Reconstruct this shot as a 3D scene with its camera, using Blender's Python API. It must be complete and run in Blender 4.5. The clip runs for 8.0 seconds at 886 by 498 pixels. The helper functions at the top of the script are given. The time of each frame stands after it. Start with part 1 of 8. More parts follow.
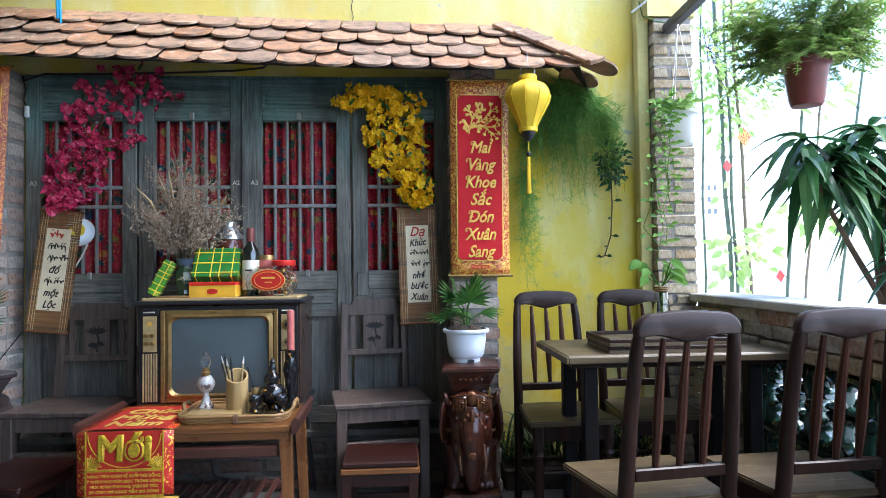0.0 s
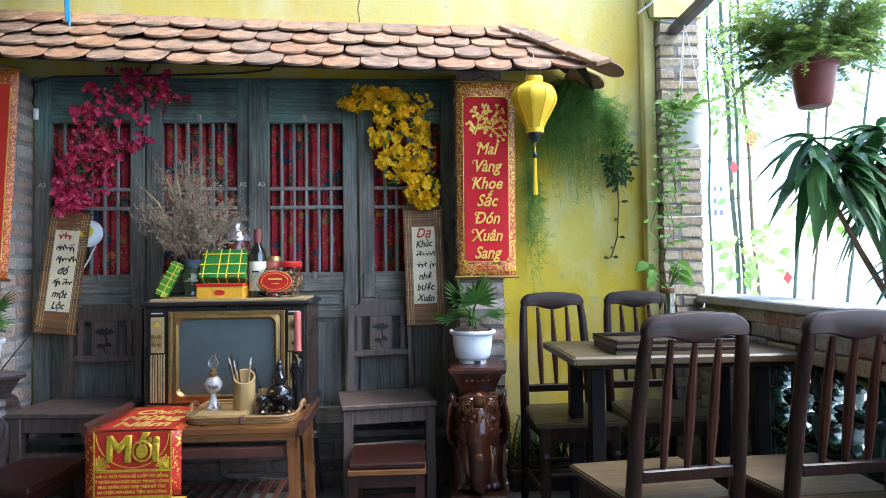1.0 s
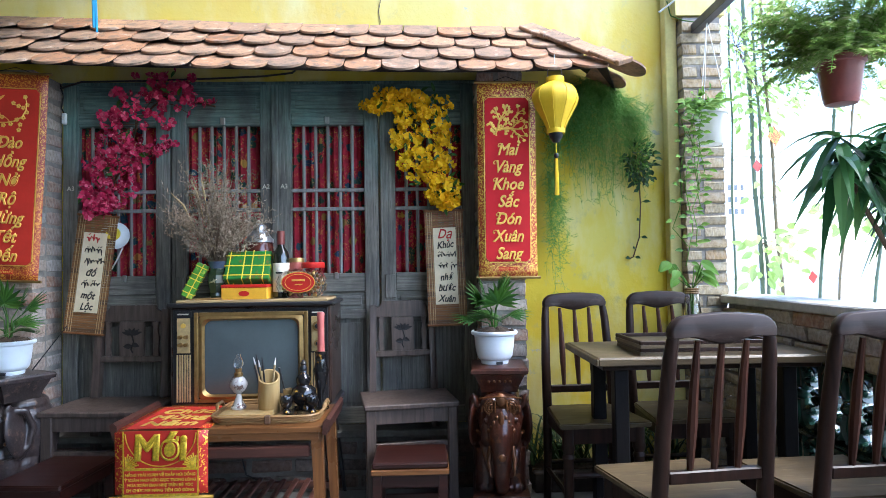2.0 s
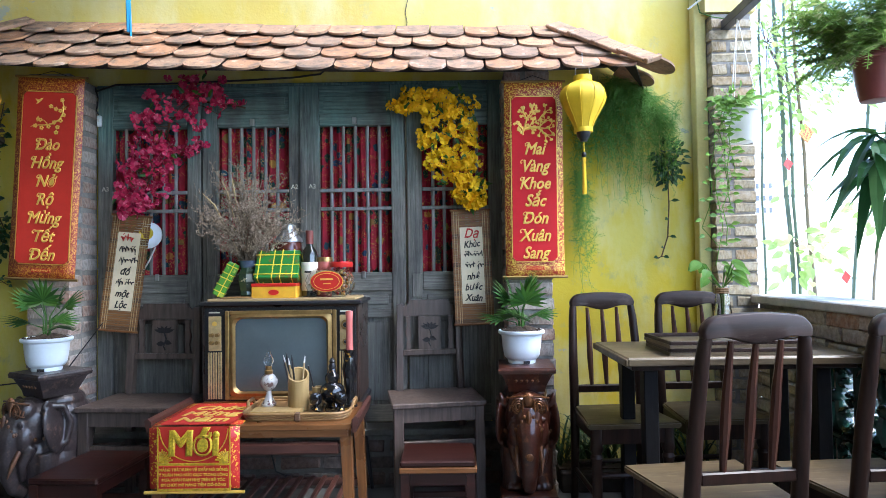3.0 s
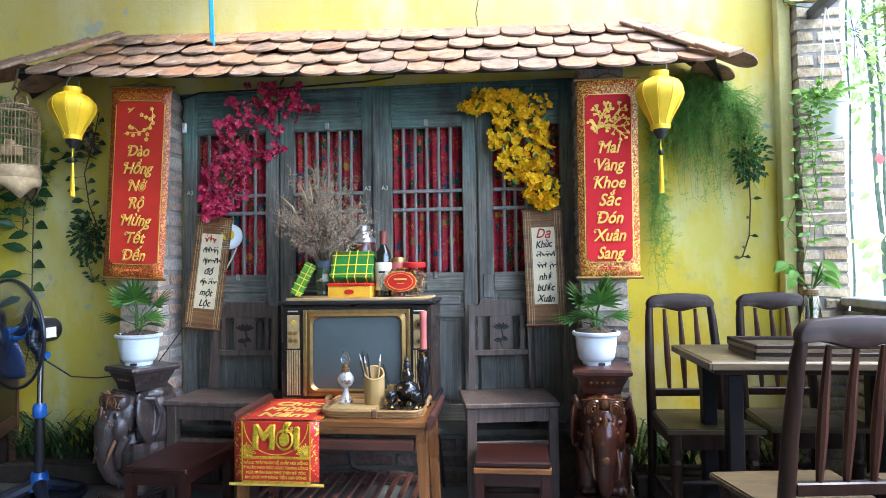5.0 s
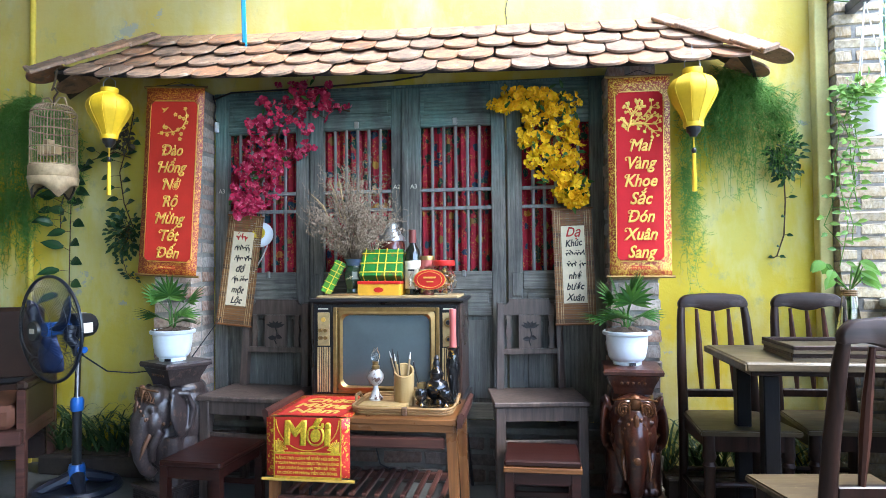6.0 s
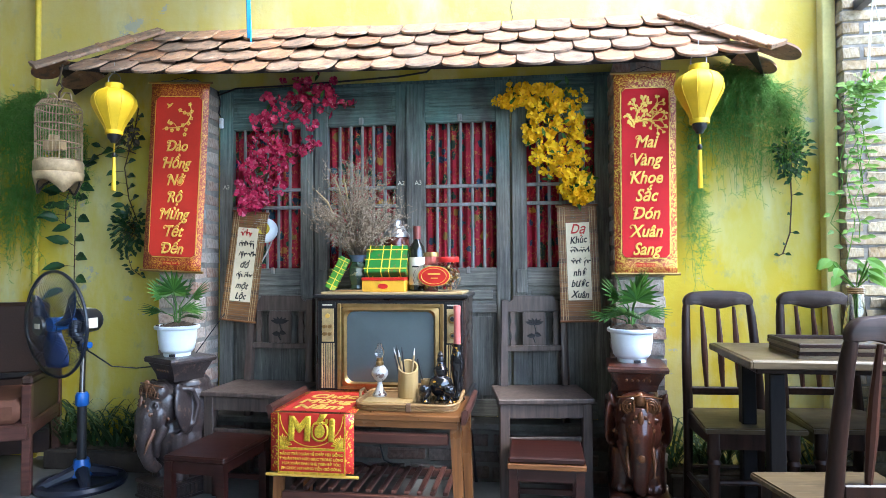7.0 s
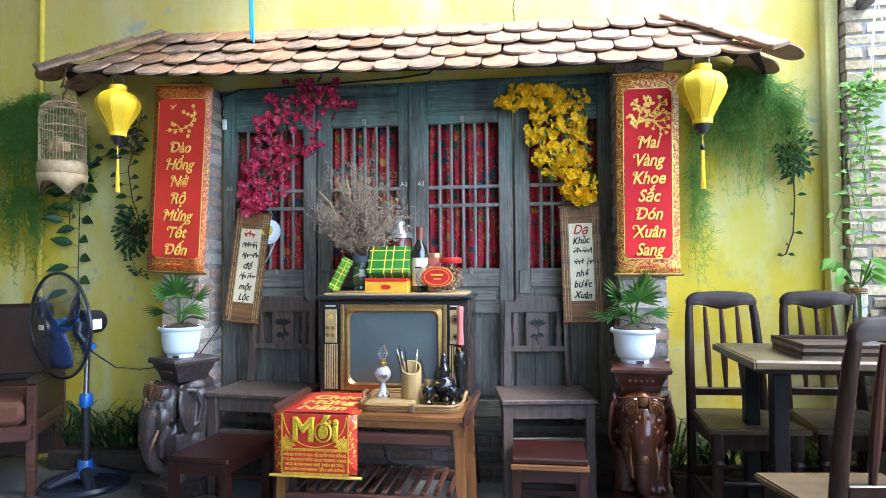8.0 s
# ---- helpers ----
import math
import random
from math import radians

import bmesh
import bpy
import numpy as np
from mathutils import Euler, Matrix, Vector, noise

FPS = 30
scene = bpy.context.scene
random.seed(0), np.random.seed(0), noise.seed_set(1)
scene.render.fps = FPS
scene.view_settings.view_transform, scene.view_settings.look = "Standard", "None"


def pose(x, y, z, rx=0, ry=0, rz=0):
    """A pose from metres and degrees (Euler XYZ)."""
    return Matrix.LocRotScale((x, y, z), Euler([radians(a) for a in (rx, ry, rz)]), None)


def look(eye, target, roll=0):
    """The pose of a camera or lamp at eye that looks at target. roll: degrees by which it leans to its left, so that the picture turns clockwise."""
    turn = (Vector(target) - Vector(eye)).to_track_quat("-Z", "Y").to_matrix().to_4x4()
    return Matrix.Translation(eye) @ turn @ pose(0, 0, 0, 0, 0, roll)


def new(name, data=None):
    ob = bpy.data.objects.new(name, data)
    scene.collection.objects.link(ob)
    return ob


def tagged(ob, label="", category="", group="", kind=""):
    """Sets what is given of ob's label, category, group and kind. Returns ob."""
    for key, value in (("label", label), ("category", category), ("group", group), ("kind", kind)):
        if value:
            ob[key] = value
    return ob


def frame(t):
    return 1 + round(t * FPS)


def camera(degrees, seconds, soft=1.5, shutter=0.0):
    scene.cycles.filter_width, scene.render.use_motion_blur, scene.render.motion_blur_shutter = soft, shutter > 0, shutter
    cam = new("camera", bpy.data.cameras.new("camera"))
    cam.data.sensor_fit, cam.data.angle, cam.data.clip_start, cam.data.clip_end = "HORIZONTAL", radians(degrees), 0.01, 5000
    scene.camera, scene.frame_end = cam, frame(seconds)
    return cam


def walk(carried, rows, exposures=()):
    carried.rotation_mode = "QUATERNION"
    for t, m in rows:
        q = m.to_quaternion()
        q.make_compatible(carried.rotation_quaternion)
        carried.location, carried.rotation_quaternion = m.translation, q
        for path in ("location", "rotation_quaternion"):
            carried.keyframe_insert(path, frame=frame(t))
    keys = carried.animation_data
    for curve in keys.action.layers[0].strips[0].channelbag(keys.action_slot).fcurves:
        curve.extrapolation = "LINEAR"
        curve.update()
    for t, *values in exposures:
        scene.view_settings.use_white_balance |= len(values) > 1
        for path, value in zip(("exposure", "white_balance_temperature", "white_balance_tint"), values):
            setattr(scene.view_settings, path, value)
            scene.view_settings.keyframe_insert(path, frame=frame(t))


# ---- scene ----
cam = camera(70.0, 8.0, soft=0.4)
PATH = [
    (0, (0.121, 0.1, 1.08), (0.248, 2.095, 1.131), -0.7),
    (0.5, (0.117, 0.098, 1.079), (0.24, 2.094, 1.137), -0.8),
    (1, (0.115, 0.098, 1.079), (0.226, 2.094, 1.135), -0.7),
    (1.5, (0.106, 0.096, 1.081), (0.191, 2.093, 1.139), -0.8),
    (3, (0.075, 0.081, 1.081), (0.06, 2.08, 1.138), -0.8),
    (3.5, (0.062, 0.084, 1.079), (-0.001, 2.082, 1.135), -0.8),
    (4, (0.047, 0.077, 1.081), (-0.066, 2.073, 1.142), -0.8),
    (4.5, (0.037, 0.074, 1.083), (-0.122, 2.067, 1.144), -0.8),
    (6, (-0.007, 0.064, 1.081), (-0.285, 2.044, 1.138), -0.5),
    (6.5, (-0.013, 0.064, 1.083), (-0.299, 2.043, 1.135), -0.4),
    (7, (-0.012, 0.068, 1.078), (-0.301, 2.046, 1.126), -0.3),
    (7.5, (-0.015, 0.065, 1.08), (-0.307, 2.043, 1.132), -0.3),
    (8, (-0.013, 0.065, 1.079), (-0.31, 2.043, 1.129), -0.4),
]
walk(cam, [(t, look(eye, target, roll)) for t, eye, target, roll in PATH], exposures=[(0.0, 2.75, 5780, 9), (1.5, 2.8, 5780, 9), (4.5, 3.15, 5780, 9), (6.0, 3.4, 5720, 7), (8.0, 3.45, 5700, 6.5)])

# ---- light ----
world = bpy.data.worlds.new("sky")
scene.world = world
world.use_nodes = True
wn = world.node_tree.nodes
sky = wn.new("ShaderNodeTexSky")
sky.sky_type = "NISHITA"
sky.sun_disc = False
sky.sun_elevation = radians(58)
sky.sun_rotation = radians(115)
sky.dust_density = 1.5
wn["Background"].inputs["Strength"].default_value = 0.15
world.node_tree.links.new(sky.outputs[0], wn["Background"].inputs["Color"])
sun = new("sun", bpy.data.lights.new("sun", "SUN"))
sun.data.energy = 0.6
sun.data.angle = radians(14)
sun.data.color = (1.0, 0.98, 0.95)
sun.matrix_world = look((6.0, 0.2, 9.0), (0, 2.6, 0))


# ---- materials ----
def node_mat(name):
    m = bpy.data.materials.new(name)
    m.use_nodes = True
    nt = m.node_tree
    return m, nt, nt.nodes["Principled BSDF"]


def ramp_of(nt, fac, stops):
    r = nt.nodes.new("ShaderNodeValToRGB")
    els = r.color_ramp.elements
    while len(els) < len(stops):
        els.new(0.5)
    for e, (p, c) in zip(els, stops):
        e.position, e.color = p, (*c, 1)
    nt.links.new(fac, r.inputs[0])
    return r.outputs[0]


def noise_of(nt, scale, detail=4, stretch=(1, 1, 1), rough=0.6):
    tc = nt.nodes.new("ShaderNodeTexCoord")
    mp = nt.nodes.new("ShaderNodeMapping")
    mp.inputs["Scale"].default_value = stretch
    nz = nt.nodes.new("ShaderNodeTexNoise")
    nz.inputs["Scale"].default_value = scale
    nz.inputs["Detail"].default_value = detail
    nz.inputs["Roughness"].default_value = rough
    nt.links.new(tc.outputs["Object"], mp.inputs[0])
    nt.links.new(mp.outputs[0], nz.inputs["Vector"])
    return nz.outputs["Fac"]


def blend(nt, fac, a, b, kind="MIX"):
    mx = nt.nodes.new("ShaderNodeMix")
    mx.data_type, mx.blend_type = "RGBA", kind
    for sock, v in ((mx.inputs["Factor"], fac), (mx.inputs["A"], a), (mx.inputs["B"], b)):
        if isinstance(v, (int, float)):
            sock.default_value = v
        elif isinstance(v, tuple):
            sock.default_value = (*v, 1) if len(v) == 3 else v
        else:
            nt.links.new(v, sock)
    return mx.outputs["Result"]


def bump_on(nt, bsdf, height, strength=0.3, dist=0.01):
    b = nt.nodes.new("ShaderNodeBump")
    b.inputs["Strength"].default_value, b.inputs["Distance"].default_value = strength, dist
    nt.links.new(height, b.inputs["Height"])
    nt.links.new(b.outputs[0], bsdf.inputs["Normal"])


def surface(name, c, rough=0.6, metal=0.0, spread=0.25, scale=14, bump=0.15, stretch=(1, 1, 1), random=0.0, coat=0.0, fine=90, spec=0.5):
    """Colour c with coarse and fine variation, and a light relief."""
    m, nt, p = node_mat(name)
    lo = tuple(v * (1 - spread) for v in c)
    hi = tuple(min(1, v * (1 + spread)) for v in c)
    n1 = noise_of(nt, scale, 5, stretch)
    n2 = noise_of(nt, fine, 3, stretch)
    col = ramp_of(nt, n1, [(0.3, lo), (0.7, hi)])
    g = ramp_of(nt, n2, [(0.3, (1 - spread * 0.5,) * 3), (0.75, (1, 1, 1))])
    col = blend(nt, 1.0, col, g, "MULTIPLY")
    if random:
        info = nt.nodes.new("ShaderNodeObjectInfo")
        v = ramp_of(nt, info.outputs["Random"], [(0.0, (1 - random,) * 3), (1.0, (1, 1, 1))])
        col = blend(nt, 1.0, col, v, "MULTIPLY")
    nt.links.new(col, p.inputs["Base Color"])
    p.inputs["Roughness"].default_value, p.inputs["Metallic"].default_value = rough, metal
    p.inputs["Coat Weight"].default_value, p.inputs["Specular IOR Level"].default_value = coat, spec
    if bump:
        bump_on(nt, p, n2, bump, 0.004)
    return m


def wood(name, dark, light, rough=0.5, along="z", scale=6, bump=0.3, coat=0.0, random=0.0, spec=0.5):
    m, nt, p = node_mat(name)
    st = {"x": (0.12, 1.6, 1.6), "y": (1.6, 0.12, 1.6), "z": (1.6, 1.6, 0.12)}[along]
    g = noise_of(nt, scale * 6, 6, st, 0.65)
    w = noise_of(nt, scale * 0.6, 4)
    col = ramp_of(nt, g, [(0.3, dark), (0.7, light)])
    col = blend(nt, 0.7, col, ramp_of(nt, w, [(0.3, (0.55, 0.55, 0.55)), (0.7, (1, 1, 1))]), "MULTIPLY")
    if random:
        info = nt.nodes.new("ShaderNodeObjectInfo")
        v = ramp_of(nt, info.outputs["Random"], [(0.0, (1 - random,) * 3), (1.0, (1, 1, 1))])
        col = blend(nt, 1.0, col, v, "MULTIPLY")
    nt.links.new(col, p.inputs["Base Color"])
    r = ramp_of(nt, w, [(0.3, (rough * 0.8,) * 3), (0.7, (min(1, rough * 1.25),) * 3)])
    nt.links.new(r, p.inputs["Roughness"])
    p.inputs["Coat Weight"].default_value, p.inputs["Specular IOR Level"].default_value = coat, spec
    bump_on(nt, p, g, bump, 0.003)
    return m


def scuffed_wood(name, dark, light, bare, rough=0.4, spec=0.5):
    """Boards with the grain along x, rubbed through to paler wood in streaks and scratches."""
    m, nt, p = node_mat(name)
    g = noise_of(nt, 30, 6, (0.12, 1.5, 1.5), 0.65)
    w = noise_of(nt, 5, 5)
    col = ramp_of(nt, g, [(0.3, dark), (0.7, light)])
    col = blend(nt, 1.0, col, ramp_of(nt, w, [(0.32, (0.68, 0.68, 0.70)), (0.68, (1, 1, 1))]), "MULTIPLY")
    rub = ramp_of(nt, noise_of(nt, 16, 8, (0.35, 1, 1), 0.75), [(0.56, (0, 0, 0)), (0.72, (0.6, 0.6, 0.6))])
    col = blend(nt, rub, col, bare)
    scratch = ramp_of(nt, noise_of(nt, 60, 3, (0.10, 1.3, 0.7), 0.5), [(0.66, (0, 0, 0)), (0.70, (0.55, 0.55, 0.55))])
    col = blend(nt, scratch, col, bare)
    nt.links.new(col, p.inputs["Base Color"])
    nt.links.new(ramp_of(nt, w, [(0.3, (rough * 0.75,) * 3), (0.7, (rough * 1.35,) * 3)]), p.inputs["Roughness"])
    p.inputs["Specular IOR Level"].default_value = spec
    bump_on(nt, p, g, 0.18, 0.003)
    return m


def islands(name, colours, rough=0.6, translucent=0.0):
    """Leaves and petals: each loose piece takes its own tone."""
    m, nt, p = node_mat(name)
    geo = nt.nodes.new("ShaderNodeNewGeometry")
    n = len(colours)
    col = ramp_of(nt, geo.outputs["Random Per Island"], [(i / max(1, n - 1), c) for i, c in enumerate(colours)])
    nt.links.new(col, p.inputs["Base Color"])
    p.inputs["Roughness"].default_value = rough
    p.inputs["Specular IOR Level"].default_value = 0.3
    if translucent:
        tr = nt.nodes.new("ShaderNodeBsdfTranslucent")
        ms = nt.nodes.new("ShaderNodeMixShader")
        ms.inputs[0].default_value = translucent
        nt.links.new(col, tr.inputs["Color"])
        nt.links.new(p.outputs[0], ms.inputs[1])
        nt.links.new(tr.outputs[0], ms.inputs[2])
        nt.links.new(ms.outputs[0], nt.nodes["Material Output"].inputs["Surface"])
    return m


def plaster_yellow():
    m, nt, p = node_mat("yellow_limewash")
    big = noise_of(nt, 1.3, 5, (1, 1, 0.7))
    mid = noise_of(nt, 4.0, 6, (1.2, 1, 0.5))
    spots = noise_of(nt, 9.0, 8, (1, 1, 0.8), 0.7)
    col = ramp_of(nt, big, [(0.32, (0.60, 0.39, 0.010)), (0.48, (0.64, 0.485, 0.032)), (0.68, (0.62, 0.54, 0.13))])
    col = blend(nt, ramp_of(nt, mid, [(0.48, (0, 0, 0)), (0.70, (1, 1, 1))]), col, (0.66, 0.61, 0.28))
    col = blend(nt, ramp_of(nt, spots, [(0.57, (0, 0, 0)), (0.68, (0.5, 0.5, 0.5))]), col, (0.33, 0.34, 0.20))
    # paler with height above the doors, the border broken up by noise
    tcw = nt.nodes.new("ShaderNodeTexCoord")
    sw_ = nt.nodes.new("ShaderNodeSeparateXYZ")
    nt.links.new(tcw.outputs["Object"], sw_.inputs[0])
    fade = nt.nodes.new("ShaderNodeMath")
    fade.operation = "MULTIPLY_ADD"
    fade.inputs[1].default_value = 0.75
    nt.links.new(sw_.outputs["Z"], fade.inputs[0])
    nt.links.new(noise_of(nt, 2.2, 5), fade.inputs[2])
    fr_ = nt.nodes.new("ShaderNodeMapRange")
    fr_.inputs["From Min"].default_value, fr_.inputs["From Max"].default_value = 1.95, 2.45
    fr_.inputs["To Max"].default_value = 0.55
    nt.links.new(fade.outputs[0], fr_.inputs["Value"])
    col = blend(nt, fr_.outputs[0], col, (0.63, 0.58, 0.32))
    peel = noise_of(nt, 2.1, 8, (1, 1, 1.3), 0.72)
    col = blend(nt, ramp_of(nt, peel, [(0.635, (0, 0, 0)), (0.65, (0.85, 0.85, 0.85))]), col, (0.42, 0.43, 0.36))
    nt.links.new(col, p.inputs["Base Color"])
    p.inputs["Roughness"].default_value = 0.85
    bump_on(nt, p, noise_of(nt, 45, 6), 0.25, 0.006)
    return m


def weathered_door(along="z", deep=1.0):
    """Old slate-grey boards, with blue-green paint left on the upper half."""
    m, nt, p = node_mat("weathered_blue_wood_" + along + ("_darker" if deep < 1 else ""))
    st = {"z": (1.5, 1.5, 0.07), "x": (0.07, 1.5, 1.5)}[along]
    tc = nt.nodes.new("ShaderNodeTexCoord")
    sep = nt.nodes.new("ShaderNodeSeparateXYZ")
    nt.links.new(tc.outputs["Object"], sep.inputs[0])
    g = noise_of(nt, 58, 7, st, 0.72)
    fine = noise_of(nt, 150, 4, st, 0.6)
    w = noise_of(nt, 4, 5, (1.2, 1.2, 0.6), 0.6)
    grey = ramp_of(nt, g, [(0.28, (0.042, 0.037, 0.031)), (0.44, (0.120, 0.112, 0.094)), (0.58, (0.182, 0.172, 0.144)), (0.74, (0.36, 0.335, 0.28))])
    teal = ramp_of(nt, g, [(0.28, (0.032, 0.062, 0.058)), (0.48, (0.084, 0.156, 0.142)), (0.74, (0.20, 0.285, 0.255))])
    add = nt.nodes.new("ShaderNodeMath")
    add.operation = "MULTIPLY_ADD"
    add.inputs[1].default_value, add.inputs[2].default_value = 0.9, -1.46
    nt.links.new(sep.outputs["Z"], add.inputs[0])
    sm = nt.nodes.new("ShaderNodeMath")
    sm.operation = "ADD"
    nt.links.new(add.outputs[0], sm.inputs[0])
    nt.links.new(w, sm.inputs[1])
    paint = ramp_of(nt, sm.outputs[0], [(0.40, (0, 0, 0)), (0.80, (1, 1, 1))])
    col = blend(nt, paint, grey, teal)
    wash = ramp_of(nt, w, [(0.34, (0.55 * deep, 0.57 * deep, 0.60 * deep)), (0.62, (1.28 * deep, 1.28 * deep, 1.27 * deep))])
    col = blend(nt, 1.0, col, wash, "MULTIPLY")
    chip = ramp_of(nt, noise_of(nt, 13, 7, (1.4, 1.4, 0.4) if along == "z" else (0.4, 1.4, 1.4), 0.72), [(0.60, (0, 0, 0)), (0.70, (0.55, 0.55, 0.55))])
    col = blend(nt, chip, col, (0.21, 0.205, 0.19))
    crack = ramp_of(nt, fine, [(0.30, (0.7, 0.7, 0.7)), (0.37, (0, 0, 0))])
    col = blend(nt, crack, col, (0.022, 0.021, 0.020))
    nt.links.new(col, p.inputs["Base Color"])
    p.inputs["Roughness"].default_value = 0.68
    bump_on(nt, p, fine, 0.35, 0.003)
    return m


def curtain_print():
    m, nt, p = node_mat("red_floral_curtain")
    tc = nt.nodes.new("ShaderNodeTexCoord")
    vo = nt.nodes.new("ShaderNodeTexVoronoi")
    vo.inputs["Scale"].default_value = 20
    nt.links.new(tc.outputs["Object"], vo.inputs["Vector"])
    n = noise_of(nt, 36, 5)
    col = ramp_of(nt, noise_of(nt, 9, 3), [(0.3, (0.26, 0.008, 0.022)), (0.7, (0.44, 0.016, 0.042))])
    pick = nt.nodes.new("ShaderNodeSeparateColor")
    nt.links.new(vo.outputs["Color"], pick.inputs[0])
    blob = nt.nodes.new("ShaderNodeMath")
    blob.operation = "SUBTRACT"
    nt.links.new(n, blob.inputs[0])
    nt.links.new(vo.outputs["Distance"], blob.inputs[1])
    spot = ramp_of(nt, blob.outputs[0], [(0.02, (0, 0, 0)), (0.07, (1, 1, 1))])
    tone = ramp_of(nt, pick.outputs[0], [(0.0, (0.015, 0.075, 0.045)), (0.14, (0.02, 0.05, 0.13)), (0.22, (0.015, 0.07, 0.04)), (0.40, (0.02, 0.05, 0.03)), (0.48, (0.50, 0.28, 0.04)), (0.53, (0.44, 0.016, 0.04))])
    col = blend(nt, spot, col, tone)
    curl = noise_of(nt, 34, 2)
    col = blend(nt, ramp_of(nt, curl, [(0.485, (0, 0, 0)), (0.495, (0.8, 0.8, 0.8)), (0.505, (0.8, 0.8, 0.8)), (0.515, (0, 0, 0))]), col, blend(nt, ramp_of(nt, noise_of(nt, 11, 2), [(0.44, (0, 0, 0)), (0.50, (1, 1, 1))]), col, (0.62, 0.38, 0.07)))
    nt.links.new(col, p.inputs["Base Color"])
    p.inputs["Roughness"].default_value = 0.8
    return m


def brick_mat(name, tones, mortar_dust=0.25):
    m, nt, p = node_mat(name)
    info = nt.nodes.new("ShaderNodeObjectInfo")
    base = ramp_of(nt, info.outputs["Random"], [(i / (len(tones) - 1), c) for i, c in enumerate(tones)])
    n = noise_of(nt, 22, 6, (1, 1, 1), 0.7)
    col = blend(nt, ramp_of(nt, n, [(0.45, (0, 0, 0)), (0.75, (mortar_dust * 2,) * 3)]), base, (0.5, 0.47, 0.42))
    col = blend(nt, 1.0, col, ramp_of(nt, noise_of(nt, 70, 4), [(0.3, (0.6, 0.6, 0.6)), (0.6, (1, 1, 1))]), "MULTIPLY")
    nt.links.new(col, p.inputs["Base Color"])
    p.inputs["Roughness"].default_value = 0.9
    bump_on(nt, p, n, 0.5, 0.008)
    return m


def roof_tile_mat():
    m, nt, p = node_mat("terracotta_tile")
    info = nt.nodes.new("ShaderNodeObjectInfo")
    base = ramp_of(nt, info.outputs["Random"], [(0.0, (0.30, 0.140, 0.068)), (0.3, (0.38, 0.205, 0.110)), (0.55, (0.34, 0.205, 0.125)), (0.8, (0.26, 0.165, 0.110)), (1.0, (0.42, 0.235, 0.125))])
    tc = nt.nodes.new("ShaderNodeTexCoord")
    off = nt.nodes.new("ShaderNodeVectorMath")
    off.operation = "MULTIPLY_ADD"
    off.inputs[1].default_value = (1, 1, 1)
    comb = nt.nodes.new("ShaderNodeCombineXYZ")
    sc = nt.nodes.new("ShaderNodeMath")
    sc.operation = "MULTIPLY"
    sc.inputs[1].default_value = 37
    nt.links.new(info.outputs["Random"], sc.inputs[0])
    nt.links.new(sc.outputs[0], comb.inputs[0])
    nt.links.new(tc.outputs["Object"], off.inputs[0])
    nt.links.new(comb.outputs[0], off.inputs[2])
    nz = nt.nodes.new("ShaderNodeTexNoise")
    nz.inputs["Scale"].default_value, nz.inputs["Detail"].default_value = 18, 7
    nt.links.new(off.outputs[0], nz.inputs["Vector"])
    col = blend(nt, ramp_of(nt, nz.outputs["Fac"], [(0.50, (0, 0, 0)), (0.66, (0.8, 0.8, 0.8))]), base, (0.13, 0.10, 0.075))
    col = blend(nt, ramp_of(nt, nz.outputs["Fac"], [(0.28, (0.6, 0.6, 0.6)), (0.4, (0, 0, 0))]), col, (0.62, 0.50, 0.40))
    # fine lichen specks and a sooty rim along the rounded end
    sp = nt.nodes.new("ShaderNodeTexNoise")
    sp.inputs["Scale"].default_value, sp.inputs["Detail"].default_value = 85, 4
    nt.links.new(off.outputs[0], sp.inputs["Vector"])
    col = blend(nt, ramp_of(nt, sp.outputs["Fac"], [(0.60, (0, 0, 0)), (0.68, (0.75, 0.75, 0.75))]), col, (0.10, 0.08, 0.06))
    sxy = nt.nodes.new("ShaderNodeSeparateXYZ")
    nt.links.new(tc.outputs["Object"], sxy.inputs[0])
    rim = nt.nodes.new("ShaderNodeMath")
    rim.operation = "MULTIPLY_ADD"
    rim.inputs[1].default_value = 0.09
    nt.links.new(nz.outputs["Fac"], rim.inputs[0])
    nt.links.new(sxy.outputs["Y"], rim.inputs[2])
    col = blend(nt, ramp_of(nt, rim.outputs[0], [(0.045, (0.6, 0.6, 0.6)), (0.062, (0, 0, 0))]), col, (0.16, 0.12, 0.09))
    nt.links.new(col, p.inputs["Base Color"])
    p.inputs["Roughness"].default_value = 0.82
    bump_on(nt, p, nz.outputs["Fac"], 0.3, 0.006)
    return m


def ornament(name, ground, line, scale=60, wide=0.10):
    """Dense printed scrollwork of one tone on another."""
    m, nt, p = node_mat(name)
    tc = nt.nodes.new("ShaderNodeTexCoord")
    vo = nt.nodes.new("ShaderNodeTexVoronoi")
    vo.feature = "DISTANCE_TO_EDGE"
    vo.inputs["Scale"].default_value = scale
    nz = nt.nodes.new("ShaderNodeTexNoise")
    nz.inputs["Scale"].default_value = scale * 0.9
    wv = blend(nt, 0.12, tc.outputs["Object"], nz.outputs["Color"], "ADD")
    nt.links.new(tc.outputs["Object"], nz.inputs["Vector"])
    nt.links.new(wv, vo.inputs["Vector"])
    f = ramp_of(nt, vo.outputs["Distance"], [(wide, (1, 1, 1)), (wide + 0.09, (0, 0, 0))])
    nt.links.new(blend(nt, f, ground, line), p.inputs["Base Color"])
    p.inputs["Roughness"].default_value = 0.45
    return m


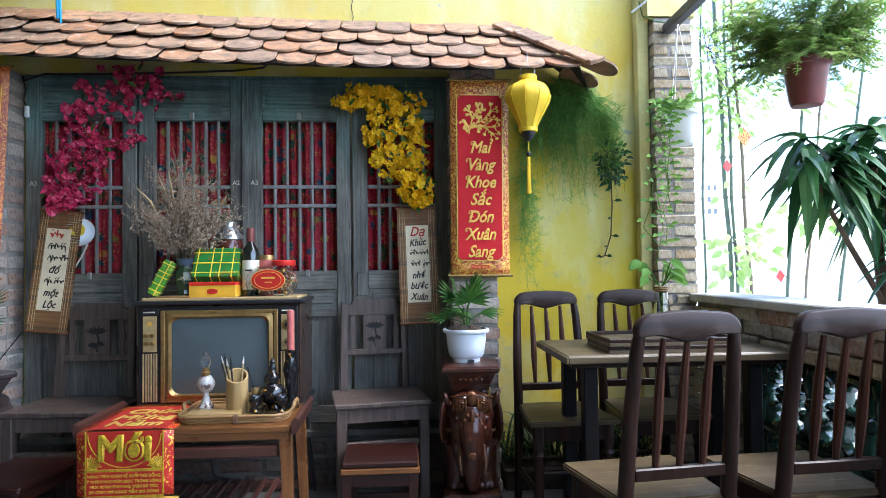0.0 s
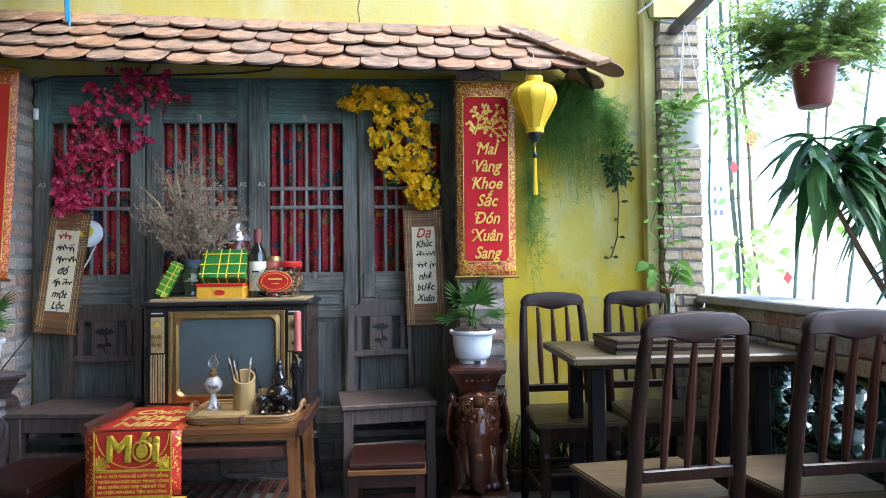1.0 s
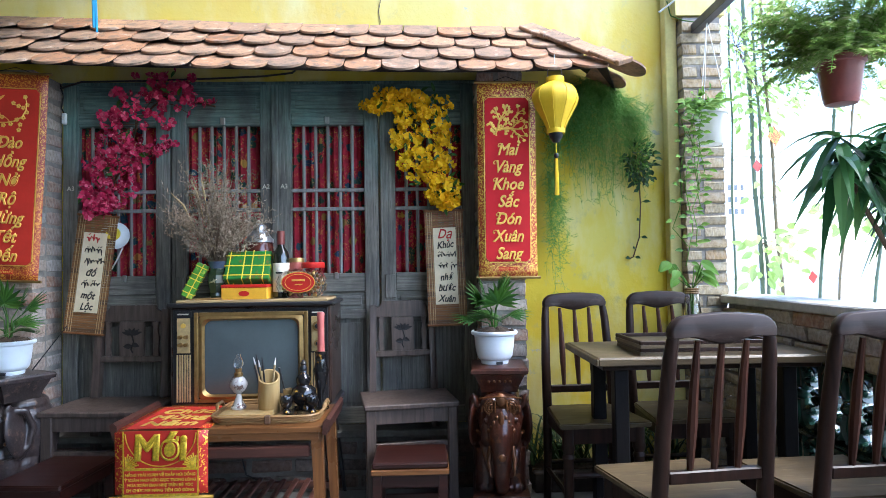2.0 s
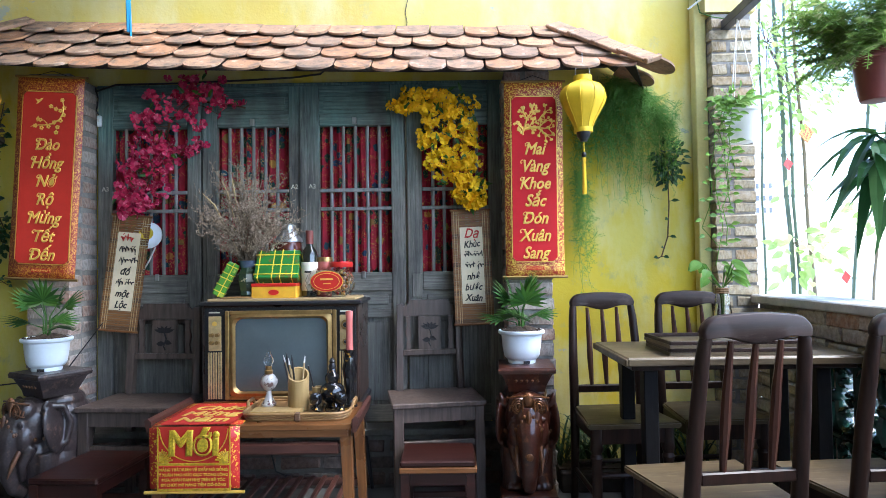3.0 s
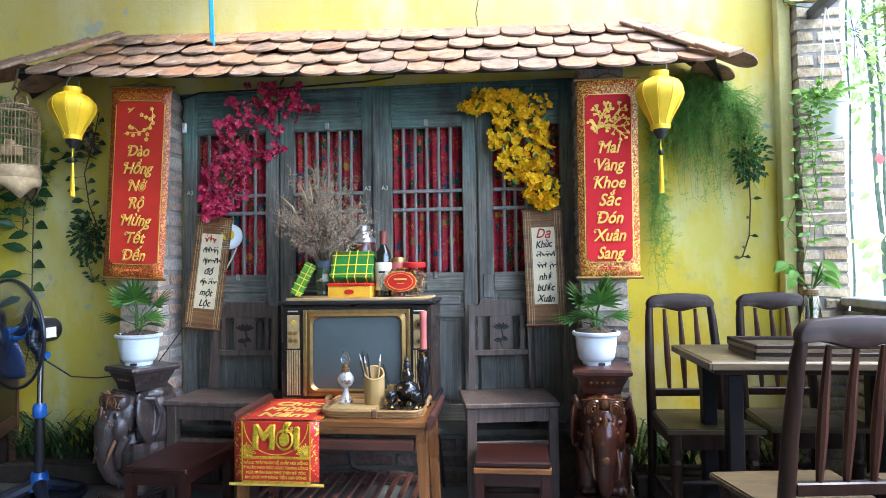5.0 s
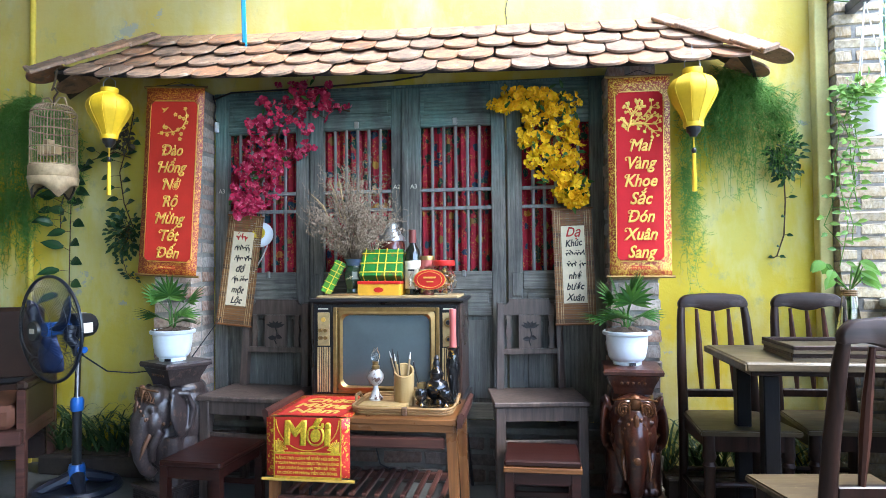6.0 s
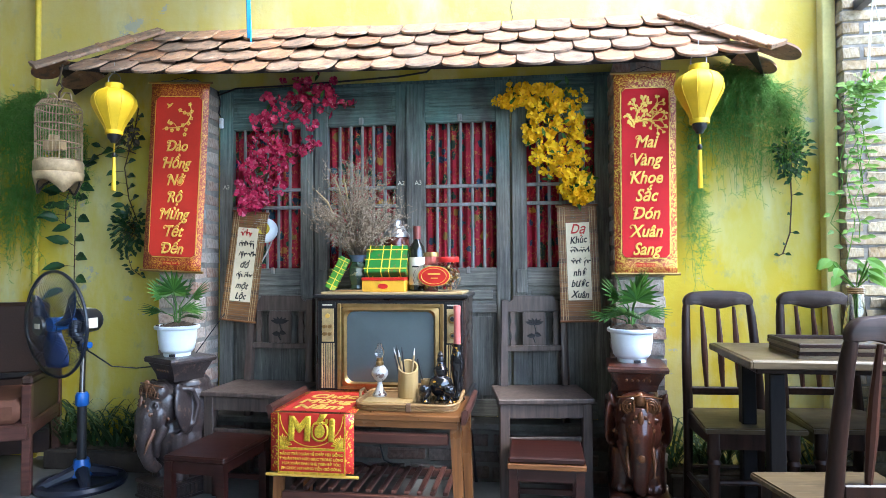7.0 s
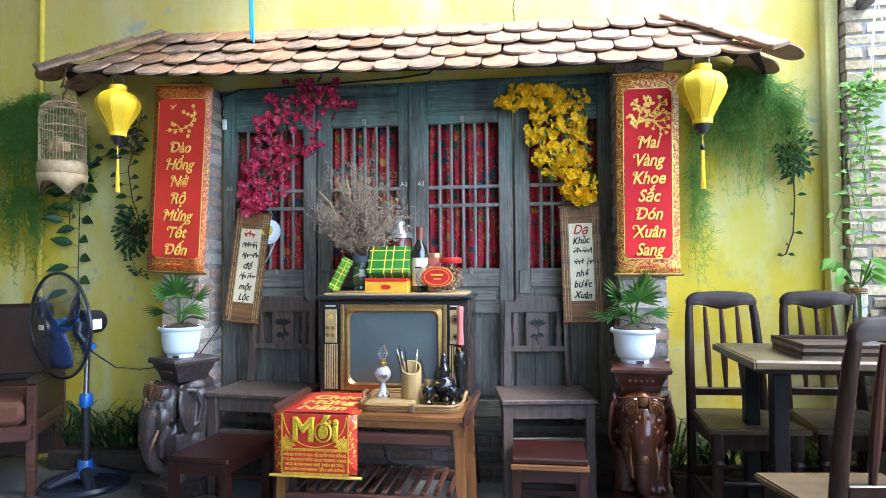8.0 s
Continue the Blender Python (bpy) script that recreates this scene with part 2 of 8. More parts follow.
def gold_flecked(name, base, gold, amount=0.62, rough=0.25, scale=26, relief=0.6):
    m, nt, p = node_mat(name)
    n = noise_of(nt, scale, 5)
    f = ramp_of(nt, n, [(amount, (0, 0, 0)), (amount + 0.04, (1, 1, 1))])
    c = ramp_of(nt, noise_of(nt, 7, 4), [(0.3, tuple(v * 0.5 for v in base)), (0.7, base)])
    nt.links.new(blend(nt, f, c, gold), p.inputs["Base Color"])
    p.inputs["Roughness"].default_value = rough
    p.inputs["Coat Weight"].default_value = 0.5
    p.inputs["Coat Roughness"].default_value = 0.15
    bump_on(nt, p, n, relief, 0.01)
    return m


def glazed_relief(name, base, rub, rough=0.36):
    """Moulded clay under a brown glaze: small carved scales, worn to a paler tone in spots."""
    m, nt, p = node_mat(name)
    tc = nt.nodes.new("ShaderNodeTexCoord")
    vo = nt.nodes.new("ShaderNodeTexVoronoi")
    vo.inputs["Scale"].default_value = 95
    nt.links.new(tc.outputs["Object"], vo.inputs["Vector"])
    n = noise_of(nt, 26, 5)
    col = ramp_of(nt, noise_of(nt, 8, 5), [(0.3, tuple(v * 0.35 for v in base)), (0.7, base)])
    col = blend(nt, ramp_of(nt, n, [(0.58, (0, 0, 0)), (0.68, (0.8, 0.8, 0.8))]), col, rub)
    col = blend(nt, 1.0, col, ramp_of(nt, vo.outputs["Distance"], [(0.3, (1, 1, 1)), (0.7, (0.72, 0.68, 0.68))]), "MULTIPLY")
    nt.links.new(col, p.inputs["Base Color"])
    p.inputs["Roughness"].default_value = rough
    p.inputs["Coat Weight"].default_value, p.inputs["Coat Roughness"].default_value = 0.25, 0.2
    hgt = blend(nt, 0.5, vo.outputs["Distance"], n)
    bump_on(nt, p, hgt, 0.20, 0.006)
    return m


def glass(name, tint=(1, 1, 1), rough=0.03):
    m, nt, p = node_mat(name)
    p.inputs["Base Color"].default_value = (*tint, 1)
    p.inputs["Transmission Weight"].default_value = 1
    p.inputs["Roughness"].default_value = rough
    p.inputs["IOR"].default_value = 1.4
    return m


M_WALL = plaster_yellow()
M_DOOR = weathered_door()
M_DOORRAIL = weathered_door("x")
# same boards multiplied down to 0.72, for the tall lower panels
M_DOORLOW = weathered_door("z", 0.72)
M_DOORBAR = wood("bare_grey_bar_wood", (0.15, 0.145, 0.135), (0.36, 0.35, 0.33), 0.7, "z", 6, 0.3)
M_CURTAIN = curtain_print()
M_BRICK = brick_mat("old_brick", [(0.33, 0.17, 0.11), (0.40, 0.29, 0.23), (0.31, 0.24, 0.20), (0.46, 0.39, 0.33), (0.36, 0.20, 0.135), (0.42, 0.40, 0.37), (0.38, 0.28, 0.22)], 0.45)
M_BRICKPALE = brick_mat("pale_washed_brick", [(0.36, 0.26, 0.14), (0.44, 0.36, 0.23), (0.36, 0.28, 0.17), (0.48, 0.41, 0.28), (0.37, 0.25, 0.13)], 0.35)
M_MORTAR = surface("grey_mortar", (0.25, 0.235, 0.21), 0.95, spread=0.3, scale=20, bump=0.5)
M_PLINTH = surface("stained_cement", (0.13, 0.12, 0.10), 0.9, spread=0.45, scale=7, bump=0.5)
M_TILE = roof_tile_mat()
M_DARKWOOD = wood("dark_roof_wood", (0.02, 0.016, 0.013), (0.06, 0.045, 0.035), 0.8)
M_CHAIR = wood("old_brown_chair_wood", (0.012, 0.0055, 0.0038), (0.044, 0.0195, 0.0120), 0.42, "z", 5, 0.2, spec=0.25)
M_CREST = scuffed_wood("scuffed_crest_wood", (0.014, 0.0072, 0.0055), (0.044, 0.023, 0.017), (0.115, 0.085, 0.075), 0.42, 0.28)
M_SEAT = scuffed_wood("worn_seat_wood", (0.055, 0.036, 0.016), (0.135, 0.094, 0.044), (0.22, 0.165, 0.09), 0.42, 0.4)
M_SPINDLE = wood("reddish_spindle_wood", (0.032, 0.010, 0.006), (0.115, 0.040, 0.021), 0.38, "z", 5, 0.2, spec=0.35)
M_TABLETOP = scuffed_wood("table_top_wood", (0.072, 0.049, 0.024), (0.150, 0.108, 0.057), (0.23, 0.18, 0.11), 0.40)
M_BLACKWOOD = surface("black_stained_wood", (0.010, 0.009, 0.009), 0.5, spread=0.4, stretch=(1, 1, 0.2), spec=0.15)
M_CARVED = wood("grey_brown_carved_wood", (0.050, 0.035, 0.028), (0.160, 0.115, 0.092), 0.45, "z", 5, 0.25, spec=0.4)
M_STOOL = wood("red_lacquered_wood", (0.018, 0.0055, 0.004), (0.050, 0.0135, 0.009), 0.33, "x", 4, 0.15, 0.2, spec=0.35)
M_COFFEE = wood("honey_brown_wood", (0.12, 0.042, 0.012), (0.29, 0.120, 0.036), 0.32, "x", 5, 0.2)
M_COFFEELEG = wood("honey_brown_leg_wood", (0.12, 0.042, 0.012), (0.29, 0.120, 0.036), 0.32, "z", 5, 0.2)
M_COFFEEDARK = wood("dark_red_rail_wood", (0.05, 0.018, 0.013), (0.12, 0.045, 0.03), 0.38, "x", 5, 0.2)
M_BOARD = wood("pale_pine_board", (0.38, 0.25, 0.11), (0.55, 0.40, 0.20), 0.5, "x", 4, 0.15)
M_BAMBOO = wood("polished_bamboo", (0.34, 0.21, 0.07), (0.52, 0.36, 0.15), 0.38, "z", 4, 0.15)
M_RATTAN = wood("rattan_cane", (0.20, 0.10, 0.032), (0.40, 0.235, 0.09), 0.45, "x", 6, 0.3)
M_GOLD = surface("aged_gold_trim", (0.36, 0.23, 0.085), 0.38, 0.8, 0.2, 30, 0.05)
M_GOLDPALE = surface("pale_brushed_gold", (0.60, 0.45, 0.22), 0.42, 0.55, 0.2, 40, 0.05)
# much darker brick tones, for the plinth courses below the doors
M_BRICKDARK = brick_mat("dark_brick", [(0.085, 0.055, 0.042), (0.12, 0.075, 0.055), (0.07, 0.06, 0.055), (0.15, 0.085, 0.06), (0.09, 0.08, 0.07)], 0.08)
M_GOLDPAPER = surface("gold_foil_print", (0.80, 0.52, 0.10), 0.38, 0.35, 0.12, 50, 0.05)
M_RED = surface("red_velvet_paper", (0.52, 0.008, 0.014), 0.85, spread=0.12, scale=5, bump=0.05)
M_REDORANGE = surface("orange_red_silk", (0.50, 0.02, 0.008), 0.8, spread=0.15, scale=5, bump=0.05)
M_BORDER_GOLD = ornament("gold_scroll_border", (0.86, 0.56, 0.09), (0.32, 0.025, 0.012), 46)
M_BORDER_RUST = ornament("rust_scroll_border", (0.62, 0.25, 0.03), (0.26, 0.02, 0.008), 46)
M_RUNNER_GOLD = ornament("glitter_gold_border", (0.85, 0.58, 0.04), (0.50, 0.012, 0.012), 38, 0.19)
M_SILK = surface("yellow_lantern_silk", (0.80, 0.52, 0.013), 0.55, spread=0.1, scale=10, bump=0.08)
M_LACQUER = gold_flecked("black_gold_lacquer", (0.012, 0.011, 0.012), (0.6, 0.30, 0.04), 0.61, 0.14, 24, 0.12)
M_BLACK = surface("black_plastic", (0.015, 0.015, 0.017), 0.35, spread=0.2, bump=0.03)
M_TVWOOD = wood("dark_walnut_veneer", (0.022, 0.012, 0.009), (0.06, 0.032, 0.022), 0.3, "x", 5, 0.1, 0.3)
M_SCREEN = surface("grey_green_picture_tube", (0.085, 0.108, 0.112), 0.17, spread=0.1, scale=5, bump=0.0, coat=0.5)
M_TRANSWHITE = islands("white_translucent_plastic", [(0.82, 0.82, 0.80), (0.82, 0.82, 0.80)], 0.4, 0.45)
M_WHITE = surface("white_glazed_pot", (0.76, 0.80, 0.82), 0.3, spread=0.05, scale=6, bump=0.02)
M_SOIL = surface("potting_soil", (0.055, 0.035, 0.02), 0.95, spread=0.6, scale=60, bump=0.9)
M_ELEPHANT_R = glazed_relief("red_brown_glaze", (0.088, 0.023, 0.011), (0.19, 0.068, 0.024), 0.30)
M_ELEPHANT_L = glazed_relief("grey_mauve_glaze", (0.066, 0.048, 0.044), (0.15, 0.095, 0.065), 0.38)
M_FLOOR = surface("grey_cement_floor", (0.13, 0.13, 0.12), 0.55, spread=0.25, scale=3, bump=0.2, fine=40)
M_CONCRETE = surface("worn_concrete_cap", (0.50, 0.48, 0.44), 0.85, spread=0.25, scale=9, bump=0.5)
M_CORNER = surface("pale_yellow_limewash", (0.66, 0.57, 0.22), 0.9, spread=0.2, scale=4, bump=0.15)
M_PLAIN = surface("plain_cream_wall", (0.40, 0.37, 0.28), 0.9, spread=0.12, scale=2, bump=0.1)
M_CERAMIC = surface("dark_green_glaze", (0.018, 0.055, 0.04), 0.16, spread=0.5, scale=14, bump=0.1, coat=0.6)
M_STEEL = surface("dull_steel", (0.45, 0.45, 0.44), 0.35, 0.9, 0.15, 30, 0.05)
M_BEAM = surface("dark_painted_steel", (0.09, 0.09, 0.10), 0.5, 0.3, 0.3, 12, 0.1)
M_CAGE = surface("weathered_cane", (0.40, 0.29, 0.16), 0.6, spread=0.25, scale=40, bump=0.1)
M_CORD = surface("black_rubber_cable", (0.015, 0.015, 0.015), 0.5, spread=0.2, bump=0.0)
M_BLUEPLASTIC = surface("blue_plastic", (0.02, 0.10, 0.36), 0.3, spread=0.12, bump=0.02)
M_NAVY = surface("dark_navy_plastic", (0.014, 0.017, 0.028), 0.3, spread=0.15, bump=0.02)
M_CHROME = surface("chrome_tube", (0.75, 0.75, 0.76), 0.15, 1.0, 0.05, 20, 0.0)
M_LEATHER = surface("brown_leather", (0.030, 0.013, 0.008), 0.45, spread=0.35, scale=6, bump=0.25)
M_CUSHION = surface("orange_brown_cushion", (0.13, 0.045, 0.02), 0.8, spread=0.2, scale=10, bump=0.2)
M_PEACH = islands("pink_silk_petals", [(0.34, 0.010, 0.050), (0.66, 0.035, 0.125), (0.50, 0.018, 0.080), (0.82, 0.15, 0.26)], 0.6, 0.25)
M_APRICOT = islands("yellow_silk_petals", [(0.82, 0.44, 0.0), (0.93, 0.60, 0.005), (0.88, 0.52, 0.0), (0.95, 0.68, 0.02)], 0.6, 0.25)
M_GREENLEAF = islands("green_leaves", [(0.03, 0.09, 0.015), (0.06, 0.15, 0.02), (0.04, 0.11, 0.03), (0.09, 0.19, 0.03)], 0.45, 0.25)
M_DRACAENA = islands("glossy_dracaena_leaves", [(0.014, 0.05, 0.016), (0.05, 0.14, 0.04), (0.022, 0.075, 0.025), (0.11, 0.21, 0.06)], 0.32, 0.3)
M_DARKLEAF = islands("dark_green_leaves", [(0.012, 0.045, 0.016), (0.025, 0.075, 0.025), (0.018, 0.06, 0.02), (0.04, 0.10, 0.03)], 0.35, 0.15)
M_FERNPALE = islands("pale_boston_fern", [(0.17, 0.27, 0.05), (0.30, 0.42, 0.11), (0.22, 0.34, 0.08), (0.48, 0.48, 0.24)], 0.6, 0.55)
M_FERN = islands("asparagus_fern", [(0.07, 0.18, 0.035), (0.17, 0.36, 0.07), (0.12, 0.27, 0.06), (0.27, 0.42, 0.12)], 0.6, 0.5)
M_LIME = islands("fresh_vine_leaves", [(0.12, 0.26, 0.03), (0.18, 0.34, 0.05), (0.10, 0.22, 0.04), (0.25, 0.38, 0.08)], 0.5, 0.4)
# leaf green lightened so that its colour carries the glare outside
M_OUTLEAF = islands("glare_paled_leaves", [(0.34, 0.50, 0.12), (0.46, 0.60, 0.20), (0.38, 0.54, 0.16), (0.55, 0.62, 0.26)], 0.5, 0.6)
M_TWIG = surface("brown_twig", (0.09, 0.055, 0.03), 0.9, spread=0.3, bump=0.1)
M_DRY = islands("dried_grey_blossom", [(0.26, 0.195, 0.135), (0.40, 0.315, 0.225), (0.20, 0.145, 0.10), (0.48, 0.39, 0.29)], 0.9)
M_SHADELEAF = islands("shade_brown_leaves", [(0.05, 0.04, 0.025), (0.09, 0.07, 0.045), (0.035, 0.035, 0.02)], 0.9)
M_DRYSTEM = surface("dry_straw_stem", (0.20, 0.145, 0.095), 0.9, spread=0.3, bump=0.0)
M_CANE = surface("green_bamboo_cane", (0.13, 0.17, 0.11), 0.5, spread=0.35, scale=8, bump=0.1)
M_CANEDRY = surface("dry_bamboo_cane", (0.22, 0.17, 0.10), 0.55, spread=0.3, scale=8, bump=0.1)
M_TERRACOTTA = surface("brown_plastic_pot", (0.17, 0.038, 0.030), 0.45, spread=0.2, scale=8, bump=0.05)
M_CREAM = surface("cream_rice_paper", (0.70, 0.59, 0.40), 0.85, spread=0.12, scale=12, bump=0.15)
M_INK = surface("black_ink", (0.012, 0.01, 0.01), 0.7, spread=0.2, bump=0.0)
M_INKRED = surface("red_ink", (0.48, 0.03, 0.02), 0.7, spread=0.2, bump=0.0)
M_MAT = wood("woven_bamboo_slat", (0.13, 0.055, 0.016), (0.30, 0.145, 0.05), 0.6, "x", 8, 0.4)
M_MATBAND = wood("dark_bamboo_slat", (0.08, 0.04, 0.02), (0.16, 0.08, 0.035), 0.6, "x", 8, 0.4)
M_CAKEGREEN = gold_flecked("green_leaf_wrapping", (0.025, 0.20, 0.035), (0.10, 0.10, 0.02), 0.58, 0.28, 20, 0.25)
M_LIMEWRAP = gold_flecked("bright_green_wrapping", (0.09, 0.34, 0.03), (0.30, 0.42, 0.06), 0.55, 0.28, 26, 0.25)
M_YELLOW = surface("yellow_string_ribbon", (0.70, 0.52, 0.03), 0.45, spread=0.1, bump=0.05)
M_YBOX = surface("yellow_orange_carton", (0.75, 0.40, 0.03), 0.4, spread=0.15, scale=16, bump=0.02)
M_REDBOX = surface("bright_red_carton", (0.55, 0.02, 0.015), 0.35, spread=0.1, bump=0.02)
M_BOTTLE = surface("dark_bottle_glass", (0.012, 0.014, 0.010), 0.06, spread=0.1, bump=0.0, coat=0.8)
M_LABEL = surface("cream_paper_label", (0.66, 0.60, 0.48), 0.6, spread=0.08, bump=0.03)
M_CANDY = islands("wrapped_sweets", [(0.35, 0.03, 0.03), (0.55, 0.35, 0.10), (0.20, 0.10, 0.06), (0.60, 0.50, 0.35), (0.45, 0.05, 0.05)], 0.3)
M_CLEAR = glass("clear_glass", (0.97, 0.99, 0.98))
M_VASEGREEN = gold_flecked("green_painted_vase", (0.045, 0.085, 0.045), (0.42, 0.38, 0.22), 0.62, 0.25, 24, 0.1)
M_VASEBLUE = surface("blue_grey_glaze", (0.10, 0.13, 0.19), 0.25, spread=0.25, bump=0.02)
M_CANDLE = surface("pink_wax", (0.52, 0.13, 0.11), 0.45, spread=0.12, scale=12, bump=0.05)
M_PORCELAIN = gold_flecked("painted_porcelain", (0.58, 0.56, 0.52), (0.10, 0.055, 0.045), 0.53, 0.3, 36, 0.08)
M_PEWTER = surface("pewter_lid", (0.50, 0.50, 0.50), 0.3, 0.8, 0.15, 30, 0.02)
M_JARBROWN = gold_flecked("red_brown_flask", (0.14, 0.04, 0.03), (0.35, 0.30, 0.26), 0.66, 0.2, 16, 0.05)
M_GRASS = islands("strappy_grass", [(0.012, 0.034, 0.009), (0.026, 0.06, 0.016), (0.055, 0.095, 0.03)], 0.5, 0.2)
M_PIPE = surface("yellow_painted_pipe", (0.66, 0.50, 0.05), 0.6, spread=0.15, bump=0.05)
M_STRING = surface("blue_nylon_string", (0.02, 0.30, 0.62), 0.5, spread=0.1, bump=0.0)
M_ROPE = surface("white_cotton_string", (0.72, 0.70, 0.66), 0.8, spread=0.1, bump=0.0)
M_FAR = surface("far_white_render", (0.72, 0.72, 0.70), 0.9, spread=0.06, scale=1, bump=0.0)
M_FARGLASS = surface("far_grey_window", (0.16, 0.17, 0.18), 0.7, spread=0.2, bump=0.0)
M_GROUND = surface("pale_paving", (0.34, 0.33, 0.31), 0.9, spread=0.2, scale=2, bump=0.1)


# ---- building blocks ----
def thing(name, label, category, at=(0, 0, 0), turn=0.0, group="", kind=""):
    ob = new(name)
    ob.empty_display_size = 0.05
    ob.matrix_world = pose(*at, 0, 0, turn)
    return tagged(ob, label, category, group, kind)


def part(name, bm, material, parent=None, label="", smooth=False, kind=""):
    me = bpy.data.meshes.new(name)
    bm.normal_update()
    bm.to_mesh(me)
    bm.free()
    if smooth:
        me.polygons.foreach_set("use_smooth", [True] * len(me.polygons))
        me.set_sharp_from_angle(angle=radians(42))
    me.materials.append(material)
    ob = new(name, me)
    ob.parent = parent
    return tagged(ob, label, "", "", kind)


def setting(name, bm, material, label, category, smooth=False):
    return tagged(part(name, bm, material, None, label, smooth), label, category, "", "structure")


def box(bm, x0, x1, y0, y1, z0, z1, bevel=0.0, m=None):
    mat = Matrix.Translation(((x0 + x1) / 2, (y0 + y1) / 2, (z0 + z1) / 2)) @ Matrix.Diagonal((abs(x1 - x0), abs(y1 - y0), abs(z1 - z0), 1))
    if m is not None:
        mat = m @ mat
    r = bmesh.ops.create_cube(bm, size=1, matrix=mat)
    if bevel:
        es = list({e for v in r["verts"] for e in v.link_edges})
        bmesh.ops.bevel(bm, geom=es, offset=bevel, segments=1, affect="EDGES", clamp_overlap=True)
    return bm


def B():
    return bmesh.new()


def bx(*a, **k):
    return box(B(), *a, **k)


def rod(bm, p0, p1, r0, r1=None, seg=10, caps=True):
    return tube(bm, [p0, p1], [r0, r0 if r1 is None else r1], seg, caps)


def tube(bm, pts, radii, seg=8, caps=True):
    pts = [Vector(p) for p in pts]
    if isinstance(radii, (int, float)):
        radii = [radii] * len(pts)
    rings = []
    side = None
    for i, p in enumerate(pts):
        d = (pts[min(i + 1, len(pts) - 1)] - pts[max(i - 1, 0)]).normalized()
        if side is None:
            side = d.orthogonal().normalized()
        side = (side - d * side.dot(d)).normalized()
        up = d.cross(side)
        rings.append([bm.verts.new(p + (side * math.cos(a) + up * math.sin(a)) * radii[i]) for a in (2 * math.pi * k / seg for k in range(seg))])
    for a, b in zip(rings, rings[1:]):
        for k in range(seg):
            bm.faces.new((a[k], a[(k + 1) % seg], b[(k + 1) % seg], b[k]))
    if caps and seg > 2:
        bm.faces.new(rings[0][::-1])
        bm.faces.new(rings[-1])
    return bm


def lathe(bm, profile, seg=24, at=(0, 0, 0), flute=0.0, flutes=0):
    rings = []
    for r, z in profile:
        ring = []
        for k in range(seg):
            a = 2 * math.pi * k / seg
            rr = r * (1 - flute * (1 - abs(math.cos(a * flutes / 2)))) if flutes else r
            ring.append(bm.verts.new((at[0] + rr * math.cos(a), at[1] + rr * math.sin(a), at[2] + z)))
        rings.append(ring)
    for a, b in zip(rings, rings[1:]):
        for k in range(seg):
            bm.faces.new((a[k], a[(k + 1) % seg], b[(k + 1) % seg], b[k]))
    if profile[0][0] > 1e-4:
        bm.faces.new(rings[0][::-1])
    if profile[-1][0] > 1e-4:
        bm.faces.new(rings[-1])
    return bm


def ball(bm, c, r, m=None, u=14, v=10):
    mt = Matrix.Translation(c) @ (m if m is not None else Matrix()) @ Matrix.Diagonal((*r, 1))
    bmesh.ops.create_uvsphere(bm, u_segments=u, v_segments=v, radius=1, matrix=mt)
    return bm


def prism(bm, outline, y0, y1):
    """An outline in x and z, from y0 to y1."""
    a = [bm.verts.new((x, y0, z)) for x, z in outline]
    b = [bm.verts.new((x, y1, z)) for x, z in outline]
    n = len(a)
    bm.faces.new(a)
    bm.faces.new(b[::-1])
    for k in range(n):
        bm.faces.new((a[k], b[k], b[(k + 1) % n], a[(k + 1) % n]))
    bmesh.ops.recalc_face_normals(bm, faces=bm.faces[-(n + 2):])
    return bm


def leaf(bm, base, tip, width, normal, curl=0.15, cuts=3):
    """A pointed blade from base to tip, a little folded and bent."""
    base, tip, normal = Vector(base), Vector(tip), Vector(normal).normalized()
    d = tip - base
    side = d.cross(normal)
    if side.length < 1e-6:
        side = d.orthogonal()
    side.normalize()
    up = side.cross(d).normalized()
    rows = []
    for i in range(cuts + 1):
        f = i / cuts
        w = width * 0.5 * math.sin(math.pi * (0.06 + 0.94 * f) ** 0.8) if i < cuts else 0
        c = base + d * f + up * (curl * d.length * math.sin(math.pi * f) * 0.6)
        rows.append((c, w))
    prev = None
    for i, (c, w) in enumerate(rows):
        if w > 1e-6:
            cur = [bm.verts.new(c - side * w + up * w * 0.25), bm.verts.new(c), bm.verts.new(c + side * w + up * w * 0.25)]
        else:
            cur = [bm.verts.new(c)]
        if prev:
            if len(cur) == 3 and len(prev) == 3:
                bm.faces.new((prev[0], prev[1], cur[1], cur[0]))
                bm.faces.new((prev[1], prev[2], cur[2], cur[1]))
            elif len(cur) == 1:
                bm.faces.new((prev[0], prev[1], cur[0]))
                bm.faces.new((prev[1], prev[2], cur[0]))
            else:
                bm.faces.new((prev[0], cur[1], cur[0]))
                bm.faces.new((prev[0], cur[2], cur[1]))
        prev = cur


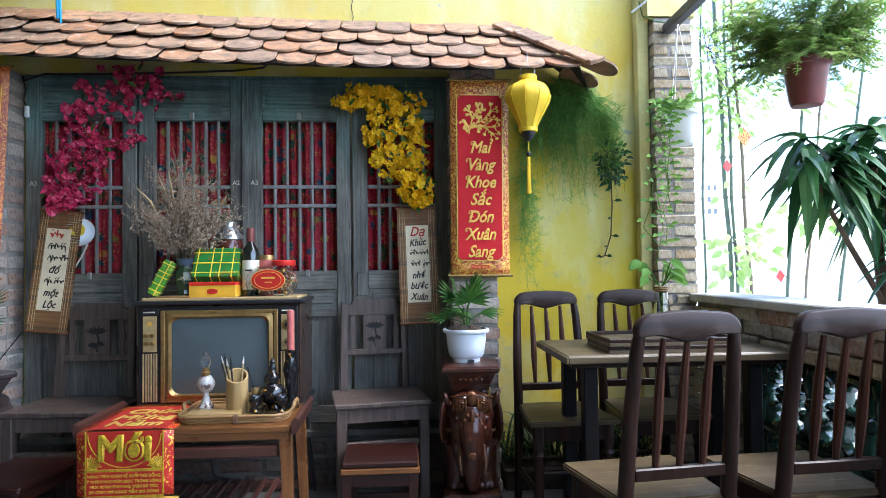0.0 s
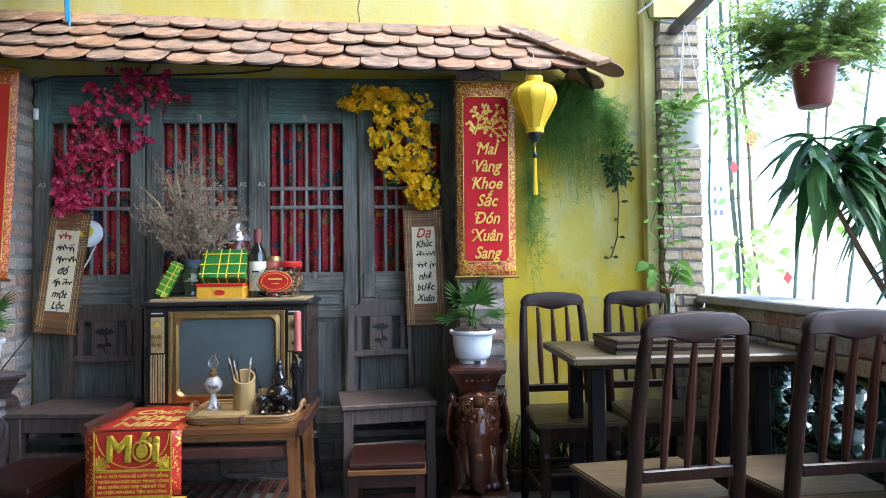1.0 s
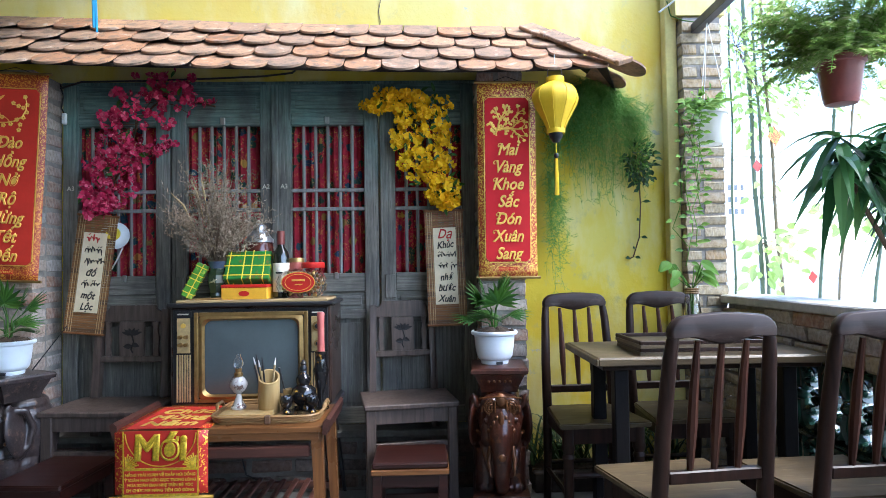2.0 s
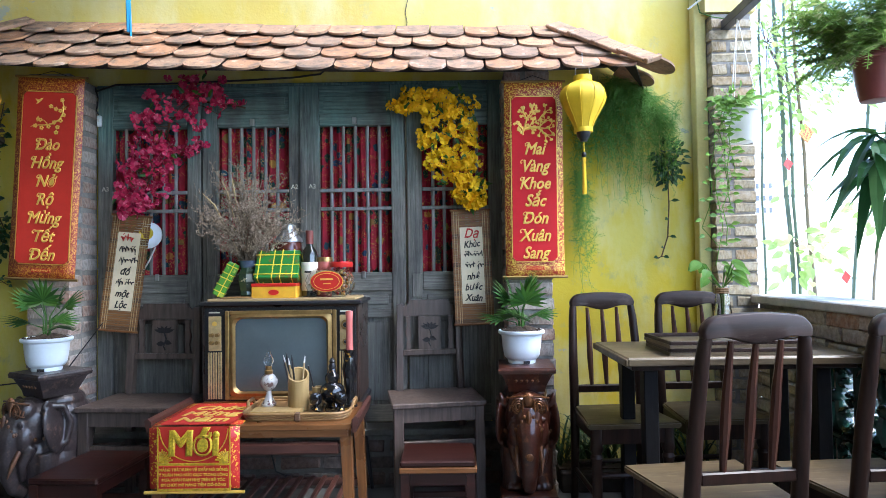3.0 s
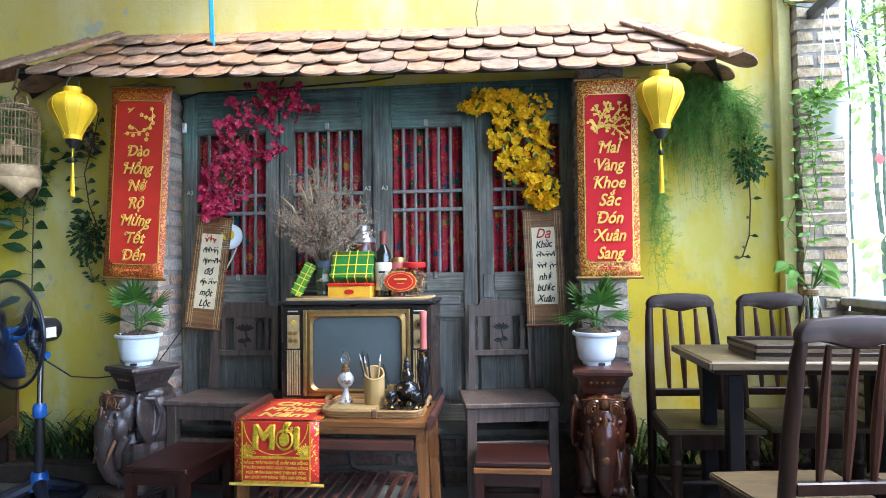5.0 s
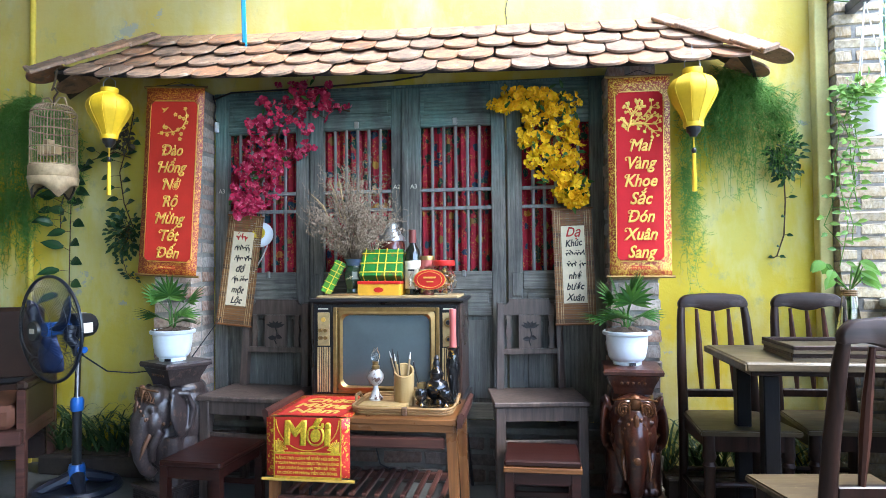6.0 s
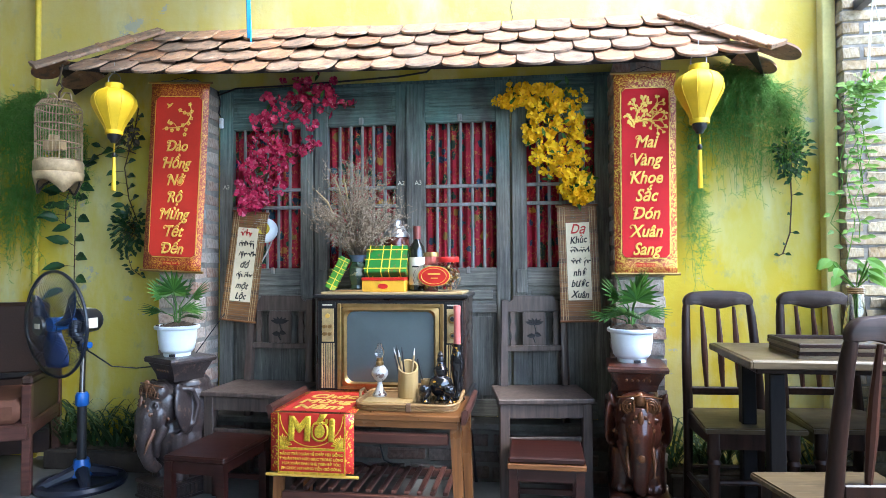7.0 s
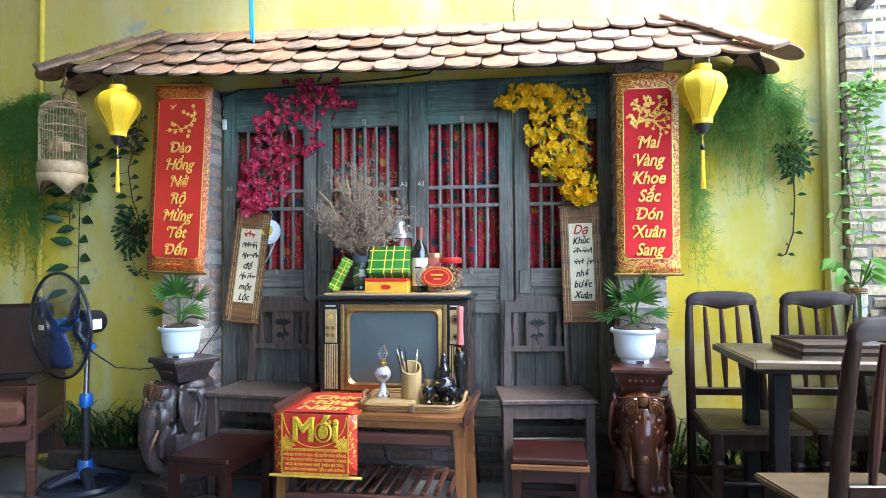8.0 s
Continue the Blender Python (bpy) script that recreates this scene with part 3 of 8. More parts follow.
def blossom(bm, c, normal, r, rng, petals=5):
    q = Vector(normal).to_track_quat("Z", "Y")
    spin = rng.uniform(0, 6.28)
    c = Vector(c)
    for k in range(petals):
        a = spin + 2 * math.pi * k / petals
        d = Vector((math.cos(a), math.sin(a), 0))
        s = Vector((-math.sin(a), math.cos(a), 0))
        lift = rng.uniform(0.05, 0.95)
        pts = [Vector((0, 0, 0)), d * r * 0.42 - s * r * 0.29 + Vector((0, 0, r * lift * 0.5)), d * r * 0.78 - s * r * 0.47 + Vector((0, 0, r * lift * 0.9)), d * r * 1.02 - s * r * 0.24 + Vector((0, 0, r * lift)), d * r * 0.93 + Vector((0, 0, r * lift * 1.1)),
               d * r * 1.02 + s * r * 0.24 + Vector((0, 0, r * lift)), d * r * 0.78 + s * r * 0.47 + Vector((0, 0, r * lift * 0.9)), d * r * 0.42 + s * r * 0.29 + Vector((0, 0, r * lift * 0.5))]
        bm.faces.new([bm.verts.new(c + q @ p) for p in pts])


def letters(text, size, material, parent, m, name="lettering", thick=0.002, shear=0.0, bold=0.0, label="", swash=False):
    """Raised letters in the built-in font, centred on the pose m, as a mesh. A leading barred D gets its bar as a piece of its own."""
    cu = bpy.data.curves.new(name, "FONT")
    barred = text[0] == "\u0110"
    cu.body, cu.size, cu.align_x, cu.align_y = ("D" + text[1:] if barred else text), size, "CENTER", "CENTER"
    cu.extrude, cu.shear, cu.bevel_depth, cu.bevel_resolution, cu.resolution_u = thick, shear, bold, 0, 3
    tmp = new(name, cu)
    me = bpy.data.meshes.new_from_object(tmp.evaluated_get(bpy.context.evaluated_depsgraph_get()))
    bpy.data.objects.remove(tmp)
    bpy.data.curves.remove(cu)
    me.materials.append(material)
    if barred:
        bm = bmesh.new()
        bm.from_mesh(me)
        x0 = min(v.co.x for v in bm.verts)
        stem = [v.co for v in bm.verts if v.co.x < x0 + size * 0.12]
        base_y = min(c.y for c in stem)
        cy = base_y + size * 0.36
        cx = x0 + shear * size * 0.36
        box(bm, cx - size * 0.07, cx + size * 0.24, cy - size * 0.035, cy + size * 0.035, -thick - bold * 0.5, thick + bold * 1.05)
        bm.to_mesh(me)
        bm.free()
    if swash and text[0] != "S":
        # a curled entry stroke at the head of the capital
        bm = bmesh.new()
        bm.from_mesh(me)
        x0 = min(v.co.x for v in bm.verts)
        head = [v.co for v in bm.verts if v.co.x < x0 + size * 0.42 and v.co.y < size * 0.52]
        top = max(c.y for c in head)
        xl = min(c.x for c in head if c.y > top - size * 0.08)
        curl = [(0.03, -0.03), (-0.08, -0.015), (-0.17, -0.06), (-0.215, -0.14), (-0.18, -0.215), (-0.11, -0.20), (-0.105, -0.14)]
        tube(bm, [(xl + size * a, top + size * b, 0.0) for a, b in curl], [size * r for r in (0.034, 0.03, 0.03, 0.034, 0.036, 0.03, 0.024)], 6)
        bm.to_mesh(me)
        bm.free()
    ob = new(name, me)
    ob.parent = parent
    ob.matrix_local = m
    return tagged(ob, label)


UPRIGHT = Euler((radians(90), 0, 0)).to_matrix().to_4x4()


# ---- large structure ----
DOOR_Y = 3.29
WALL_Y = 3.32
setting("floor", bx(-5.0, 1.70, -4.0, 3.5, -0.12, 0.0), M_FLOOR, "grey cement floor with worn patches", "floor")
setting("ground", bx(-400, 400, -400, 400, -0.5, -0.13), M_GROUND, "pale paved ground outside the terrace", "ground")
w = B()
box(w, -5.0, -1.72, WALL_Y, 3.47, 0, 3.5)
box(w, 0.37, 1.345, WALL_Y, 3.47, 0, 3.5)
box(w, -1.72, 0.37, WALL_Y, 3.47, 2.04, 3.5)
box(w, -1.72, 0.37, WALL_Y, 3.47, 0, 0.27)
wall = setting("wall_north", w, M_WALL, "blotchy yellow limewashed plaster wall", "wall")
setting("wall_west", bx(-5.15, -5.0, -4.0, 3.47, 0, 3.5), M_PLAIN, "plain cream side wall", "wall")
setting("wall_south", bx(-5.0, 1.7, -4.15, -4.0, 0, 3.5), M_PLAIN, "plain cream back wall", "wall")
setting("wall_behind_doors", bx(-1.9, 0.55, 3.62, 3.70, 0, 2.3), M_PLAIN, "plain wall closing the space behind the doors", "wall")
# unseen ceiling, added and cut so that skylight enters only by the wall
cg = B()
box(cg, -5.0, 1.45, -4.0, 2.2, 3.5, 3.6)
box(cg, -5.0, -0.95, 2.2, 3.32, 3.5, 3.6)
setting("ceiling", cg, M_PLAIN, "unseen plain cream ceiling, added to shape the light", "ceiling")

# cement plinth and threshold under the doors
p = B()
box(p, -1.718, 0.35, 3.225, 3.318, 0, 0.265)
box(p, -1.718, 0.35, 3.17, 3.318, 0.2652, 0.30, 0.006)
plinth = setting("plinth", p, M_PLINTH, "stained cement plinth under the wooden doors", "plinth")

# yellow pipe on the wall
rodb = B()
rod(rodb, (-2.83, 3.30, 0.0), (-2.83, 3.30, 3.4), 0.016, seg=10)
pipe = setting("trim_pipe", rodb, M_PIPE, "yellow painted pipe running up the wall", "pipe", True)

# thin crack in the plaster above the roof
ck = B()
for a, b in zip([(0, 0), (0.012, 0.05), (0.002, 0.1), (0.016, 0.17), (0.01, 0.22)], [(0.012, 0.05), (0.002, 0.1), (0.016, 0.17), (0.01, 0.22), (0.02, 0.3)]):
    rod(ck, (-0.13 + a[0], 3.319, 2.30 + a[1]), (-0.13 + b[0], 3.319, 2.30 + b[1]), 0.0025, seg=4)
part("crack", ck, M_PLINTH, wall)


# ---- door leaves ----
def door_leaf(x0, x1, no, mark=""):
    d = tagged(new(f"door_{no}"), "weathered blue-grey wooden door leaf with barred window", "door", "four folding door leaves", "structure")
    y0, y1 = DOOR_Y - 0.002, DOOR_Y + 0.038
    zb, zt = 0.305, 2.02
    win = (x0 + 0.075, x1 - 0.07, 1.06, 1.81)
    part("stile", bx(x0, win[0], y0, y1, zb, zt, bevel=0.004), M_DOOR, d)
    part("stile", bx(win[1], x1, y0, y1, zb, zt, bevel=0.004), M_DOOR, d)
    for z0, z1 in ((zb, 0.39), (0.83, 0.875), (0.965, 1.06), (1.81, 1.875), (1.985, zt)):
        part("rail", bx(win[0], win[1], y0 + 0.001, y1, z0, z1, bevel=0.004), M_DOORRAIL, d)
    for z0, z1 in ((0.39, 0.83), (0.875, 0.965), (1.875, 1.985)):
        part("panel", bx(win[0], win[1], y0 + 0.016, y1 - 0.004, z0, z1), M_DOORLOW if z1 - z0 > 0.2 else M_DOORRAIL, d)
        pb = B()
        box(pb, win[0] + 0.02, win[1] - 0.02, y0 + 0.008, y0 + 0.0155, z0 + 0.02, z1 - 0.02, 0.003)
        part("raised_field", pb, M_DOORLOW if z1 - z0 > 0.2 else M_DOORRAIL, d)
    n = 5
    for k in range(n):
        x = win[0] + (win[1] - win[0]) * (k + 1) / (n + 1)
        b = B()
        rod(b, (x, y0 + 0.018, 1.055), (x, y0 + 0.018, 1.815), 0.0085, seg=8)
        part("bar", b, M_DOORBAR, d, smooth=True)
    for z in (1.48, 1.385):
        part("cross_bar", bx(win[0], win[1], y0 + 0.004, y0 + 0.02, z - 0.009, z + 0.009, bevel=0.003), M_DOORBAR, d)
    part("latch", bx((win[0] + win[1]) / 2 - 0.012, (win[0] + win[1]) / 2 + 0.012, y0 - 0.012, y0, 1.815, 1.85, bevel=0.003), M_STEEL, d, "small metal latch block")
    part("latch", bx((win[0] + win[1]) / 2 + 0.03, (win[0] + win[1]) / 2 + 0.05, y0 - 0.01, y0, 1.03, 1.065, bevel=0.003), M_STEEL, d)
    # notched lower corners of the window rail
    q = B()
    box(q, x0 + 0.02, win[0], y0 - 0.008, y0 - 0.0005, 0.93, 1.05, 0.006)
    part("corner_block", q, M_DOOR, d)
    if mark:
        letters(mark, 0.032, M_LABEL, d, Matrix.Translation((win[1] + 0.03 if mark == "A2" else x0 + 0.04, y0 - 0.001, 1.50)) @ UPRIGHT, "chalk_mark", 0.0006)
    return d


DOORS = [(-1.708, -1.180, "A3"), (-1.172, -0.660, "A2"), (-0.650, -0.138, "A3"), (-0.128, 0.355, "")]
for i, (a, b, mk) in enumerate(DOORS):
    door_leaf(a, b, i + 1, mk)
setting("trim_door_head", bx(-1.72, 0.37, 3.30, 3.318, 2.021, 2.038, bevel=0.003), M_DOOR, "dark wooden head rail over the doors", "trim")
part("meeting_strip", bx(-0.672, -0.638, DOOR_Y - 0.016, DOOR_Y - 0.0025, 0.31, 2.015, bevel=0.004), M_DOOR, bpy.data.objects["door_3"])

# curtains behind the bars
cu = thing("curtain", "dark red floral curtain hung behind the barred windows", "curtain")
for a, b, _ in DOORS:
    bm = B()
    nx, nz = 46, 6
    grid = [[bm.verts.new((a + 0.05 + (b - a - 0.1) * i / nx, 3.365 + 0.012 * math.sin(i * 1.35 + 0.4 * math.sin(i * 0.3)) + 0.004 * math.sin(k + i), 0.98 + 0.90 * k / nz)) for k in range(nz + 1)] for i in range(nx + 1)]
    for i in range(nx):
        for k in range(nz):
            bm.faces.new((grid[i][k], grid[i + 1][k], grid[i + 1][k + 1], grid[i][k + 1]))
    o = part("curtain_width", bm, M_CURTAIN, cu, smooth=True)
    o.modifiers.new("cloth", "SOLIDIFY").thickness = 0.0015


# ---- brick pillars: mortar core, single bricks ----
def brick_mesh(lx, ly, lz, mat_, seed):
    rng = random.Random(seed)
    bm = bx(-lx / 2, lx / 2, -ly / 2, ly / 2, -lz / 2, lz / 2, bevel=0.006)
    for v in bm.verts:
        v.co += Vector((rng.uniform(-1, 1), rng.uniform(-1, 1), rng.uniform(-1, 1))) * 0.0045
    me = bpy.data.meshes.new("brick")
    bm.to_mesh(me)
    bm.free()
    me.materials.append(mat_)
    return me


BR = [brick_mesh(0.20, 0.10, 0.058, M_BRICK, s) for s in range(4)]
BP = [brick_mesh(0.20, 0.10, 0.050, M_BRICKPALE, s) for s in range(4)]
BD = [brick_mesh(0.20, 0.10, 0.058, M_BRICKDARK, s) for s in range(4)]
brng = random.Random(4)


def lay(parent, me, x, y, z, turn=0.0, sx=1.0, sy=1.0):
    o = new("brick", me)
    o.matrix_world = pose(x, y, z, brng.uniform(-1.2, 1.2), brng.uniform(-1.2, 1.2), turn + brng.uniform(-1.6, 1.6)) @ Matrix.Diagonal((sx, sy, brng.uniform(0.93, 1.05), 1))
    o.parent = parent
    return o


def brick_pillar(name, x0, x1, y0, y1, z1, meshes, course, label):
    core = setting(name, bx(x0 + 0.006, x1 - 0.006, y0 + 0.006, y1, 0, z1), M_MORTAR, label, "pillar")
    z, k = course / 2, 0
    wx, dy = x1 - x0, y1 - y0
    while z < z1 - 0.02:
        if k % 2:
            cut = wx * 0.42
            lay(core, brng.choice(meshes), x0 + cut / 2 - 0.004, y0 + 0.05, z, 0, (cut - 0.014) / 0.2)
            lay(core, brng.choice(meshes), x0 + cut + (wx - cut) / 2 + 0.003, y0 + 0.05, z, 0, (wx - cut - 0.012) / 0.2)
        else:
            lay(core, brng.choice(meshes), x0 + wx / 2, y0 + 0.05, z, 0, (wx + 0.004) / 0.2)
        for xs in (x0 + 0.05, x1 - 0.05):
            if dy > 0.14:
                lay(core, brng.choice(meshes), xs, y0 + 0.105 + (dy - 0.105) / 2, z, 90, (dy - 0.12) / 0.2)
        z += course
        k += 1
    return core


# ---- tiled canopy over the doors ----
def rake(x):
    """The canopy sags a little to one side."""
    return 2.336 - 0.026 * (x + 0.7)


canopy = thing("tiled_canopy", "small canopy of terracotta fish-scale tiles on dark boards", "roof")
TILT_Y, DROP = 0.40, 0.305       # reach from the wall and fall to the eave
EAVE_Y = 3.30 - TILT_Y
RX0, RX1, EX0, EX1 = -2.08, 0.67, -2.45, 0.985


def sag(x):
    """The eave hangs lower along its middle."""
    return 0.052 * max(0.0, 1 - ((x + 0.7) / 1.75) ** 4)


bm = B()
cols = []
for i in range(15):
    u = i / 14
    xr_, xe_ = RX0 + (RX1 - RX0) * u, EX0 + 0.04 + (EX1 - EX0 - 0.08) * u
    a_, e_ = (xr_, 3.31, rake(xr_) - 0.02), (xe_, EAVE_Y + 0.06, rake(xe_) - DROP + 0.025 - sag(xe_))
    cols.append([bm.verts.new(v) for v in (a_, e_, (e_[0], e_[1], e_[2] - 0.012), (a_[0], a_[1], a_[2] - 0.012))])
for p_, q_ in zip(cols, cols[1:]):
    for k in range(4):
        bm.faces.new((p_[k], q_[k], q_[(k + 1) % 4], p_[(k + 1) % 4]))
for col, xw in ((cols[0], -2.60), (cols[-1], 1.10)):
    e1, e2 = bm.verts.new((xw, 3.31, rake(xw) - DROP - 0.005)), bm.verts.new((xw, 3.31, rake(xw) - DROP - 0.03))
    bm.faces.new((col[0], col[1], e1))
    bm.faces.new((col[3], e2, col[2]))
    bm.faces.new((col[1], col[2], e2, e1))
bmesh.ops.recalc_face_normals(bm, faces=bm.faces)
part("deck", bm, M_DARKWOOD, canopy, "dark boards under the tiles")
for x in (-2.3, -1.75, -1.2, -0.65, -0.1, 0.45, 0.9):
    b = B()
    z1 = rake(x) - 0.05
    sx = min(max(x, RX0 + 0.02), RX1 - 0.02)
    rod(b, (sx, 3.31, z1), (x, EAVE_Y + 0.12, z1 - DROP + 0.10 - sag(x)), 0.013, seg=6)
    part("rafter", b, M_DARKWOOD, canopy)
b = B()
tube(b, [(x, EAVE_Y + 0.13, rake(x) - DROP + 0.062 - sag(x)) for x in (-2.40, -2.1, -1.6, -1.1, -0.5, 0.0, 0.5, 0.95)], 0.012, 6)
part("purlin", b, M_DARKWOOD, canopy)
# one fish-scale tile: flat above, rounded at its lower end
TW, TL, TH = 0.168, 0.19, 0.010
out = [(-TW / 2, TL), (-TW / 2, 0.074)] + [(-TW / 2 * math.cos(a), 0.074 - 0.074 * math.sin(a)) for a in (radians(d) for d in range(15, 180, 15))] + [(TW / 2, 0.074), (TW / 2, TL)]
bm = B()
lo = [bm.verts.new((x, y, 0)) for x, y in out]
hi = [bm.verts.new((x * 0.985, y + (0.003 if y < 0.05 else 0), TH)) for x, y in out]
bm.faces.new(lo)
bm.faces.new(hi[::-1])
for k in range(len(out)):
    bm.faces.new((lo[k], hi[k], hi[(k + 1) % len(out)], lo[(k + 1) % len(out)]))
bmesh.ops.recalc_face_normals(bm, faces=bm.faces)
tile_me = bpy.data.meshes.new("tile")
bm.to_mesh(tile_me)
bm.free()
tile_me.materials.append(M_TILE)
trng = random.Random(11)
pitch = math.degrees(math.atan2(DROP, TILT_Y))
ROWS_N = 4
for r in range(ROWS_N):
    f = r / ROWS_N               # from the eave up
    xl = EX0 + (RX0 - EX0) * f
    xr = EX1 + (RX1 - EX1) * f
    y = EAVE_Y - 0.03 + TILT_Y * f
    step = TW + 0.004
    x = math.ceil((xl + 0.05) / step) * step + (step / 2 if r % 2 else 0)
    while x < xr - 0.02:
        o = new("tile", tile_me)
        o.matrix_world = Matrix.Translation((x + trng.uniform(-0.004, 0.004), y + trng.uniform(-0.006, 0.006), rake(x) - (DROP + sag(x)) * (1 - f) - 0.012 + trng.uniform(0, 0.004))) @ pose(0, 0, 0, pitch - 4 + trng.uniform(-1.5, 1.5), trng.uniform(-1.5, 1.5), trng.uniform(-2, 2))
        o.parent = canopy
        x += step
# the eave tiles of the two end slopes
for xt_, sgn in ((1.135, 1), (-2.575, -1)):
    for j, (dx, dy, dz) in enumerate(((0.0, 0.0, 0.0), (-0.045, 0.155, -0.012))):
        o = new("tile", tile_me)
        o.matrix_world = Matrix.Translation((xt_ + sgn * dx, 3.0 + dy, rake(xt_ - sgn * 0.11) - DROP - 0.018 + dz)) @ pose(0, 0, 0, 0, 0, 90 * sgn) @ pose(0, 0, 0, 24)
        o.parent = canopy
# flat hip slabs that lie along the two slanting edges
nrm = Vector((0, -DROP, TILT_Y)).normalized()
for (ax, ay, az), (cx, cy, cz), sgn in (((RX1 - 0.02, 3.29, rake(RX1) + 0.0), (EX1 + 0.03, EAVE_Y - 0.02, rake(EX1) - DROP - 0.005), -1), ((RX0 + 0.02, 3.29, rake(RX0) + 0.0), (EX0 - 0.03, EAVE_Y - 0.02, rake(EX0) - DROP - 0.005), 1)):
    a_, c_ = Vector((ax, ay, az)), Vector((cx, cy, cz))
    d = (c_ - a_).normalized()
    s = nrm.cross(d).normalized()
    if s.x * sgn < 0:
        s = -s
    u = nrm
    L = (c_ - a_).length
    for k in range(4):
        p0 = a_.lerp(c_, k / 4)
        M = Matrix((( d.x, s.x, u.x, p0.x), (d.y, s.y, u.y, p0.y), (d.z, s.z, u.z, p0.z), (0, 0, 0, 1)))
        bm = bx(0.0, L / 4 + 0.015, -0.012, 0.085, 0.012 + 0.003 * (k % 2), 0.030 + 0.003 * (k % 2), bevel=0.004)
        box(bm, L / 4 - 0.008, L / 4 + 0.016, -0.014, 0.087, 0.028, 0.040, 0.004)
        bmesh.ops.transform(bm, matrix=M @ pose(0, 0, 0, 0, 2, 0), verts=bm.verts)
        bmesh.ops.recalc_face_normals(bm, faces=bm.faces)
        part("hip_tile", bm, M_TILE, canopy)


# ---- terrace edge: brick pillar, low wall, glazed blocks, beam ----
setting("trim_corner", bx(1.335, 1.395, 3.255, 3.318, 0, 3.5, bevel=0.004), M_CORNER, "pale plaster edge beside the brick pillar", "trim")
setting("lintel", bx(1.37, 1.62, 3.20, 3.47, 2.33, 3.5), M_WALL, "yellow plaster above the brick pillar", "wall")
low = setting("wall_east", bx(1.60, 1.66, 2.80, 3.20, 0.0, 0.884), M_MORTAR, "low terrace wall of pale bricks and glazed blocks", "wall")
z, k = 0.03, 0
while z < 0.87:
    for j in range(2):
        yy = 3.10 - 0.205 * j + (0.05 if k % 2 else 0)
        lay(low, brng.choice(BP), 1.62, yy, z, 90)
    z += 0.062
    k += 1
# upper brick band above the glazed blocks
band = setting("wall_band", bx(1.61, 1.66, -4.0, 2.80, 0.70, 0.884), M_MORTAR, "brick band under the concrete cap", "wall")
for c, zz in enumerate((0.735, 0.80, 0.856)):
    y = 2.72 - (0.1 if c % 2 else 0)
    while y > 0.9:
        lay(band, brng.choice(BR if brng.random() < 0.6 else BP), 1.622, y, zz, 90, sy=1.0)
        y -= 0.208
cap = B()
box(cap, 1.555, 1.78, -4.0, 3.20, 0.885, 0.925, 0.006)
setting("cap", cap, M_CONCRETE, "worn concrete cap on the low terrace wall", "wall cap")
# unseen stretch of wall, added to block light coming in near the floor
setting("wall_southeast", bx(1.61, 1.66, -4.0, 0.30, 0.10, 0.70), M_MORTAR, "unseen plain low wall, added to keep out low light", "wall")
setting("kerb", bx(1.58, 1.68, -4.0, 2.80, 0.0, 0.10, bevel=0.006), M_CONCRETE, "concrete kerb under the glazed blocks", "kerb")

# pierced glazed ceramic blocks
bl = B()
S = 0.148
for t0, t1 in (((-S, -S), (-S, S)), ((S, -S), (S, S)), ((-S, -S), (S, -S)), ((-S, S), (S, S))):
    rod(bl, (0, t0[0], t0[1]), (0, t1[0], t1[1]), 0.019, seg=6)
for sy in (-1, 1):
    for sz in (-1, 1):
        pts = []
        for q in range(15):
            a = q / 14 * 4.6
            rr = 0.062 * (1 - q / 22)
            pts.append((0, sy * (0.072 + rr * math.cos(a + 0.4)), sz * (0.072 + rr * math.sin(a + 0.4))))
        tube(bl, pts, [0.022 - 0.0005 * q for q in range(15)], 8)
        tube(bl, [(0, sy * 0.02, sz * 0.02), (0, sy * 0.03, sz * 0.075), (0, sy * 0.01, sz * 0.13)], [0.016, 0.020, 0.016], 7)
        tube(bl, [(0, sy * 0.075, sz * 0.012), (0, sy * 0.11, sz * 0.02), (0, sy * 0.14, sz * 0.005)], [0.014, 0.019, 0.014], 7)
        ball(bl, (0, sy * 0.06, sz * 0.06), (0.02, 0.02, 0.02), u=8, v=6)
ball(bl, (0, 0, 0), (0.028, 0.034, 0.034), u=10, v=8)
bmesh.ops.transform(bl, matrix=Matrix.Diagonal((1.7, 1, 1, 1)), verts=bl.verts)
blk_me = None
for j in range(8):
    for q in range(2):
        yy, zz = 2.64 - 0.30 * j, 0.25 + 0.30 * q
        if blk_me is None:
            o = part("ceramic_block", bl, M_CERAMIC, smooth=True)
            blk_me = o.data
        else:
            o = new("ceramic_block", blk_me)
        o.location = (1.63, yy, zz)
        tagged(o, "pierced dark green glazed ceramic block in the terrace wall", "ceramic block", "glazed wall blocks")


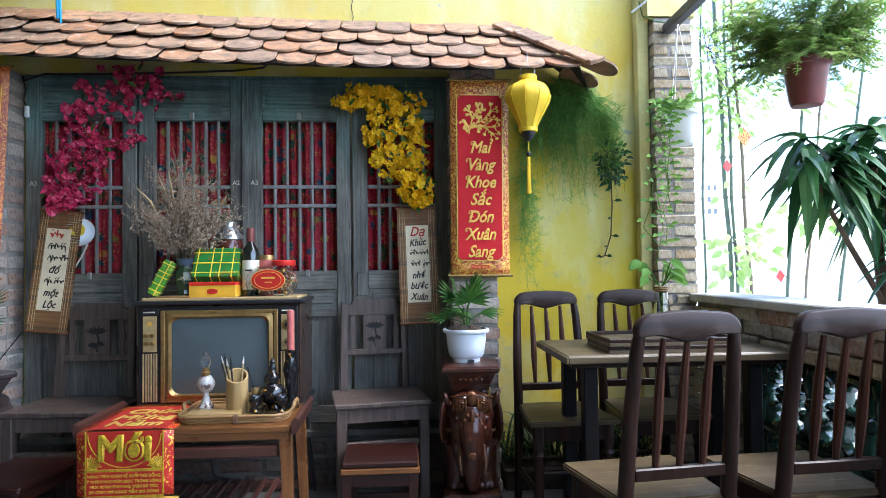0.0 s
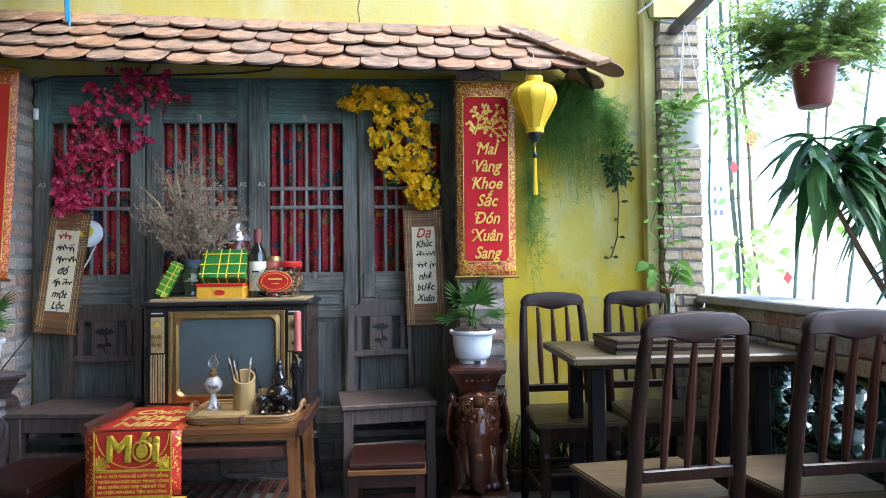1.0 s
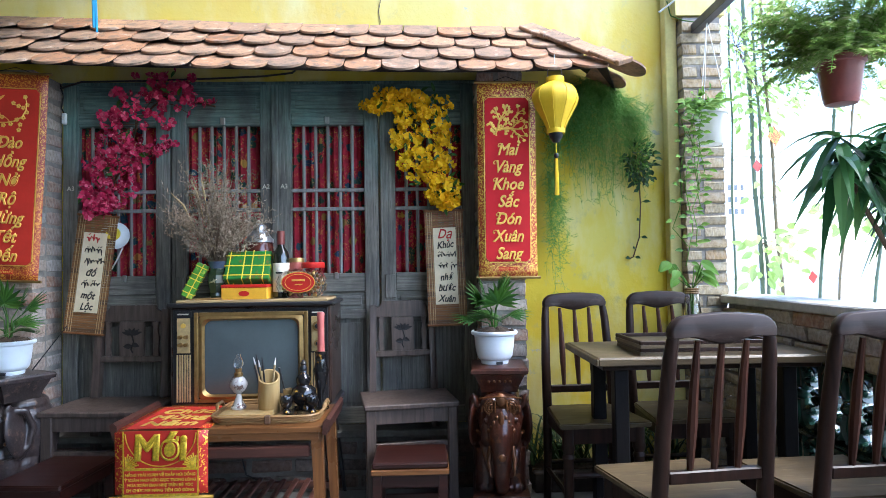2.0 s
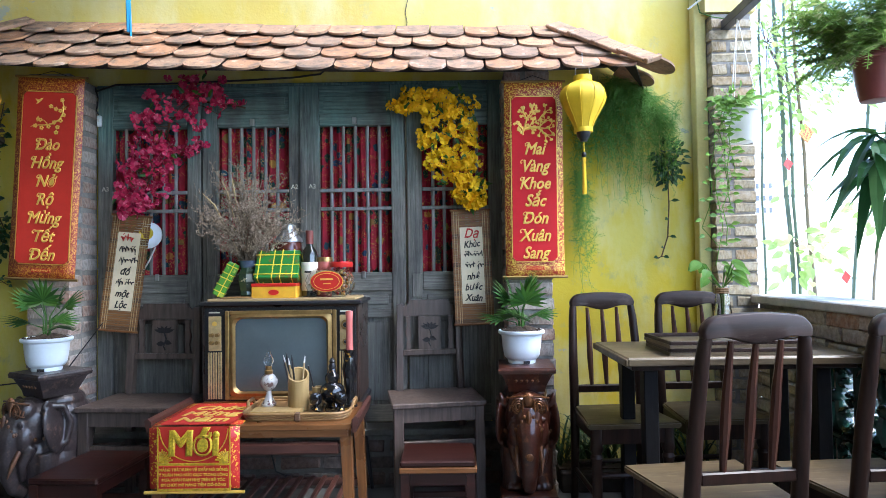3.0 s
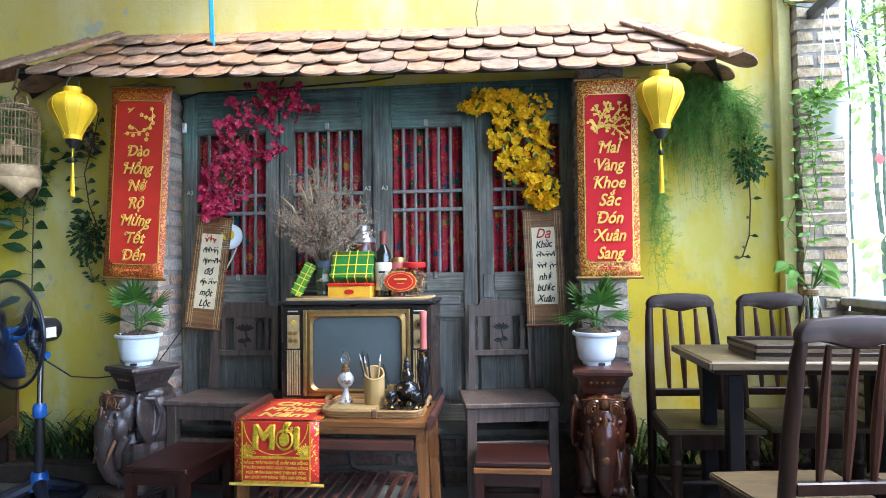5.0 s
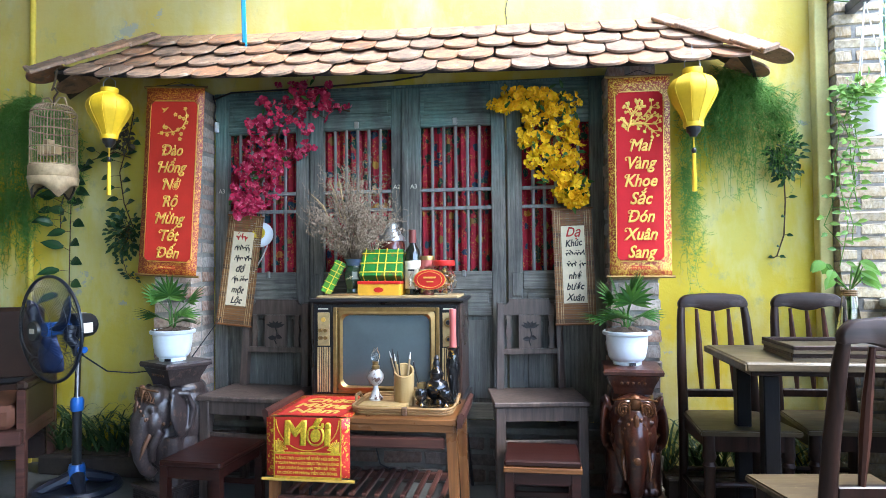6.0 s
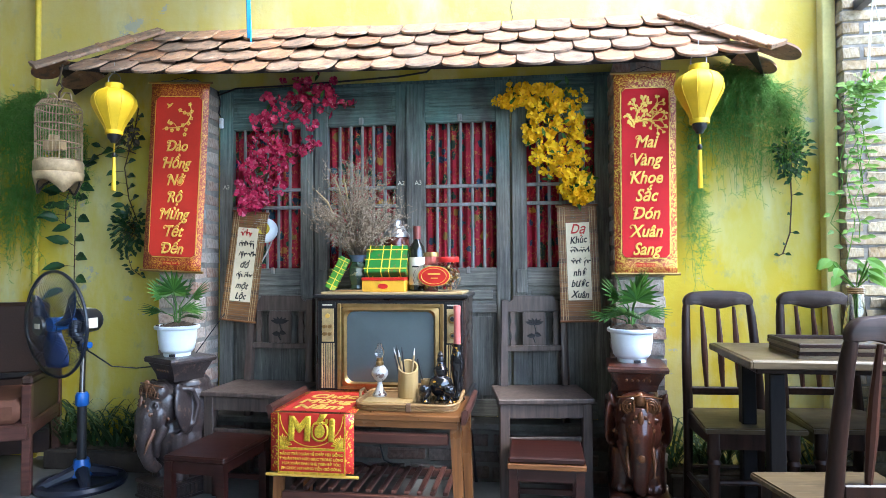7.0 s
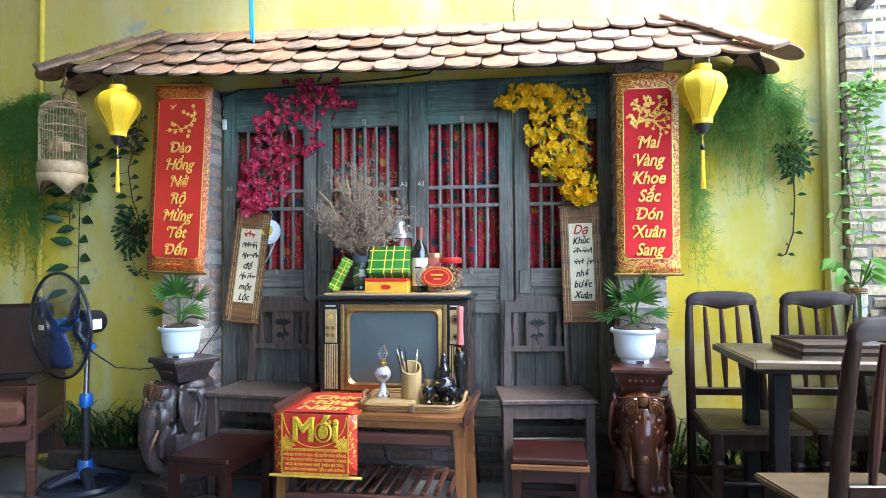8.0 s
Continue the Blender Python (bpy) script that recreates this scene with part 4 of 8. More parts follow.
# ---- things on the facade ----
def lantern(name, x, y, ztop):
    t = thing(name, "yellow silk lantern with black base and yellow tassel", "lantern", (x, y, ztop), group="silk lanterns")
    prof = [(0.040, -0.010), (0.054, -0.019), (0.088, -0.035), (0.108, -0.060), (0.113, -0.084), (0.105, -0.110), (0.085, -0.145), (0.063, -0.180), (0.047, -0.211), (0.043, -0.225)]
    part("silk_body", lathe(B(), prof, 40, flute=0.045, flutes=10), M_SILK, t, smooth=True)
    for k in range(10):
        a = 2 * math.pi * k / 10
        part("rib", tube(B(), [((r + 0.001) * math.cos(a), (r + 0.001) * math.sin(a), z) for r, z in prof], 0.0016, 5), M_SILK, t, smooth=True)
    part("collar", lathe(B(), [(0.043, -0.013), (0.045, 0.0), (0.044, 0.012), (0.036, 0.012), (0.036, -0.013)], 24), M_SILK, t, smooth=True)
    part("collar", lathe(B(), [(0.044, -0.242), (0.045, -0.232), (0.044, -0.222), (0.03, -0.222), (0.03, -0.242)], 24), M_SILK, t, smooth=True)
    part("base", lathe(B(), [(0.0, -0.285), (0.016, -0.283), (0.022, -0.270), (0.031, -0.262), (0.034, -0.242), (0.0, -0.241)], 20), M_BLACK, t, smooth=True)
    part("cord", rod(B(), (0, 0, -0.42), (0, 0, -0.283), 0.003, seg=6), M_SILK, t)
    part("bead", ball(B(), (0, 0, -0.342), (0.012, 0.012, 0.013)), M_BLACK, t, smooth=True)
    tas = B()
    for k in range(9):
        a = 2 * math.pi * k / 9
        rod(tas, (0.004 * math.cos(a), 0.004 * math.sin(a), -0.355), (0.008 * math.cos(a), 0.008 * math.sin(a), -0.52), 0.0035, seg=5)
    part("tassel", tas, M_SILK, t)
    part("wire_handle", tube(B(), [(-0.036, 0, 0.005), (-0.034, 0, 0.045), (-0.012, 0, 0.065), (0.012, 0, 0.065), (0.034, 0, 0.045), (0.036, 0, 0.005)], 0.0022, 5), M_STEEL, t)
    part("hook_wire", rod(B(), (0, 0, 0.063), (0, 0, 0.12), 0.002, seg=5), M_STEEL, t)
    return t


lantern("lantern", -2.080, 2.93, 1.972)
lantern("lantern", 0.692, 2.91, 1.918)
for o in [o for o in bpy.data.objects if o.name.split(".")[0] == "lantern"]:
    o.matrix_world = o.matrix_world @ Matrix.Diagonal((0.925, 0.925, 1, 1))


def banner(corners, words, red, border, label, sprig):
    """A hanging scroll: top corners and bottom corners in the plane of the pillar."""
    (xa, za), (xb, zb), (xc, zc), (xd, zd) = corners      # top left, top right, bottom right, bottom left
    W = ((xb - xa) + (xc - xd)) / 2
    H = (za + zb - zc - zd) / 2
    t = thing("wall_banner", label, "banner", group="new year banners")
    cx, cz = (xa + xb + xc + xd) / 4, (za + zb + zc + zd) / 4
    lean = math.degrees(math.atan2((xa + xb) / 2 - (xc + xd) / 2, H))
    t.matrix_world = pose(cx, 3.045, cz, 0, lean, 0)
    h, w = H / 2, W / 2
    bm = B()
    n = 24
    rows = [[bm.verts.new((sx * w, 0.006 * math.sin(3.1 * k / n) - 0.004, -h + H * k / n)) for sx in (-1, -0.5, 0, 0.5, 1)] for k in range(n + 1)]
    for a, b in zip(rows, rows[1:]):
        for k in range(4):
            bm.faces.new((a[k], a[k + 1], b[k + 1], b[k]))
    part("cloth", bm, border, t, smooth=True).modifiers.new("thick", "SOLIDIFY").thickness = 0.002
    iw, ih = w - 0.034, h - 0.075
    c = 0.016
    bm = prism(B(), [(-iw + c, -ih), (iw - c, -ih), (iw, -ih + c), (iw, ih - c), (iw - c, ih), (-iw + c, ih), (-iw, ih - c), (-iw, -ih + c)], -0.0105, -0.0085)
    part("red_field", bm, red, t)
    bm = B()
    for x in (-iw - 0.004, iw + 0.004):
        box(bm, x - 0.0018, x + 0.0018, -0.0085, -0.0055, -ih + c, ih - c)
    for z in (-ih - 0.004, ih + 0.004):
        box(bm, -iw + c, iw - c, -0.0085, -0.0055, z - 0.0018, z + 0.0018)
    part("gold_line", bm, M_GOLDPAPER, t)
    part("name_plate", bx(-0.045, 0.045, -0.010, -0.0075, -ih - 0.042, -ih - 0.026), red, t)
    letters("VẠN SỰ NHƯ Ý", 0.013, M_GOLDPAPER, t, Matrix.Translation((0, -0.0105, -ih - 0.034)) @ UPRIGHT, "small_lettering", 0.0004)
    for z in (h, -h):
        part("rod", rod(B(), (-w - 0.014, -0.002, z), (w + 0.014, -0.002, z), 0.0065, seg=8), M_GOLD, t, smooth=True)
    part("hanger", tube(B(), [(-w * 0.6, 0, h), (0, 0.005, h + 0.03), (w * 0.6, 0, h)], 0.0016, 5), M_CORD, t)
    # gold blossom sprig
    rng = random.Random(sprig)
    sp = B()
    z0 = ih - 0.015
    Y = -0.012

    def twig(p, a, L, depth):
        q = p
        pts = [Vector((p[0], Y, p[1]))]
        for j in range(3):
            a += rng.uniform(-0.25, 0.25)
            q = (max(-iw + 0.012, min(iw - 0.012, q[0] + L / 3 * math.cos(a))), min(z0 - 0.006, q[1] + L / 3 * math.sin(a)))
            pts.append(Vector((q[0], Y, q[1])))
        tube(sp, pts, [0.0024 + 0.0016 * depth, 0.0022 + 0.0014 * depth, 0.0020 + 0.0012 * depth, 0.0018 + 0.0010 * depth], 5)
        if depth:
            for da in (-0.75, 0.05, 0.7):
                twig(q, a + da + rng.uniform(-0.2, 0.2), L * rng.uniform(0.55, 0.75), depth - 1)
            twig((pts[1].x, pts[1].z), a + rng.choice((-1.0, 1.0)), L * 0.5, depth - 1)
        for j in range(3):
            ball(sp, (q[0] + rng.uniform(-0.006, 0.006), Y, q[1] + rng.uniform(-0.006, 0.006)), (0.0058, 0.0012, 0.0058), u=8, v=4)

    if sprig == 2:
        twig((-0.050, z0 - 0.165), 1.35, 0.030, 1)
        twig((-0.050, z0 - 0.150), 1.20, 0.062, 2)
        twig((-0.048, z0 - 0.140), 0.40, 0.068, 2)
        twig((0.02, z0 - 0.10), 0.9, 0.05, 1)
        twig((-0.052, z0 - 0.140), 2.30, 0.028, 1)
    else:
        arc = [(-0.082, -0.150), (-0.05, -0.143), (-0.015, -0.142), (0.02, -0.135), (0.052, -0.115), (0.068, -0.085), (0.070, -0.050), (0.062, -0.020)]
        tube(sp, [Vector((x, Y, z0 + z)) for x, z in arc], [0.0016, 0.0022, 0.0030, 0.0036, 0.0036, 0.003, 0.0022, 0.0014], 5)
        tube(sp, [(0.062, Y, z0 - 0.07), (0.035, Y, z0 - 0.066), (0.005, Y, z0 - 0.052)], [0.002, 0.0016, 0.001], 5)
        tube(sp, [(0.0, Y, z0 - 0.14), (-0.02, Y, z0 - 0.12), (-0.05, Y, z0 - 0.105)], [0.002, 0.0016, 0.001], 5)
        for x, z in ((-0.06, -0.146), (-0.03, -0.155), (-0.038, -0.118), (0.002, -0.148), (0.028, -0.128), (0.045, -0.150), (0.058, -0.118), (0.072, -0.092), (0.056, -0.072), (0.034, -0.064), (0.073, -0.058), (0.010, -0.052), (0.062, -0.022), (0.040, -0.175)):
            for k in range(5):
                aa = 2 * math.pi * k / 5 + x * 40
                ball(sp, (x + 0.0065 * math.cos(aa), Y, z0 + z + 0.0065 * math.sin(aa)), (0.0048, 0.0010, 0.0048), u=8, v=4)
        leaf(sp, (-0.045, Y, z0 - 0.030), (-0.066, Y, z0 - 0.018), 0.011, (0, -1, 0))
        leaf(sp, (-0.048, Y, z0 - 0.032), (-0.028, Y, z0 - 0.014), 0.011, (0, -1, 0))
        leaf(sp, (-0.060, Y, z0 - 0.042), (-0.036, Y, z0 - 0.026), 0.009, (0, -1, 0))
        leaf(sp, (-0.052, Y, z0 - 0.125), (-0.046, Y, z0 - 0.098), 0.012, (0, -1, 0))
    part("gold_sprig", sp, M_GOLDPAPER, t, "gold printed blossom sprig")
    first, span = (0.322, 0.488) if sprig == 2 else (0.326, 0.520)
    zs = [h - first - span * k / 6 for k in range(7)]
    for word, z in zip(words, zs):
        letters(word, 0.078, M_GOLDPAPER, t, Matrix.Translation((0, -0.0125, z)) @ UPRIGHT @ Matrix.Diagonal((0.84, 1, 1, 1)), "lettering", 0.0006, 0.34, 0.0019, swash=True)
    return t


banner([(-1.949, 2.014), (-1.633, 2.003), (-1.680, 1.048), (-1.996, 1.050)], ["Đào", "Hồng", "Nở", "Rộ", "Mừng", "Tết", "Đến"], M_REDORANGE, M_BORDER_RUST,
       "orange-red new year banner with rust border and gold lettering", 1)
banner([(0.350, 1.954), (0.625, 1.944), (0.620, 1.029), (0.346, 1.029)], ["Mai", "Vàng", "Khoe", "Sắc", "Đón", "Xuân", "Sang"], M_RED, M_BORDER_GOLD,
       "red new year banner with bright gold border and lettering", 2)


def bamboo_scroll(top, bottom, y, label, seed, words):
    """A slatted scroll with a calligraphy sheet, hung between two points of its centre line."""
    (xt, zt), (xb, zb) = top, bottom
    H = math.hypot(xt - xb, zt - zb)
    t = thing("bamboo_scroll", label, "wall scroll", group="calligraphy scrolls")
    t.matrix_world = pose((xt + xb) / 2, y, (zt + zb) / 2, -4, math.degrees(math.atan2(xt - xb, zt - zb)), 0)
    w, h = 0.095, H / 2
    for k in range(48):
        z = -h + H * (k + 0.5) / 48
        part("slat", bx(-w, w, -0.002, 0.002, z - H / 110, z + H / 110), M_MATBAND if k % 12 < 2 else M_MAT, t)
    bm = B()
    for x in (-0.083, -0.07, -0.06, 0.06, 0.07, 0.083):
        box(bm, x - 0.0012, x + 0.0012, -0.0032, -0.0021, -h, h)
    part("binding_thread", bm, M_BOARD, t)
    part("paper", bx(-0.056, 0.056, -0.0055, -0.0033, -h + 0.10, h - 0.085, bevel=0.0008), M_CREAM, t, "cream paper sheet with brush strokes")
    for z in (-h, h):
        part("rod", rod(B(), (-w - 0.006, 0, z), (w + 0.006, 0, z), 0.006, seg=8), M_COFFEE, t, smooth=True)
    rng = random.Random(seed)
    n = 7
    for k in range(n):
        bm = B()
        zc = h - 0.118 - (H - 0.245) * k / (n - 1)
        big = 1.65 if k == 0 else 1.28
        if words[k]:
            bm.free()
            letters(words[k], 0.047 if k else 0.066, M_INK if k else M_INKRED, t, Matrix.Translation((0.0, -0.0062, zc)) @ UPRIGHT @ pose(0, 0, 0, 0, 0, rng.uniform(-5, 5)) @ Matrix.Diagonal((0.82, 1, 1, 1)), "brush_lettering", 0.0004, 0.3, 0.0011)
            continue
        x, end = (-0.040 + rng.uniform(0, 0.012), 0.030 + rng.uniform(-0.008, 0.008))
        while x < end:
            # one brush word: joined loops, now and then a tall stem, a tick above it
            m = rng.randint(10, 18)
            pts, rad, ph = [], [], rng.uniform(0, 6.28)
            tall = rng.randrange(m)
            amp = rng.uniform(0.006, 0.009) * big
            for q in range(m):
                th = ph + 1.35 * q
                zz = amp * math.cos(th) * rng.uniform(0.75, 1.15)
                if abs(q - tall) < 1:
                    zz = rng.choice((-1, 1)) * 0.016 * big
                pts.append((x + 0.0026 * big * q + 0.0035 * math.sin(th), -0.0064, zc + zz))
                rad.append((0.0013 + 0.0016 * (0.5 + 0.5 * math.cos(th - 0.8))) * big)
            tube(bm, pts, rad, 5)
            for q in range(rng.randint(1, 2)):
                tx = x + rng.uniform(0.004, 0.02)
                tube(bm, [(tx, -0.0064, zc + 0.0125 * big), (tx + 0.007, -0.0064, zc + (0.0125 + rng.uniform(-0.004, 0.006)) * big)], [0.0025, 0.0012], 5)
            x += 0.0026 * big * m + 0.007
        part("brush_line", bm, M_INKRED if k == 0 else M_INK, t, "red brush strokes" if k == 0 else "")
    return t


bamboo_scroll((-1.49, 1.358), (-1.545, 0.79), 3.19, "woven bamboo scroll with calligraphy paper, hung askew", 3, [None, None, None, "đồ", None, "một", "Lộc"])
bamboo_scroll((0.188, 1.362), (0.203, 0.80), 3.20, "woven bamboo scroll with calligraphy paper on the door", 8, ["Dạ", "Khúc", None, None, "nhớ", "bước", "Xuân"])


M_STAMEN_PALE = islands("pale_pink_stamens", [(0.72, 0.30, 0.34), (0.80, 0.45, 0.42)], 0.7)
M_STAMEN_ORANGE = islands("orange_stamens", [(0.60, 0.22, 0.01), (0.70, 0.32, 0.02)], 0.7)


def garland(name, label, spine, width, count, petal_mat, r, seed, leaves, y=3.235):
    t = thing(name, label, "garland")
    rng = random.Random(seed)
    fl, tw, lf, ce = B(), B(), B(), B()
    n = len(spine) - 1

    def at(u):
        i = min(int(u * n), n - 1)
        f = u * n - i
        a, b = spine[i], spine[i + 1]
        return tuple(a[k] + (b[k] - a[k]) * f for k in range(3))

    tube(tw, [(x, y + 0.02, z) for x, z, _ in spine], 0.005, 6)
    for k in range(count):
        u = rng.random()
        x, z, w_ = at(u)
        rr = w_ * rng.uniform(-1, 1)
        dx, dz = rr, rng.uniform(-0.6, 0.6) * w_
        yy = y - rng.uniform(0.0, 0.085) * (1 - min(1, abs(rr) / (width + 1e-6)) * 0.6)
        c = (x + dx, yy, z + dz)
        nrm = Vector((rng.uniform(-1.3, 1.3), -1, rng.uniform(-1.0, 1.1)))
        blossom(fl, c, nrm, r * rng.uniform(0.75, 1.2), rng)
        nn = nrm.normalized()
        for q in range(3):
            e = Vector(c) + nn * r * 0.1
            g = Vector((rng.uniform(-1, 1), rng.uniform(-0.4, 0.4), rng.uniform(-1, 1))) * r * 0.22
            ce.faces.new([ce.verts.new(e), ce.verts.new(e + g + nn * r * 0.45), ce.verts.new(e + g.cross(nn) * 0.6 + nn * r * 0.4)])
        if k % 5 == 0:
            tube(tw, [(x, y + 0.02, z), (x + dx * 0.5, y - 0.02, z + dz * 0.3), c], 0.0022, 4)
    for k in range(leaves):
        x, z, w_ = at(rng.random())
        b0 = (x + rng.uniform(-w_, w_), y - rng.uniform(0, 0.06), z + rng.uniform(-w_, w_) * 0.7)
        a = rng.uniform(0, 6.28)
        leaf(lf, b0, (b0[0] + 0.045 * math.cos(a), b0[1] - 0.015, b0[2] + 0.045 * math.sin(a)), 0.018, (0, -1, 0.2))
    part("branch", tw, M_TWIG, t)
    part("blossoms", fl, petal_mat, t, kind="stuff")
    part("stamen_mass", ce, M_STAMEN_PALE if petal_mat is M_PEACH else M_STAMEN_ORANGE, t, kind="stuff")
    if leaves:
        part("leaves", lf, M_GREENLEAF, t, kind="stuff")
    return t


garland("peach_blossom_garland", "bright pink silk peach blossom spray hung on the door",
        [(-1.09, 2.03, 0.07), (-1.20, 1.94, 0.18), (-1.32, 1.84, 0.18), (-1.35, 1.72, 0.155), (-1.40, 1.60, 0.145), (-1.45, 1.50, 0.12), (-1.48, 1.42, 0.08), (-1.51, 1.37, 0.03)], 0.17, 290, M_PEACH, 0.0200, 21, 10)
garland("peach_blossom_garland", "stray pink silk peach blossom twig across the door",
        [(-1.24, 1.96, 0.05), (-1.12, 1.93, 0.05), (-1.02, 1.92, 0.04), (-0.94, 1.90, 0.02)], 0.05, 22, M_PEACH, 0.020, 5, 4)
garland("peach_blossom_garland", "low pink silk peach blossom twig across the door",
        [(-1.36, 1.62, 0.05), (-1.27, 1.65, 0.05), (-1.18, 1.69, 0.045), (-1.13, 1.72, 0.02)], 0.05, 24, M_PEACH, 0.020, 6, 4)
garland("apricot_blossom_garland", "bright yellow silk apricot blossom spray hung on the door",
        [(-0.165, 1.875, 0.04), (-0.07, 1.915, 0.06), (0.04, 1.90, 0.09), (0.10, 1.83, 0.13), (0.08, 1.75, 0.15), (0.10, 1.64, 0.14), (0.14, 1.54, 0.11), (0.19, 1.45, 0.07), (0.21, 1.38, 0.03)], 0.15, 400, M_APRICOT, 0.0212, 31, 60)

# cables along the door head
cb = thing("cable", "thin black cable looped along the door head", "cable")
part("cable_run", tube(B(), [(-1.71, 3.27, 2.00), (-1.6, 3.26, 2.03), (-1.3, 3.268, 2.035), (-0.95, 3.268, 2.045), (-0.70, 3.268, 2.055), (-0.56, 3.265, 2.07), (-0.50, 3.262, 2.12)], 0.005, 6), M_CORD, cb, smooth=True)
part("cable_run", tube(B(), [(-1.71, 3.27, 2.02), (-1.69, 3.262, 1.96), (-1.70, 3.262, 1.90), (-1.685, 3.262, 1.87)], 0.004, 6), M_CORD, cb, smooth=True)
sw = thing("cable_switch", "small white inline switch on a cable", "switch", (-1.683, 3.258, 1.845))
part("switch_body", bx(-0.011, 0.011, -0.009, 0.009, -0.028, 0.028, bevel=0.004), M_WHITE, sw)
part("button", bx(-0.005, 0.005, -0.012, -0.0092, -0.006, 0.01, bevel=0.001), M_ROPE, sw)

hat = thing("white_wall_fan", "round white plastic holder with yellow centre", "wall fitting", (-1.432, 3.245, 1.262), 0)
part("disc", lathe(B(), [(0.0, 0.03), (0.042, 0.028), (0.066, 0.008), (0.069, -0.006), (0.0, -0.006)], 28), M_WHITE, hat, smooth=True)
part("centre", lathe(B(), [(0.0, 0.042), (0.03, 0.04), (0.034, 0.03), (0.0, 0.025)], 20), M_YELLOW, hat, "yellow centre", smooth=True)
for o in hat.children:
    o.matrix_local = pose(0, 0, 0, 78, 0, 12)
part("cord", tube(B(), [(0.05, -0.02, -0.06), (0.02, -0.015, -0.12), (-0.03, -0.01, -0.20), (-0.06, 0.0, -0.26)], 0.004, 5), M_ROPE, hat, smooth=True)

st = thing("hanging_string", "bright blue nylon string hanging over the roof", "string", (-1.43, 3.05, 2.2))
part("strand", tube(B(), [(0.0, 0.0, 0.02), (0.003, -0.02, 0.25), (0.0, -0.05, 0.8), (0.01, -0.05, 1.3)], 0.0085, 5), M_STRING, st)
part("strand", tube(B(), [(0.012, 0.0, 0.0), (0.012, -0.02, 0.25), (0.008, -0.05, 0.8), (0.014, -0.05, 1.3)], 0.0055, 5), M_STRING, st)


# ---- television and what stands on it ----
tv = thing("television", "old walnut cabinet television with gold trimmed grey screen", "television", (-0.677, 2.9, 0.487))
part("cabinet", bx(-0.352, 0.352, 0.012, 0.33, 0.0, 0.435, bevel=0.006), M_TVWOOD, tv)
part("top", bx(-0.362, 0.364, -0.012, 0.335, 0.4352, 0.452, bevel=0.004), M_BLACK, tv)
fr = B()
box(fr, -0.338, 0.338, 0.004, 0.0115, 0.012, 0.425, 0.002)
part("front_panel", fr, M_BLACK, tv)
bez = B()
for x0, x1, z0, z1 in ((-0.243, -0.225, 0.018, 0.412), (0.235, 0.253, 0.018, 0.412), (-0.225, 0.235, 0.394, 0.412), (-0.225, 0.235, 0.018, 0.034)):
    box(bez, x0, x1, -0.009, 0.0035, z0, z1, 0.003)
part("outer_bezel", bez, M_GOLD, tv, "gold bezel")
# rounded inner bezel and bulged tube


def rounded(w, h, r, cx, cz, n=6):
    o = []
    for sx, sz, a0 in ((1, 1, 0), (-1, 1, 90), (-1, -1, 180), (1, -1, 270)):
        for k in range(n + 1):
            a = radians(a0 + 90 * k / n)
            o.append((cx + sx * (w - r) + r * math.cos(a), cz + sz * (h - r) + r * math.sin(a)))
    return o


bm = B()
A = [bm.verts.new((x, -0.006, z)) for x, z in rounded(0.228, 0.184, 0.02, 0.005, 0.215)]
C = [bm.verts.new((x, -0.014, z)) for x, z in rounded(0.212, 0.169, 0.03, 0.005, 0.215)]
D = [bm.verts.new((x, -0.001, z)) for x, z in rounded(0.203, 0.161, 0.035, 0.005, 0.215)]
for P, Q in ((A, C), (C, D)):
    for k in range(len(P)):
        bm.faces.new((P[k], P[(k + 1) % len(P)], Q[(k + 1) % len(P)], Q[k]))
bmesh.ops.recalc_face_normals(bm, faces=bm.faces)
part("inner_bezel", bm, M_GOLD, tv)
bm = B()
rings = []
for q in range(6):
    s = 1 - q / 6
    rings.append([bm.verts.new((0.005 + (x - 0.005) * s, 0.001 - 0.011 * (1 - s * s), 0.215 + (z - 0.215) * s)) for x, z in rounded(0.206, 0.164, 0.035, 0.005, 0.215)])
for P, Q in zip(rings, rings[1:]):
    for k in range(len(P)):
        bm.faces.new((P[k], Q[k], Q[(k + 1) % len(P)], P[(k + 1) % len(P)]))
bm.faces.new(rings[-1])
bmesh.ops.recalc_face_normals(bm, faces=bm.faces)
part("screen", bm, M_SCREEN, tv, "grey-green glass screen", smooth=True)
